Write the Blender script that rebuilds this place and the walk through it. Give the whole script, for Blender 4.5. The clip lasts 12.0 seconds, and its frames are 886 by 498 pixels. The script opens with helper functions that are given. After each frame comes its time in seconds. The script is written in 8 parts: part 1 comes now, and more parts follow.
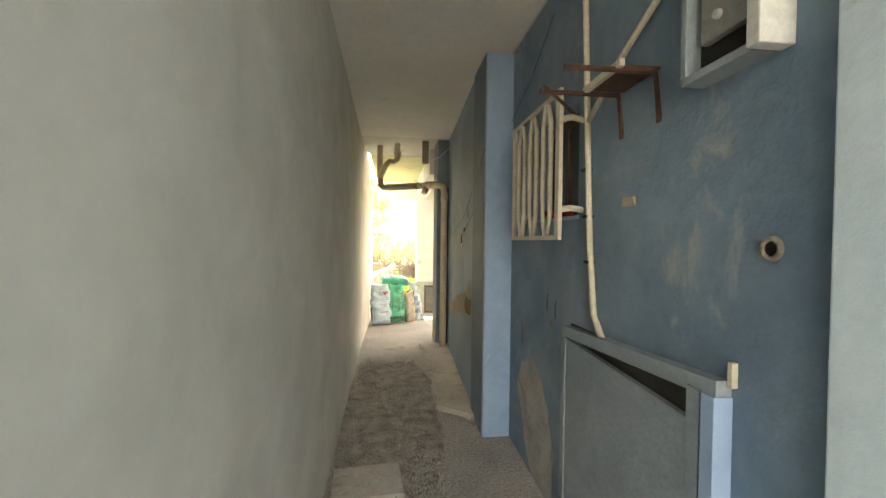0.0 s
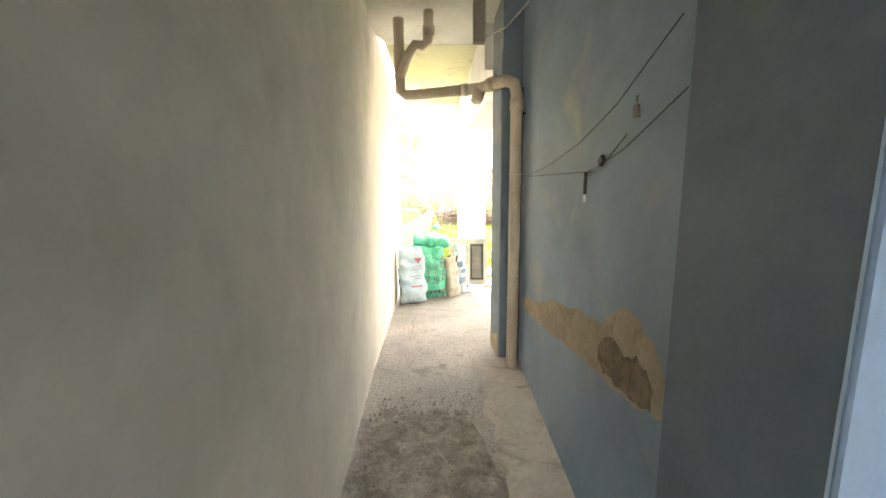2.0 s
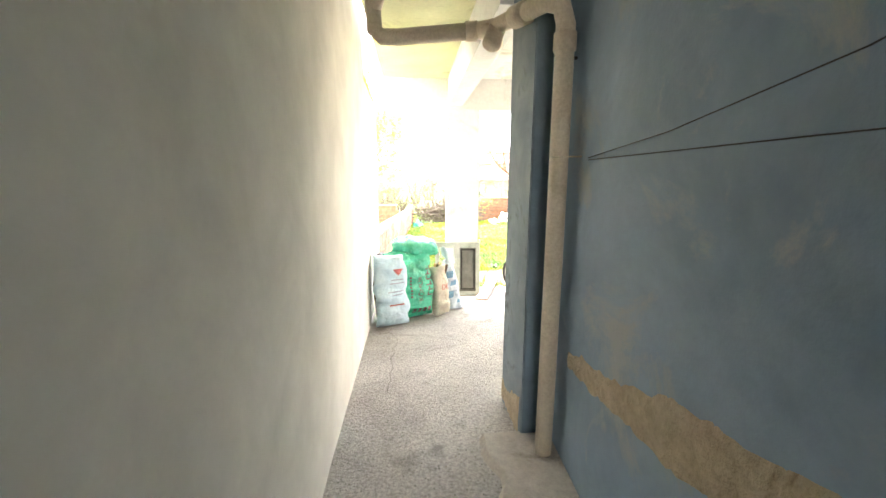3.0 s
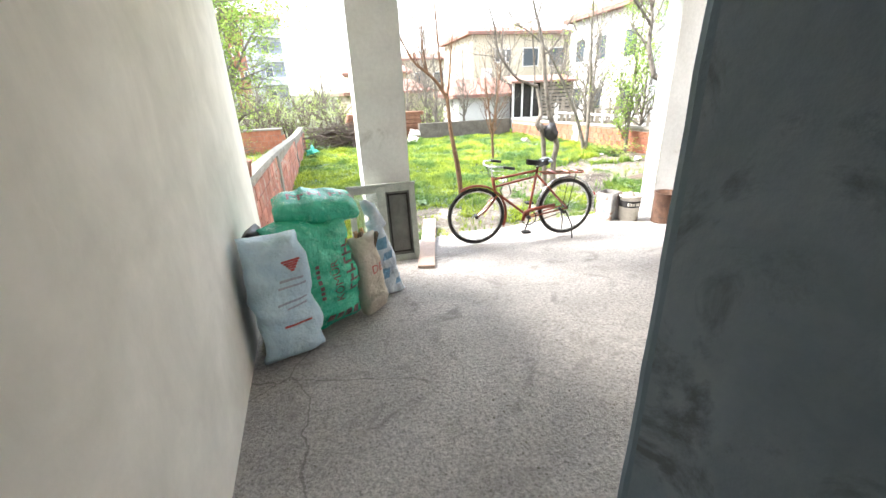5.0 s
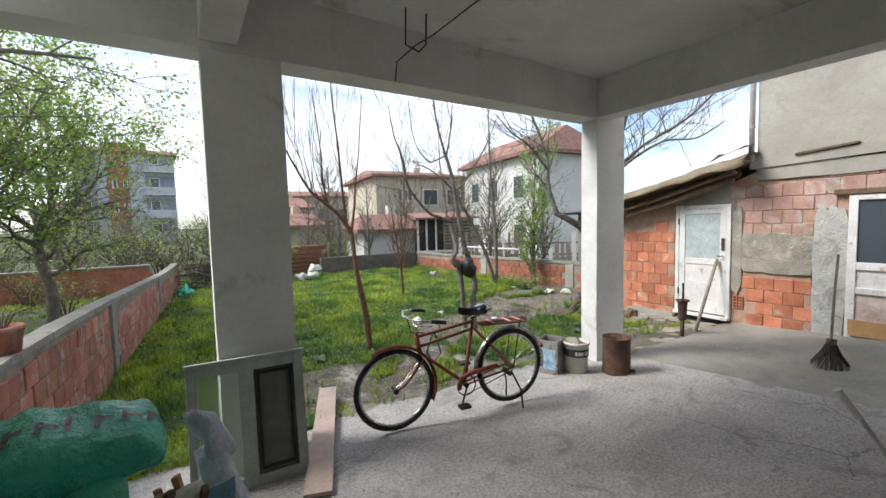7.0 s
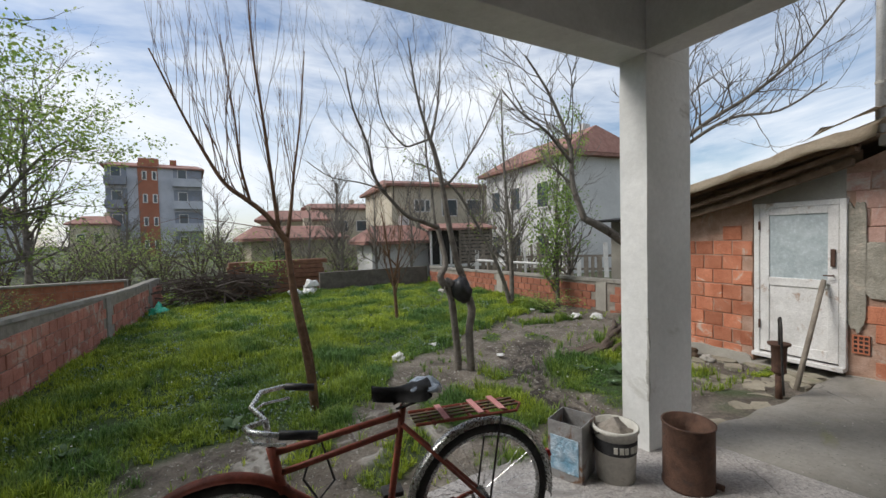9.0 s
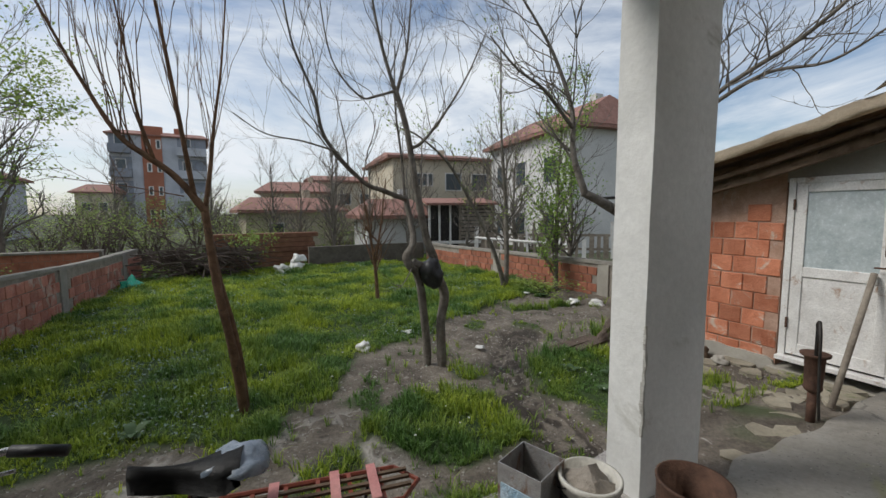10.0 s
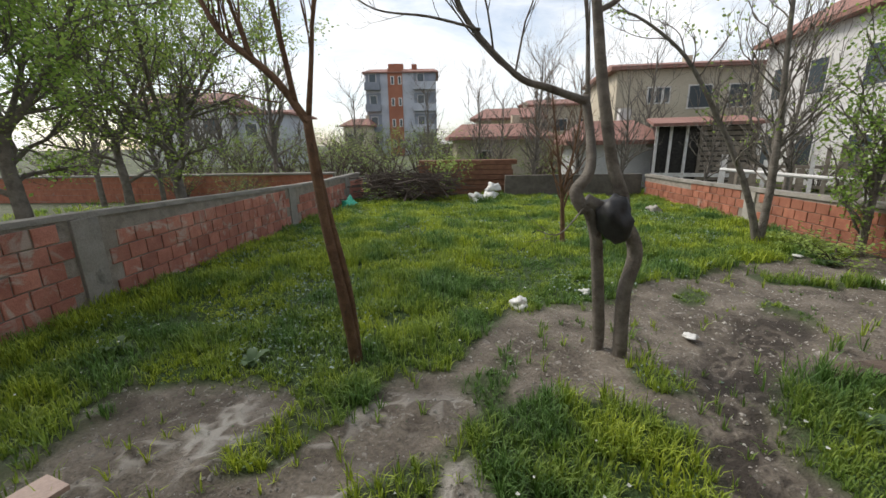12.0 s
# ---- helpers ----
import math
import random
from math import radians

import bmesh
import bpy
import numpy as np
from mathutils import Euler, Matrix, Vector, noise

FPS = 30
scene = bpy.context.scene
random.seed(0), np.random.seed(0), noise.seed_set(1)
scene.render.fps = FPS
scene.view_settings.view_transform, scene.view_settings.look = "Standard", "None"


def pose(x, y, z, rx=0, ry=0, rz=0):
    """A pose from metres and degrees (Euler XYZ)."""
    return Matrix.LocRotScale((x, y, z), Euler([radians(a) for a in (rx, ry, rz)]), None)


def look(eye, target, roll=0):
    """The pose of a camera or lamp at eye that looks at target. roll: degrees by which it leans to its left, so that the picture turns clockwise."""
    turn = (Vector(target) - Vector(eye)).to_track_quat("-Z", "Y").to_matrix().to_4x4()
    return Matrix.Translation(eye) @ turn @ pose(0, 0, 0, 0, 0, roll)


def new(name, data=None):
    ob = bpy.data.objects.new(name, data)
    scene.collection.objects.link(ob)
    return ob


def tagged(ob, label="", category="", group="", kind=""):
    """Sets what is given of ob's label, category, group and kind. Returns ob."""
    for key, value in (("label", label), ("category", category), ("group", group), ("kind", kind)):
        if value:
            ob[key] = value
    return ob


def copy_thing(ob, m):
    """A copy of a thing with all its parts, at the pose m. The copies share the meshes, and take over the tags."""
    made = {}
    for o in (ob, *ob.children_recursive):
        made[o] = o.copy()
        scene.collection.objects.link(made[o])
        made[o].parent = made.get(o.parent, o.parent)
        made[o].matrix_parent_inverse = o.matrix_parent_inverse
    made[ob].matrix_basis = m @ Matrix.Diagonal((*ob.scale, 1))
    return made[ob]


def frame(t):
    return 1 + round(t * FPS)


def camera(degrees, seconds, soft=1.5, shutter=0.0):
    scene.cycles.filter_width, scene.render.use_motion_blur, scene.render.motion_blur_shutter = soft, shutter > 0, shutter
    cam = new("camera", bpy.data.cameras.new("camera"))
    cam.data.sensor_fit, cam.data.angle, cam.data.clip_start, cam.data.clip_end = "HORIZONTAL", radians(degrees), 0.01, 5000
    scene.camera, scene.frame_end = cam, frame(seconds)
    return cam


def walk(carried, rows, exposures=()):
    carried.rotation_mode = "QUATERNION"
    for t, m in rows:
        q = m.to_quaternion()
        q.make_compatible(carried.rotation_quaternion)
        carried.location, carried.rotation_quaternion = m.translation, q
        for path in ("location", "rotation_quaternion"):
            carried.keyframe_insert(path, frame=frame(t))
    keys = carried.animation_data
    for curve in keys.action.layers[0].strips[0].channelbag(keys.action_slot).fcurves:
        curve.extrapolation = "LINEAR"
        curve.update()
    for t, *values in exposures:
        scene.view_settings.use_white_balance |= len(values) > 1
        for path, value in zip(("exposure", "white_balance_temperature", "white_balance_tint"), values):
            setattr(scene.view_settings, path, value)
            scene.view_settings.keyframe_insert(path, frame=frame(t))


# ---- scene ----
cam = camera(95.6, 12.0)
METRES, EYE, TILT, LEAN, TURN = 11.84, 1.6, 0.0, 0.0, -6.9
ROWS = [
    (0.0, 0.0, 0.0, 0.0, 0.01, -1.11, -0.64),
    (0.5, -0.0076, 0.0608, -0.0023, -1.74, -3.09, 1.6),
    (1.0, -0.0112, 0.1149, -0.0017, 0.88, -5.73, 0.93),
    (1.5, -0.0179, 0.1654, 0.0013, 0.89, -8.25, 1.45),
    (2.0, -0.0222, 0.2189, 0.0032, 5.38, -9.35, 0.58),
    (2.5, -0.0353, 0.2715, 0.0017, 3.72, -10.02, 0.01),
    (3.0, -0.0409, 0.3252, -0.0001, 2.42, -10.09, -0.16),
    (5.0, -0.0607, 0.5082, -0.0091, -11.98, -21.77, 2.08),
    (5.5, -0.0537, 0.5423, -0.0061, -20.98, -9.22, 3.92),
    (6.0, -0.0512, 0.5673, -0.0052, -23.36, -4.32, 2.69),
    (6.5, -0.0487, 0.5959, -0.0047, -23.63, -4.92, 2.84),
    (7.0, -0.0368, 0.6181, -0.0118, -25.39, -3.88, 1.36),
    (9.0, 0.0748, 0.739, -0.0215, -21.44, -1.9, 1.51),
    (9.5, 0.108, 0.7679, -0.0222, -22.6, -3.15, 0.75),
    (10.0, 0.138, 0.7901, -0.0242, -20.06, -5.33, 0.34),
    (10.5, 0.1625, 0.8134, -0.0284, -17.37, -8.04, 0.49),
    (11.0, 0.1831, 0.8462, -0.0317, -12.01, -11.12, 0.67),
    (11.5, 0.1957, 0.8709, -0.0328, -1.44, -13.15, 0.78),
    (12.0, 0.1975, 0.8946, -0.0361, 9.97, -14.79, 1.0),
]
walk(
    cam,
    [(t, pose(0, 0, EYE, TILT, LEAN, TURN) @ pose(METRES * x, METRES * y, METRES * z, 90 + pitch, roll, yaw)) for t, x, y, z, yaw, pitch, roll in ROWS],
    [(0.0, 4.25, 9200, 12), (0.5, 4.5, 9300, 12), (1.0, 4.65, 8800, 12), (1.5, 4.9, 8400, 12), (2.4, 4.9, 7900, 12), (3.0, 4.65, 7400, 11), (5.0, 2.95, 6600, 10), (5.6, 1.75, 6400, 10), (6.5, 1.05, 6300, 10), (9.0, 0.15, 6400, 10), (10.0, -0.08, 6400, 9), (11.0, -0.14, 6400, 8), (12.0, 0.35, 6700, 10)],
)

# ---- sky and sun: bright, thinly clouded day ----
SUN_FROM = Vector((-0.62, 0.34, 0.70)).normalized()
world = bpy.data.worlds.new("sky")
scene.world = world
world.use_nodes = True
wn, wl = world.node_tree.nodes, world.node_tree.links
wn.clear()
w_out = wn.new("ShaderNodeOutputWorld")
w_bg = wn.new("ShaderNodeBackground")
w_bg.inputs["Strength"].default_value = 0.12
w_sky = wn.new("ShaderNodeTexSky")
w_sky.sky_type = "NISHITA"
w_sky.sun_disc = False
w_sky.sun_elevation = math.asin(SUN_FROM.z)
w_sky.sun_rotation = math.atan2(SUN_FROM.x, SUN_FROM.y)
w_co = wn.new("ShaderNodeTexCoord")
w_map = wn.new("ShaderNodeMapping")
w_map.inputs["Scale"].default_value = (1.0, 1.0, 3.2)
w_noise = wn.new("ShaderNodeTexNoise")
w_noise.inputs["Scale"].default_value = 1.7
w_noise.inputs["Detail"].default_value = 7
w_noise.inputs["Roughness"].default_value = 0.62
w_noise.inputs["Distortion"].default_value = 0.6
w_ramp = wn.new("ShaderNodeValToRGB")
w_ramp.color_ramp.elements[0].position = 0.36
w_ramp.color_ramp.elements[1].position = 0.62
w_mix = wn.new("ShaderNodeMix")
w_mix.data_type = "RGBA"
w_mix.inputs[7].default_value = (7.2, 7.5, 7.9, 1)
wl.new(w_co.outputs["Generated"], w_map.inputs["Vector"])
wl.new(w_map.outputs[0], w_noise.inputs["Vector"])
wl.new(w_noise.outputs["Fac"], w_ramp.inputs[0])
wl.new(w_ramp.outputs[0], w_mix.inputs[0])
wl.new(w_sky.outputs[0], w_mix.inputs[6])
wl.new(w_mix.outputs[2], w_bg.inputs["Color"])
wl.new(w_bg.outputs[0], w_out.inputs[0])

sun = new("sun", bpy.data.lights.new("sun", "SUN"))
sun.data.energy, sun.data.angle, sun.data.color = 2.6, radians(22), (1.0, 0.96, 0.9)
sun.matrix_basis = look(SUN_FROM * 50, (0, 0, 0))

# ---- helpers of this scene ----
def ground_z(x, y):
    """Height of the ground: the passage is level, the porch falls to the garden."""
    if y < 6:
        return 0.0
    if y < 10.7:
        return -0.36 * (y - 6) / 4.7
    if y < 12.2:
        return -0.36 - 0.09 * (y - 10.7) / 1.5
    return -0.45 - 0.01 * min(y - 12.2, 14)


def smooth(a, b, v):
    u = min(1, max(0, (v - a) / (b - a)))
    return u * u * (3 - 2 * u)


def thing(name, label, category, m=None, group="", kind=""):
    ob = new(name)
    ob.empty_display_size = 0.1
    if m is not None:
        ob.matrix_basis = m
    return tagged(ob, label, category, group, kind)


def mesh_of(name, bm, material, soft=False):
    me = bpy.data.meshes.new(name)
    bmesh.ops.recalc_face_normals(bm, faces=bm.faces)
    if soft:
        for f in bm.faces:
            f.smooth = True
    bm.to_mesh(me)
    bm.free()
    me.materials.append(material)
    return me


def part(name, bm, material, parent, label="", soft=False, m=None):
    ob = new(name, mesh_of(name, bm, material, soft))
    ob.parent = parent
    if m is not None:
        ob.matrix_basis = m
    return tagged(ob, label)


def piece(name, me, parent, m):
    ob = new(name, me)
    ob.parent = parent
    ob.matrix_basis = m
    return ob


def box(x0, x1, y0, y1, z0, z1, bevel=0.0, bm=None, m=None):
    bm = bm or bmesh.new()
    vs = [bm.verts.new((x, y, z)) for x in (x0, x1) for y in (y0, y1) for z in (z0, z1)]
    fs = [bm.faces.new([vs[i] for i in f]) for f in ((0, 1, 3, 2), (4, 6, 7, 5), (0, 4, 5, 1), (2, 3, 7, 6), (0, 2, 6, 4), (1, 5, 7, 3))]
    if m is not None:
        bmesh.ops.transform(bm, matrix=m, verts=vs)
    if bevel:
        es = list({e for f in fs for e in f.edges})
        bmesh.ops.bevel(bm, geom=es, offset=bevel, segments=2, affect="EDGES", profile=0.6)
    return bm


def prism(outline, z0, z1, bm=None):
    """An upright slab on an outline of (x, y)."""
    bm = bm or bmesh.new()
    lo = [bm.verts.new((x, y, z0)) for x, y in outline]
    hi = [bm.verts.new((x, y, z1)) for x, y in outline]
    bm.faces.new(hi)
    bm.faces.new(lo[::-1])
    n = len(lo)
    for i in range(n):
        bm.faces.new((lo[i], lo[(i + 1) % n], hi[(i + 1) % n], hi[i]))
    return bm


def tube(points, radii, seg=8, bm=None, closed=False, caps=True):
    """A tube along points; radii: one number or one for each point."""
    bm = bm or bmesh.new()
    pts = [Vector(p) for p in points]
    if not hasattr(radii, "__len__"):
        radii = [radii] * len(pts)
    n = len(pts)
    rings, side = [], None
    for i, p in enumerate(pts):
        if closed:
            d = pts[(i + 1) % n] - pts[i - 1]
        else:
            d = pts[min(i + 1, n - 1)] - pts[max(i - 1, 0)]
        d = d.normalized()
        if side is None:
            side = d.orthogonal().normalized()
        side = (side - d * side.dot(d))
        side = side.normalized() if side.length > 1e-6 else d.orthogonal().normalized()
        up = d.cross(side)
        rings.append([bm.verts.new(p + radii[i] * (math.cos(a) * side + math.sin(a) * up)) for a in (2 * math.pi * k / seg for k in range(seg))])
    pairs = list(zip(rings, rings[1:]))
    for a, b in pairs:
        for k in range(seg):
            bm.faces.new((a[k], a[(k + 1) % seg], b[(k + 1) % seg], b[k]))
    if closed:
        a, b = rings[-1], rings[0]
        best = min(range(seg), key=lambda s: (a[0].co - b[s].co).length)
        for k in range(seg):
            bm.faces.new((a[k], a[(k + 1) % seg], b[(k + 1 + best) % seg], b[(k + best) % seg]))
    elif caps:
        bm.faces.new(rings[0][::-1])
        bm.faces.new(rings[-1])
    return bm


def lathe(profile, seg=24, bm=None, m=None, arc=1.0):
    """Turns (radius, height) points round the z axis."""
    bm = bm or bmesh.new()
    rings = []
    made = []
    for r, z in profile:
        if r < 1e-5:
            v = bm.verts.new((0, 0, z))
            rings.append([v] * seg)
            made.append(v)
        else:
            ring = [bm.verts.new((r * math.cos(2 * math.pi * k / seg), r * math.sin(2 * math.pi * k / seg), z)) for k in range(seg)]
            rings.append(ring)
            made += ring
    for a, b in zip(rings, rings[1:]):
        for k in range(seg):
            f = []
            for v in (a[k], a[(k + 1) % seg], b[(k + 1) % seg], b[k]):
                if v not in f:
                    f.append(v)
            if len(f) > 2:
                bm.faces.new(f)
    if m is not None:
        bmesh.ops.transform(bm, matrix=m, verts=made)
    return bm


def ring_points(radius, n, axis="y", c=(0, 0, 0)):
    return [(c[0] + radius * math.cos(2 * math.pi * k / n), c[1], c[2] + radius * math.sin(2 * math.pi * k / n)) for k in range(n)]


def jitter(bm, amount, scale):
    for v in bm.verts:
        v.co += amount * noise.noise_vector(v.co * scale)
    return bm


# ---- materials ----
def surface(name, dark, light, scale=3.0, rough=0.85, bump=0.25, grain=70.0, stain=None, stain_scale=1.1, stain_at=0.58, metal=0.0, vary=0.0, deep=0.02, spec=0.4, speck=1.0):
    """A surface with broad and fine variation, stains and relief, laid out in metres."""
    m = bpy.data.materials.new(name)
    m.use_nodes = True
    n, l = m.node_tree.nodes, m.node_tree.links
    b = n["Principled BSDF"]
    geo = n.new("ShaderNodeNewGeometry")

    def tex(s, detail, rgh=0.6, warp=0.0):
        t = n.new("ShaderNodeTexNoise")
        t.inputs["Scale"].default_value, t.inputs["Detail"].default_value = s, detail
        t.inputs["Roughness"].default_value, t.inputs["Distortion"].default_value = rgh, warp
        l.new(geo.outputs["Position"], t.inputs["Vector"])
        return t.outputs["Fac"]

    def ramp(fac, a, c, lo=(0, 0, 0, 1), hi=(1, 1, 1, 1)):
        r = n.new("ShaderNodeValToRGB")
        r.color_ramp.elements[0].position, r.color_ramp.elements[1].position = a, c
        r.color_ramp.elements[0].color, r.color_ramp.elements[1].color = lo, hi
        l.new(fac, r.inputs[0])
        return r.outputs[0]

    def mix(fac, a, c, mode="MIX"):
        x = n.new("ShaderNodeMix")
        x.data_type, x.blend_type = "RGBA", mode
        for socket, v in ((x.inputs[0], fac), (x.inputs[6], a), (x.inputs[7], c)):
            if isinstance(v, (int, float)):
                socket.default_value = v
            elif isinstance(v, tuple):
                socket.default_value = v
            else:
                l.new(v, socket)
        return x.outputs[2]

    broad = tex(scale, 6, 0.62, 0.3)
    fine = tex(grain, 4, 0.7)
    colour = ramp(broad, 0.32, 0.68, (*dark, 1), (*light, 1))
    colour = mix(1.0, colour, ramp(fine, 0.25, 0.75, (1 - 0.18 * speck,) * 3 + (1,), (1 + 0.14 * speck,) * 3 + (1,)), "MULTIPLY")
    if stain:
        spots = tex(stain_scale, 8, 0.68, 0.8)
        colour = mix(ramp(spots, stain_at, stain_at + 0.1), colour, (*stain, 1))
    if vary:
        info = n.new("ShaderNodeObjectInfo")
        tone = ramp(info.outputs["Random"], 0.0, 1.0, (1 - vary, 1 - vary, 1 - vary, 1), (1 + vary * 0.6, 1 + vary * 0.6, 1 + vary * 0.6, 1))
        colour = mix(1.0, colour, tone, "MULTIPLY")
    l.new(colour, b.inputs["Base Color"])
    rr = ramp(fine, 0.2, 0.8, (max(0, rough - 0.1),) * 3 + (1,), (min(1, rough + 0.08),) * 3 + (1,))
    l.new(rr, b.inputs["Roughness"])
    b.inputs["Metallic"].default_value = metal
    b.inputs["Specular IOR Level"].default_value = spec
    if bump:
        add = n.new("ShaderNodeMath")
        add.operation = "MULTIPLY_ADD"
        l.new(broad, add.inputs[0])
        add.inputs[1].default_value = 2.0
        l.new(fine, add.inputs[2])
        bp = n.new("ShaderNodeBump")
        bp.inputs["Strength"].default_value, bp.inputs["Distance"].default_value = bump, deep
        l.new(add.outputs[0], bp.inputs["Height"])
        l.new(bp.outputs[0], b.inputs["Normal"])
    return m


def leafy(name, dark, light, vary=0.25):
    """Leaves and blades: colour varies from one to the next, some light comes through."""
    m = bpy.data.materials.new(name)
    m.use_nodes = True
    n, l = m.node_tree.nodes, m.node_tree.links
    b = n["Principled BSDF"]
    geo = n.new("ShaderNodeNewGeometry")
    r = n.new("ShaderNodeValToRGB")
    r.color_ramp.elements[0].color, r.color_ramp.elements[1].color = (*dark, 1), (*light, 1)
    l.new(geo.outputs["Random Per Island"], r.inputs[0])
    l.new(r.outputs[0], b.inputs["Base Color"])
    b.inputs["Roughness"].default_value = 0.6
    tr = n.new("ShaderNodeBsdfTranslucent")
    l.new(r.outputs[0], tr.inputs["Color"])
    mx = n.new("ShaderNodeMixShader")
    mx.inputs[0].default_value = vary
    l.new(b.outputs[0], mx.inputs[1])
    l.new(tr.outputs[0], mx.inputs[2])
    l.new(mx.outputs[0], n["Material Output"].inputs["Surface"])
    return m


CREAM = surface("cream_plaster", (0.62, 0.605, 0.55), (0.77, 0.75, 0.69), 2.4, 0.9, 0.05, 9, (0.72, 0.70, 0.65), 2.6, 0.60, deep=0.03, speck=0.18)
WHITE = surface("white_plaster", (0.62, 0.62, 0.60), (0.78, 0.78, 0.76), 1.2, 0.88, 0.18, 22, (0.46, 0.45, 0.41), 1.6, 0.62, speck=0.5)
CEILING = surface("ceiling_paint", (0.55, 0.55, 0.52), (0.70, 0.70, 0.67), 1.0, 0.9, 0.16, 25, (0.40, 0.385, 0.31), 0.8, 0.56, speck=0.5)
BLUE = surface("blue_limewash", (0.17, 0.25, 0.33), (0.30, 0.40, 0.51), 1.1, 0.62, 0.10, 14, (0.34, 0.37, 0.38), 1.6, 0.57, deep=0.03, speck=0.35)
SLATE = surface("dark_slate_blue", (0.10, 0.15, 0.195), (0.195, 0.255, 0.305), 1.3, 0.6, 0.12, 16, (0.26, 0.22, 0.15), 9, 0.68, deep=0.03, speck=0.4)
# Darker copy of the limewash: shade on the near wall is put into it.
SHADED_BLUE = surface("shaded_blue_limewash", (0.125, 0.198, 0.272), (0.245, 0.34, 0.42), 1.6, 0.6, 0.22, 14, (0.34, 0.375, 0.37), 2.2, 0.57, deep=0.03, speck=0.6)
DOOR_BLUE = surface("weathered_door_paint", (0.50, 0.62, 0.70), (0.62, 0.72, 0.79), 3, 0.6, 0.12, 18, (0.42, 0.40, 0.36), 3.4, 0.60, deep=0.03, speck=0.4)
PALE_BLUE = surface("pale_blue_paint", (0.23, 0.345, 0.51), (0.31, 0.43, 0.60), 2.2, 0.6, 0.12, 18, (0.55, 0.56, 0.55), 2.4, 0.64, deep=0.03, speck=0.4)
CONCRETE = surface("old_concrete", (0.37, 0.345, 0.328), (0.54, 0.508, 0.482), 1.3, 0.88, 1.0, 48, (0.29, 0.268, 0.252), 2.6, 0.56, deep=0.02, speck=3.0)


def weathered(m, crack_scale, crack_width, spot_scale, dark):
    """Adds fine cracks and pitted specks to a surface."""
    n, l = m.node_tree.nodes, m.node_tree.links
    b = n["Principled BSDF"]
    before = b.inputs["Base Color"].links[0].from_socket
    geo = n.new("ShaderNodeNewGeometry")
    warp = n.new("ShaderNodeTexNoise")
    warp.inputs["Scale"].default_value, warp.inputs["Detail"].default_value = 3.0, 5
    l.new(geo.outputs["Position"], warp.inputs["Vector"])
    add = n.new("ShaderNodeMix")
    add.data_type, add.blend_type = "RGBA", "LINEAR_LIGHT"
    add.inputs[0].default_value = 0.10
    l.new(geo.outputs["Position"], add.inputs[6])
    l.new(warp.outputs["Color"], add.inputs[7])
    edge = n.new("ShaderNodeTexVoronoi")
    edge.feature = "DISTANCE_TO_EDGE"
    edge.inputs["Scale"].default_value = crack_scale
    l.new(add.outputs[2], edge.inputs["Vector"])
    line = n.new("ShaderNodeMath")
    line.operation = "LESS_THAN"
    l.new(edge.outputs["Distance"], line.inputs[0])
    line.inputs[1].default_value = crack_width
    gate = n.new("ShaderNodeTexNoise")
    gate.inputs["Scale"].default_value = 0.9
    l.new(geo.outputs["Position"], gate.inputs["Vector"])
    some = n.new("ShaderNodeMath")
    some.operation = "GREATER_THAN"
    l.new(gate.outputs["Fac"], some.inputs[0])
    some.inputs[1].default_value = 0.5
    both = n.new("ShaderNodeMath")
    both.operation = "MULTIPLY"
    l.new(line.outputs[0], both.inputs[0]), l.new(some.outputs[0], both.inputs[1])
    spot = n.new("ShaderNodeTexVoronoi")
    spot.inputs["Scale"].default_value = spot_scale
    spot.inputs["Randomness"].default_value = 1.0
    l.new(geo.outputs["Position"], spot.inputs["Vector"])
    pit = n.new("ShaderNodeMath")
    pit.operation = "LESS_THAN"
    l.new(spot.outputs["Distance"], pit.inputs[0])
    pit.inputs[1].default_value = 0.15
    top = n.new("ShaderNodeMath")
    top.operation = "MAXIMUM"
    l.new(both.outputs[0], top.inputs[0]), l.new(pit.outputs[0], top.inputs[1])
    mx = n.new("ShaderNodeMix")
    mx.data_type = "RGBA"
    soft = n.new("ShaderNodeMath")
    soft.operation = "MULTIPLY"
    l.new(top.outputs[0], soft.inputs[0])
    soft.inputs[1].default_value = 0.55
    l.new(soft.outputs[0], mx.inputs[0])
    l.new(before, mx.inputs[6])
    mx.inputs[7].default_value = (*dark, 1)
    l.new(mx.outputs[2], b.inputs["Base Color"])
    return m


weathered(CONCRETE, 0.36, 0.0017, 24, (0.12, 0.11, 0.10))
YARD = weathered(surface("mossy_concrete", (0.20, 0.188, 0.16), (0.33, 0.31, 0.275), 1.2, 0.9, 0.7, 26, (0.23, 0.225, 0.14), 1.1, 0.55, deep=0.012), 0.40, 0.002, 24, (0.10, 0.095, 0.08))
GRIT = surface("gritty_earth", (0.20, 0.178, 0.155), (0.50, 0.455, 0.41), 7, 0.95, 1.0, 34, (0.58, 0.54, 0.50), 16, 0.60, deep=0.03, speck=2.0)
NAVY = surface("dark_blue_paint", (0.05, 0.065, 0.11), (0.09, 0.11, 0.16), 2, 0.8, 0.3, 50, (0.16, 0.14, 0.13), 2, 0.62)
SCREED = surface("pale_screed", (0.45, 0.405, 0.36), (0.60, 0.555, 0.505), 2.5, 0.85, 0.6, 34, (0.30, 0.26, 0.225), 2.4, 0.55)
RENDER = surface("grey_render", (0.29, 0.268, 0.23), (0.41, 0.385, 0.335), 1.2, 0.92, 0.2, 30, (0.29, 0.27, 0.235), 1.0, 0.58, speck=0.6)
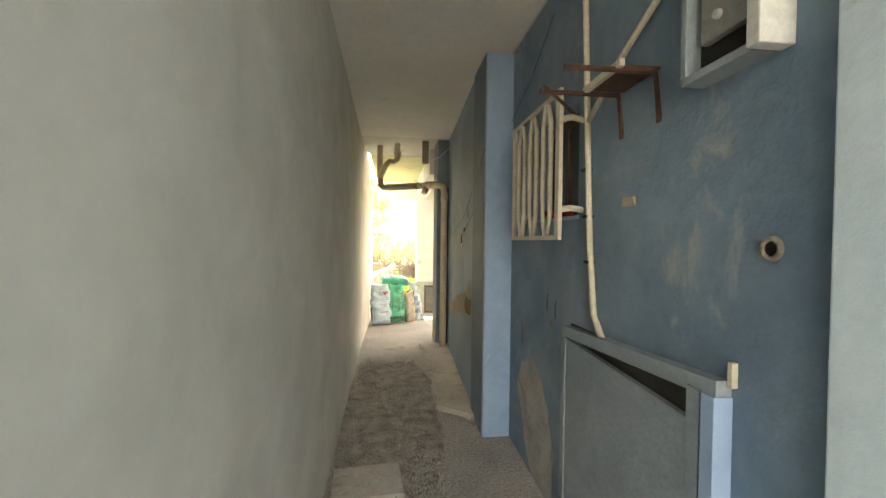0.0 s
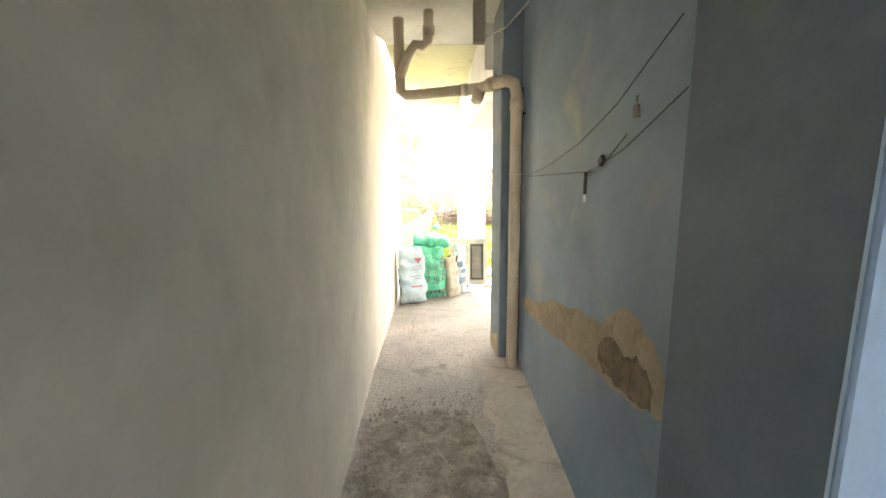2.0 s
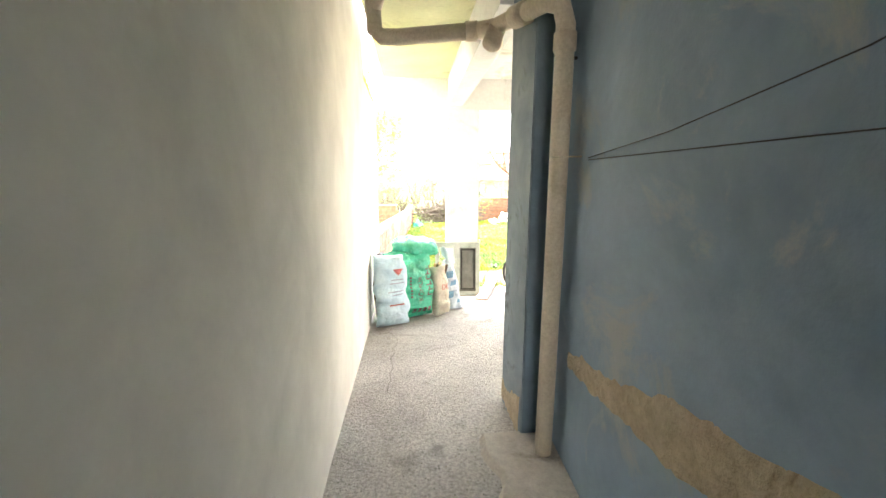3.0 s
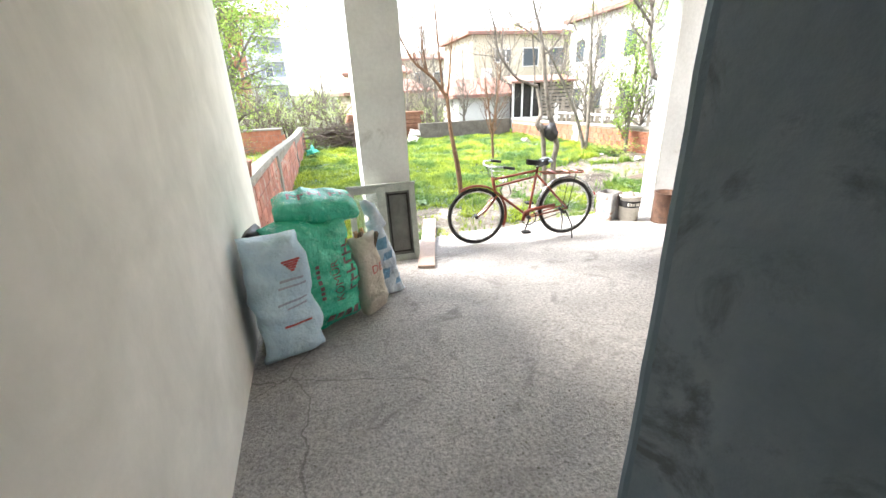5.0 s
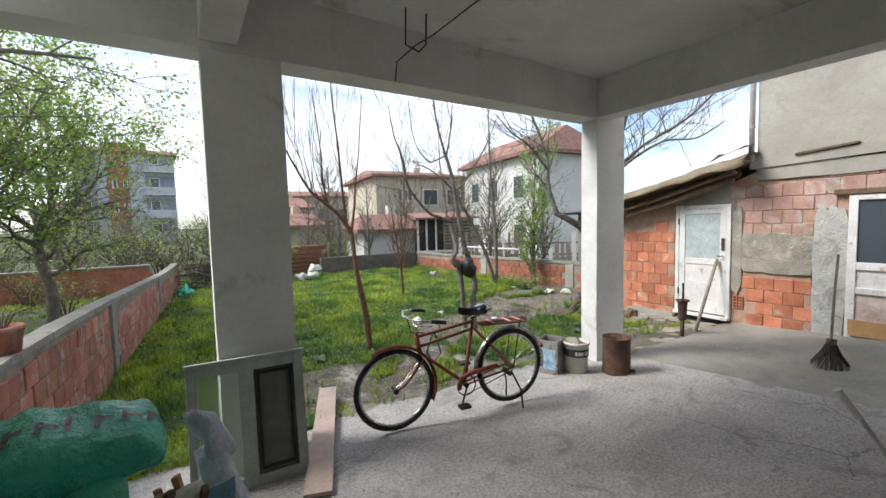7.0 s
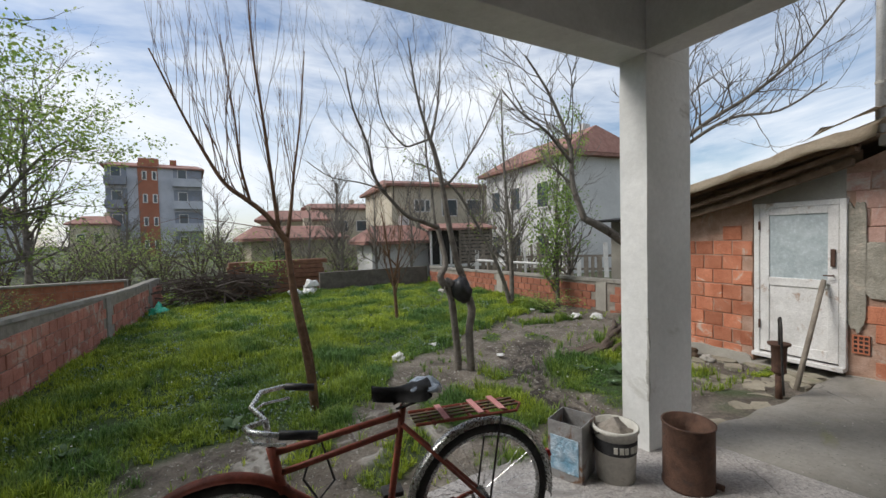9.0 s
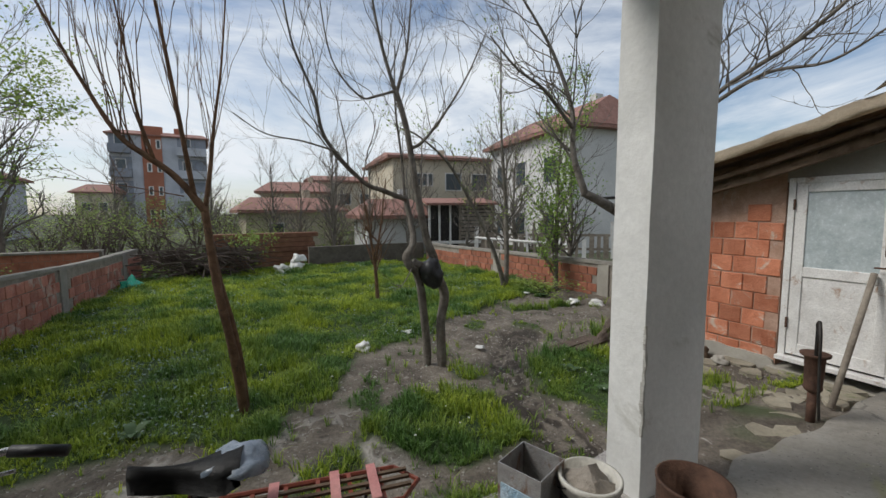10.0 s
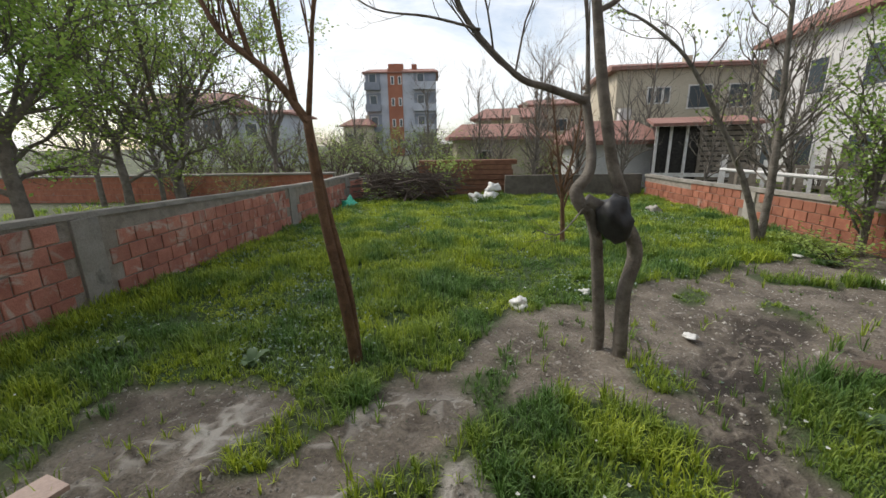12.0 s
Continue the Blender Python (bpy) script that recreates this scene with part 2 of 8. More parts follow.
DAMP = surface("damp_cement", (0.22, 0.205, 0.165), (0.38, 0.35, 0.29), 4.0, 0.92, 0.7, 34, (0.45, 0.38, 0.31), 3.0, 0.55)
PALE_CEMENT = surface("pale_cement", (0.36, 0.35, 0.32), (0.53, 0.515, 0.475), 4.0, 0.92, 0.7, 34, (0.29, 0.265, 0.23), 3.6, 0.55)
BRICK = surface("hollow_brick", (0.44, 0.145, 0.075), (0.62, 0.25, 0.145), 5, 0.9, 0.6, 60, (0.56, 0.45, 0.37), 5.0, 0.575, vary=0.28)
PINK_BRICK = surface("weathered_brick", (0.33, 0.125, 0.09), (0.50, 0.22, 0.16), 4, 0.92, 0.5, 50, (0.46, 0.36, 0.30), 3.0, 0.53, vary=0.25)
OLD_BRICK = surface("faded_pink_brick", (0.38, 0.21, 0.165), (0.54, 0.35, 0.29), 4, 0.92, 0.4, 50, (0.50, 0.46, 0.41), 2.0, 0.52, vary=0.2)
COPING = surface("grey_coping", (0.20, 0.185, 0.16), (0.32, 0.295, 0.26), 2.2, 0.92, 0.5, 34, (0.14, 0.13, 0.11), 2.4, 0.58)
MORTAR = surface("mortar", (0.20, 0.175, 0.145), (0.34, 0.30, 0.255), 6, 0.95, 0.6, 50)
SOIL = surface("soil", (0.085, 0.069, 0.053), (0.245, 0.21, 0.17), 2.6, 0.95, 1.0, 32, (0.40, 0.37, 0.33), 9, 0.60, deep=0.03, speck=2.6)
WOOD = surface("worn_timber", (0.10, 0.065, 0.04), (0.19, 0.13, 0.085), 9, 0.85, 0.5, 60)
EAST_BRICK = surface("dull_red_brick", (0.27, 0.10, 0.062), (0.42, 0.17, 0.105), 5, 0.92, 0.5, 50, (0.34, 0.26, 0.21), 2.4, 0.6, vary=0.25)
# muted red: the haze of distance is put into the tile colour
ROOF_TILE = surface("hazy_red_roof_tiles", (0.23, 0.115, 0.09), (0.32, 0.175, 0.14), 4, 0.85, 0.5, 12)
BARK = surface("bark", (0.075, 0.058, 0.042), (0.16, 0.125, 0.095), 12, 0.92, 0.7, 70)
GLASS = bpy.data.materials.new("window_glass")
GLASS.use_nodes = True
gb = GLASS.node_tree.nodes["Principled BSDF"]
gb.inputs["Base Color"].default_value = (0.06, 0.075, 0.085, 1)
gb.inputs["Roughness"].default_value = 0.08

# ---- passage and porch ----
def left_wall_x(y):
    return -0.38 - 0.018 * y


YELLOW = surface("yellow_paint", (0.68, 0.66, 0.03), (0.78, 0.76, 0.05), 4, 0.5, 0.1, 40)
CONCRETE_CAP = surface("dark_cement", (0.085, 0.073, 0.062), (0.15, 0.13, 0.11), 5, 0.9, 0.4, 40)
wall_west = thing("wall_west", "long cream plastered wall of the neighbouring house", "wall", kind="structure")
# unseen street end at y -1.4, cut there to shape the passage light
part("plaster", prism([(left_wall_x(-1.4), -1.4), (left_wall_x(8.7), 8.7), (left_wall_x(8.7) - 0.22, 8.7), (left_wall_x(-1.4) - 0.22, -1.4)], -0.5, 5.2), CREAM, wall_west)
part("low_plaster", prism([(left_wall_x(8.7), 8.7), (left_wall_x(10.65), 10.65), (left_wall_x(10.65) - 0.2, 10.65), (left_wall_x(8.7) - 0.2, 8.7)], -0.5, 2.68), CREAM, wall_west)
part("wall_cap", prism([(left_wall_x(9.8) + 0.004, 9.8), (left_wall_x(10.65) + 0.004, 10.66), (left_wall_x(10.65) - 0.21, 10.66), (left_wall_x(9.8) - 0.21, 9.8)], 2.68, 2.73), CONCRETE_CAP, wall_west, "dark cement cap")
part("yellow_edge", prism([(left_wall_x(8.71) + 0.006, 8.71), (left_wall_x(9.8) + 0.006, 9.8), (left_wall_x(9.8) - 0.19, 9.8), (left_wall_x(8.71) - 0.19, 8.71)], 2.68, 2.735), YELLOW, wall_west, "bright yellow edging")

# Unseen body behind the wall, added to block sky light over the lawn.
neighbour_house = thing("neighbour_house", "unseen cream house body that blocks sky light", "house", kind="structure")
part("wall", box(-8.5, -0.78, -1.4, 8.65, -0.4, 5.2), CREAM, neighbour_house)

CEIL = 3.13
ceiling = thing("ceiling", "white painted concrete slab with stains", "ceiling", kind="structure")
part("slab", prism([(left_wall_x(-2.7), -2.7), (left_wall_x(7), 7), (-0.44, 7.2), (-0.44, 10.8), (5.25, 10.8), (5.25, 6.0), (1.6, 6.0), (1.6, -2.7)], CEIL, CEIL + 0.2), CEILING, ceiling)

# Lighter copy of the ceiling paint; the passage's brighter light is put in.
BRIGHT_SOFFIT = surface("brightened_soffit", (0.72, 0.71, 0.68), (0.82, 0.81, 0.78), 1.0, 0.9, 0.14, 25, (0.58, 0.56, 0.50), 0.9, 0.60, speck=0.4)
part("passage_soffit", box(-0.52, 0.93, -2.6, 5.99, CEIL - 0.006, CEIL + 0.05), BRIGHT_SOFFIT, ceiling, "lighter sheet painting light on the passage ceiling")
# Yellow light bounced off the wall edging is put into this bay's colour.
YELLOW_BOUNCE = surface("yellow_bounce_paint", (0.52, 0.52, 0.33), (0.66, 0.66, 0.46), 1.1, 0.9, 0.14, 25, (0.36, 0.35, 0.22), 1.3, 0.58, speck=0.5)
part("stained_bay", box(-0.43, 0.568, 7.3, 10.497, CEIL - 0.006, CEIL + 0.05), YELLOW_BOUNCE, ceiling, "slab bay with yellow bounce light painted in")

beam_bm = box(-0.44, 5.25, 10.5, 10.78, 2.66, CEIL + 0.002, 0.006)
beam_front = tagged(new("beam_garden_side", mesh_of("beam_garden_side", beam_bm, WHITE)), "white painted concrete beam along the garden side", "beam", kind="structure")
beam_side = tagged(new("beam_shed_side", mesh_of("beam_shed_side", box(4.70, 4.95, 6.0, 10.498, 2.67, CEIL + 0.002, 0.006), WHITE)), "white painted concrete beam facing the shed", "beam", kind="structure")
beam_mid = tagged(new("beam_over_column", mesh_of("beam_over_column", box(0.57, 0.80, 6.7, 10.498, 2.71, CEIL + 0.002, 0.006), WHITE)), "white painted concrete beam running back to the house", "beam", kind="structure")


def column(name, x0, x1, y0, y1, label):
    bm = bmesh.new()
    n = 14
    rings = []
    for i in range(n + 1):
        z = -0.6 + (2.659 + 0.6) * i / n
        rings.append([bm.verts.new((x, y, z)) for x, y in ((x0, y0), (x1, y0), (x1, y1), (x0, y1))])
    for a, b in zip(rings, rings[1:]):
        for k in range(4):
            bm.faces.new((a[k], a[(k + 1) % 4], b[(k + 1) % 4], b[k]))
    bm.faces.new(rings[0])
    bm.faces.new(rings[-1])
    long_edges = [e for e in bm.edges if abs(e.verts[0].co.z - e.verts[1].co.z) > 0.05]
    bmesh.ops.bevel(bm, geom=long_edges, offset=0.012, segments=2, affect="EDGES")
    for v in bm.verts:
        v.co.x += 0.006 * noise.noise(v.co * 2.3)
        v.co.y += 0.006 * noise.noise(v.co * 2.7 + Vector((5, 0, 0)))
    return tagged(new(name, mesh_of(name, bm, WHITE)), label, "column", kind="structure")


column("column_wide", 0.57, 1.09, 10.5, 10.78, "wide white painted concrete column")
corner_column = column("column_corner", 4.70, 5.25, 10.5, 10.73, "white painted corner column with chipped edge")

wall_east = thing("wall_east", "blue limewashed house wall with peeling patches", "wall", kind="structure")
# near wall takes the limewash copy with shade in its colour
part("wall_near", box(0.95, 1.15, 0.72, 2.0, -0.3, CEIL), SHADED_BLUE, wall_east)
part("wall_near", box(0.95, 1.15, 2.0, 2.66, -0.3, 1.735), SHADED_BLUE, wall_east)
part("wall_near", box(0.95, 1.15, 2.0, 2.66, 2.34, CEIL), SHADED_BLUE, wall_east)
part("wall_near", box(0.95, 1.15, 2.66, 3.2, -0.3, CEIL), SHADED_BLUE, wall_east)
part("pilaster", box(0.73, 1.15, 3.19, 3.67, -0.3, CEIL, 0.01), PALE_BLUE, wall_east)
# thin sheet, darker than the pale blue front, covers the flank
part("pilaster_side", box(0.722, 0.734, 3.205, 3.68, 0.0, CEIL - 0.002), SLATE, wall_east, "dark slate-blue sheet on the pilaster's flank")
part("wall_far", prism([(0.735, 3.668), (1.15, 3.668), (1.15, 6.09), (0.81, 6.09)], -0.3, CEIL), BLUE, wall_east)
pier_bm = bmesh.new()
pier_rings = []
for i in range(41):
    z = -0.3 + (CEIL + 0.3) * i / 40
    wear = 0.007 * noise.noise(Vector((0, 3, z * 5))) + 0.006 * noise.noise(Vector((2, 0, z * 17)))
    pier_rings.append([pier_bm.verts.new((x, y, z)) for x, y in ((0.645, 6.08), (1.15, 6.08), (1.15, 6.636), (0.672 - wear, 6.636), (0.652, 6.624 + wear), (0.645, 6.606 + wear))])
for p, q in zip(pier_rings, pier_rings[1:]):
    for k in range(6):
        pier_bm.faces.new((p[k], p[(k + 1) % 6], q[(k + 1) % 6], q[k]))
pier_bm.faces.new(pier_rings[0]), pier_bm.faces.new(pier_rings[-1])
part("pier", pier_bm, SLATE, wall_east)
# Unseen front wall; its white is chosen to bounce light into the porch.
part("house_front", box(1.15, 5.2, 6.0, 6.6, -0.3, CEIL), WHITE, wall_east)
# Unseen wall at the street end, carried on to bounce light inward.
part("wall_street", box(0.95, 1.15, -5.2, -0.32, -0.3, CEIL), BLUE, wall_east)
part("lintel", box(0.95, 1.15, -0.32, 0.72, 2.15, CEIL), BLUE, wall_east)

# concrete floor of passage and porch
def sheet(x0, x1, y0, y1, step, top, thick, lump=0.006, edge=0.0):
    bm = bmesh.new()
    nx, ny = max(1, round((x1 - x0) / step)), max(1, round((y1 - y0) / step))
    hi, lo = [], []
    for j in range(ny + 1):
        hi.append([]), lo.append([])
        for i in range(nx + 1):
            x, y = x0 + (x1 - x0) * i / nx, y0 + (y1 - y0) * j / ny
            if edge and j == ny:
                y += edge * noise.noise(Vector((x * 2.2, 3, 0)))
            z = top(x, y) + lump * noise.noise(Vector((x * 1.7, y * 1.7, 0))) + 0.4 * lump * noise.noise(Vector((x * 9, y * 9, 4)))
            hi[-1].append(bm.verts.new((x, y, z)))
            lo[-1].append(bm.verts.new((x, y, z - thick)))
    for j in range(ny):
        for i in range(nx):
            bm.faces.new((hi[j][i], hi[j][i + 1], hi[j + 1][i + 1], hi[j + 1][i]))
    rim = [(0, i) for i in range(nx + 1)] + [(j, nx) for j in range(1, ny + 1)] + [(ny, i) for i in range(nx - 1, -1, -1)] + [(j, 0) for j in range(ny - 1, 0, -1)]
    for (a, b), (c, d) in zip(rim, rim[1:] + rim[:1]):
        bm.faces.new((hi[a][b], lo[a][b], lo[c][d], hi[c][d]))
    bm.normal_update()
    tops = {hi[a][b] for a, b in rim}
    bmesh.ops.split_edges(bm, edges=[e for e in bm.edges if e.verts[0] in tops and e.verts[1] in tops and len(e.link_faces) == 2 and any(abs(f.normal.z) < 0.5 or len({v.co.z for v in f.verts}) < 0 for f in e.link_faces)])
    return bm


floor = thing("floor", "worn grey concrete floor with cracks and grit", "floor", kind="structure")
part("passage_floor", sheet(-0.7, 1.2, -6, 6.6, 0.1, ground_z, 0.25, 0.008), CONCRETE, floor, soft=True)
part("porch_floor", sheet(-0.75, 5.2, 6.6, 10.98, 0.1, ground_z, 0.25, 0.008, 0.1), CONCRETE, floor, soft=True)
part("yard_floor", sheet(5.2, 8.1, 5.0, 10.42, 0.1, ground_z, 0.25, 0.012, 0.15), YARD, floor, soft=True)

# ---- garden ground ----
PATH = [(4.95, 10.9), (5.0, 11.5), (5.12, 12.1), (5.4, 12.7), (5.8, 13.2), (6.6, 13.9)]
EDGE = [(-2, 12.45), (1.5, 12.62), (2.9, 12.7), (3.5, 12.97), (3.72, 13.42), (4.03, 14.08), (5.26, 14.35), (5.66, 14.9), (6.69, 15.33), (8.32, 16.1), (12, 16.4)]


def ragged_noise(x, y):
    return noise.noise(Vector((x * 0.9, y * 0.9, 2))) * 0.25 + noise.noise(Vector((x * 2.6, y * 2.6, 7))) * 0.3 + noise.noise(Vector((x * 7, y * 7, 9))) * 0.14


def trench(x, y):
    """1 in the middle of the trodden furrow, 0 beside it."""
    d = 9.0
    for (ax, ay), (bx, by) in zip(PATH, PATH[1:]):
        u = min(1, max(0, ((x - ax) * (bx - ax) + (y - ay) * (by - ay)) / ((bx - ax) ** 2 + (by - ay) ** 2)))
        d = min(d, math.hypot(x - ax - u * (bx - ax), y - ay - u * (by - ay)))
    return smooth(0.36, 0.12, d - 0.12 * ragged_noise(x, y))


def soil_share(x, y):
    """How bare the ground is, from 0 (grass) to 1 (soil)."""
    n = ragged_noise(x, y)
    e = np.interp(x, [p[0] for p in EDGE], [p[1] for p in EDGE])
    s = smooth(0.22, -0.12, y - e + 0.5 * n)
    s = min(s, smooth(1.05, 1.5, x + 0.5 * n + 0.25 * (y - 11.6)))
    s -= 1.25 * smooth(1.15, 0.85, math.hypot((x - 4.3) / 0.68, (y - 12.0) / 0.62) + 0.5 * n)
    s -= 1.25 * smooth(1.15, 0.85, math.hypot((x - 6.25) / 0.86, (y - 12.15) / 0.82) + 0.5 * n)
    s -= 0.8 * smooth(0.12, 0.34, noise.noise(Vector((x * 1.7, y * 1.7, 11))) - 0.1 * (y > 12.9)) * (1 - trench(x, y))
    s = max(s, trench(x, y) * smooth(14.6, 13.6, y))
    return float(min(1, max(0, s)))


def pale_share(x, y):
    """Where old cement and rubble lie bare on the soil."""
    n = ragged_noise(x, y) + 0.35 * noise.noise(Vector((x * 3.4, y * 3.4, 31)))
    return float(smooth(3.95, 3.6, x + 0.3 * n) * smooth(12.75, 12.45, y + 0.3 * n) * smooth(-0.06, 0.2, n + 0.25 * noise.noise(Vector((x * 1.3, y * 2.0, 71)))))


def ground_top(x, y):
    """The soil, a hand below the slabs where they cover it."""
    z = ground_z(x, y) - 0.05
    if y < 10.9:
        z -= 0.3 * smooth(10.9, 10.5, y) * (1 if x < 5.2 else smooth(10.4, 9.9, y))
    near = smooth(40, 24, y)
    if near > 0.99 and 10.8 < y < 17:
        z -= 0.055 * trench(x, y) - 0.02 * (pale_share(x, y) if y < 13 else 0)
        z += 0.024 * soil_share(x, y) * (noise.noise(Vector((x * 8, y * 8, 3))) + 0.7 * noise.noise(Vector((x * 19, y * 19, 6))))
    z += near * (0.05 * noise.noise(Vector((x * 0.7, y * 0.7, 0))) + 0.02 * noise.noise(Vector((x * 3.1, y * 3.1, 5))))
    return z


def spread(a, b, step, far):
    v = list(np.arange(a, b, step))
    g, d = v[-1], step
    while g < far:
        d *= 1.5
        g += d
        v.append(g)
    g, d, lo = v[0], step, []
    while g > -far:
        d *= 1.5
        g -= d
        lo.append(g)
    return [float(q) for q in lo[::-1] + v]


gx, gy = spread(-1.0, 10.5, 0.06, 900), spread(9.8, 24.2, 0.06, 900)
verts = [(x, y, ground_top(x, y)) for y in gy for x in gx]
nx = len(gx)
faces = [(j * nx + i, j * nx + i + 1, (j + 1) * nx + i + 1, (j + 1) * nx + i) for j in range(len(gy) - 1) for i in range(nx - 1)]
gm = bpy.data.meshes.new("ground")
gm.from_pydata(verts, [], faces)
bare = gm.attributes.new("bare", "FLOAT", "POINT")
bare.data.foreach_set("value", [soil_share(x, y) if (-1 < x < 10.6 and 9 < y < 24.3) else (0.35 if y > 0 else 0.8) for x, y, z in verts])
for key, share in (("pale", pale_share), ("damp", trench)):
    layer = gm.attributes.new(key, "FLOAT", "POINT")
    layer.data.foreach_set("value", [share(x, y) if (0 < x < 8 and 10.7 < y < 14.8) else 0.0 for x, y, z in verts])
gm.polygons.foreach_set("use_smooth", [True] * len(faces))
EARTH = SOIL.copy()
EARTH.name = "garden_earth"
en, el = EARTH.node_tree.nodes, EARTH.node_tree.links
eb = en["Principled BSDF"]
before = eb.inputs["Base Color"].links[0].from_socket
ea = en.new("ShaderNodeAttribute")
ea.attribute_name = "bare"
em = en.new("ShaderNodeMix")
em.data_type = "RGBA"
em.inputs[6].default_value = (0.045, 0.075, 0.02, 1)
el.new(ea.outputs["Fac"], em.inputs[0])
for key, shade, grain_scale in (("pale", (0.43, 0.40, 0.355), 15), ("damp", (0.05, 0.04, 0.032), 34)):
    lay = en.new("ShaderNodeAttribute")
    lay.attribute_name = key
    fleck = en.new("ShaderNodeTexNoise")
    fleck.inputs["Scale"].default_value, fleck.inputs["Detail"].default_value = grain_scale, 6
    share_mul = en.new("ShaderNodeMath")
    share_mul.operation = "MULTIPLY"
    fleck_ramp = en.new("ShaderNodeValToRGB")
    fleck_ramp.color_ramp.elements[0].position, fleck_ramp.color_ramp.elements[1].position = 0.42, 0.60
    el.new(fleck.outputs["Fac"], fleck_ramp.inputs[0])
    el.new(fleck_ramp.outputs[0], share_mul.inputs[0])
    el.new(lay.outputs["Fac"], share_mul.inputs[1])
    lay_mix = en.new("ShaderNodeMix")
    lay_mix.data_type = "RGBA"
    lay_mix.inputs[7].default_value = (*shade, 1)
    el.new(share_mul.outputs[0], lay_mix.inputs[0])
    el.new(before, lay_mix.inputs[6])
    before = lay_mix.outputs[2]
el.new(before, em.inputs[7])
el.new(em.outputs[2], eb.inputs["Base Color"])
gm.materials.append(EARTH)
tagged(new("ground", gm), "garden earth with bare patches and a trodden path", "ground", kind="structure")

house_body = thing("house_body", "blue limewashed house behind the passage", "house", kind="structure")
part("wall", box(1.4, 4.8, -2.18, 5.99, -0.3, 3.1), BLUE, house_body)

# chipped edge of the corner column
chip = bmesh.new()
for i in range(14):
    z = 0.05 + 0.045 * i
    box(4.693, 4.70 + 0.02 * abs(noise.noise(Vector((0, 0, z * 9)))) + 0.006, 10.493, 10.50 + 0.02 * abs(noise.noise(Vector((4, 0, z * 8)))) + 0.005, z, z + 0.05, 0.0, chip)
part("chipped_edge", jitter(chip, 0.012, 25), PALE_CEMENT, corner_column, "broken mortar along the edge")

# rough flagstones between slab and shed
paving = thing("paving", "broken mossy flagstones beside the shed", "paving", kind="structure")
FLAG = surface("mossy_stone", (0.22, 0.195, 0.145), (0.38, 0.34, 0.26), 4, 0.92, 0.7, 30, (0.15, 0.17, 0.07), 3.0, 0.57)
fr_rng = random.Random(8)
for i in range(11):
    for j in range(6):
        cx, cy = 5.5 + 0.235 * i + fr_rng.uniform(-0.07, 0.07), 10.55 + 0.235 * j + fr_rng.uniform(-0.07, 0.07)
        if fr_rng.random() < 0.25 or cx < 6.1 and j > 2:
            continue
        n = fr_rng.randint(5, 7)
        pts = [(cx + 0.13 * fr_rng.uniform(0.6, 1.2) * math.cos(6.283 * k / n), cy + 0.115 * fr_rng.uniform(0.6, 1.2) * math.sin(6.283 * k / n)) for k in range(n)]
        z = ground_z(cx, cy) - 0.06
        part("flagstone", jitter(prism(pts, z - 0.05, z + fr_rng.uniform(0.01, 0.045)), 0.014, 7), FLAG, paving)

# ---- garden walls ----
def west_x(y):
    return -0.60 + 0.058 * (y - 12.2)


def coping(name, parent, pts, width, z0, z1, material):
    """A wavering cement coping along (x, y, z) points."""
    bm = bmesh.new()
    rings = []
    for x, y, z in pts:
        w = width / 2 * (1 + 0.12 * noise.noise(Vector((x * 3, y * 3, 1))))
        h = 0.012 * noise.noise(Vector((x * 2, y * 2, 9)))
        rings.append([bm.verts.new((x - w, y, z + z0)), bm.verts.new((x + w, y, z + z0)), bm.verts.new((x + w * 0.92, y, z + z1 + h)), bm.verts.new((x - w * 0.92, y, z + z1 + h))])
    for a, b in zip(rings, rings[1:]):
        for k in range(4):
            bm.faces.new((a[k], a[(k + 1) % 4], b[(k + 1) % 4], b[k]))
    bm.faces.new(rings[0][::-1])
    bm.faces.new(rings[-1])
    return part(name, bm, material, parent)


def west_top(y):
    return 0.55 - 0.31 * smooth(11, 22, y)


garden_wall_west = thing("garden_wall_west", "low hollow-brick garden wall with grey cement coping", "garden wall", kind="structure")
wb = bmesh.new()
ys = [10.9 + 0.4 * i for i in range(33)]
rows = [[wb.verts.new((west_x(y) + dx, y, z)) for dx, z in ((-0.015, -0.75), (-0.015, west_top(y)), (-0.17, west_top(y)), (-0.17, -0.75))] for y in ys]
for a, b in zip(rows, rows[1:]):
    for k in range(4):
        wb.faces.new((a[k], a[(k + 1) % 4], b[(k + 1) % 4], b[k]))
wb.faces.new(rows[0]), wb.faces.new(rows[-1])
part("core", wb, MORTAR, garden_wall_west)
coping("coping", garden_wall_west, [(west_x(y) - 0.09, y, west_top(y)) for y in ys], 0.19, -0.02, 0.035, COPING)
for y in (14.25, 18.9, 22.4):
    part("pier", jitter(box(west_x(y) - 0.17, west_x(y) + 0.012, y - 0.16, y + 0.16, -0.75, west_top(y) - 0.02, 0.01), 0.008, 4), COPING, garden_wall_west)

garden_wall_far = thing("garden_wall_far", "dark cement-rendered garden wall at the end of the plot", "garden wall", kind="structure")
part("core", jitter(box(4.9, 9.3, 23.7, 23.9, -0.9, 0.1, 0.01), 0.01, 2), CONCRETE_CAP, garden_wall_far)
garden_wall_east = thing("garden_wall_east", "orange hollow-brick garden wall with cement coping", "garden wall", kind="structure")


def east_x(y):
    return 9.35 + 0.045 * (23.7 - y)


def east_top(y):
    return 0.07 + 0.12 * smooth(23, 14.5, y)


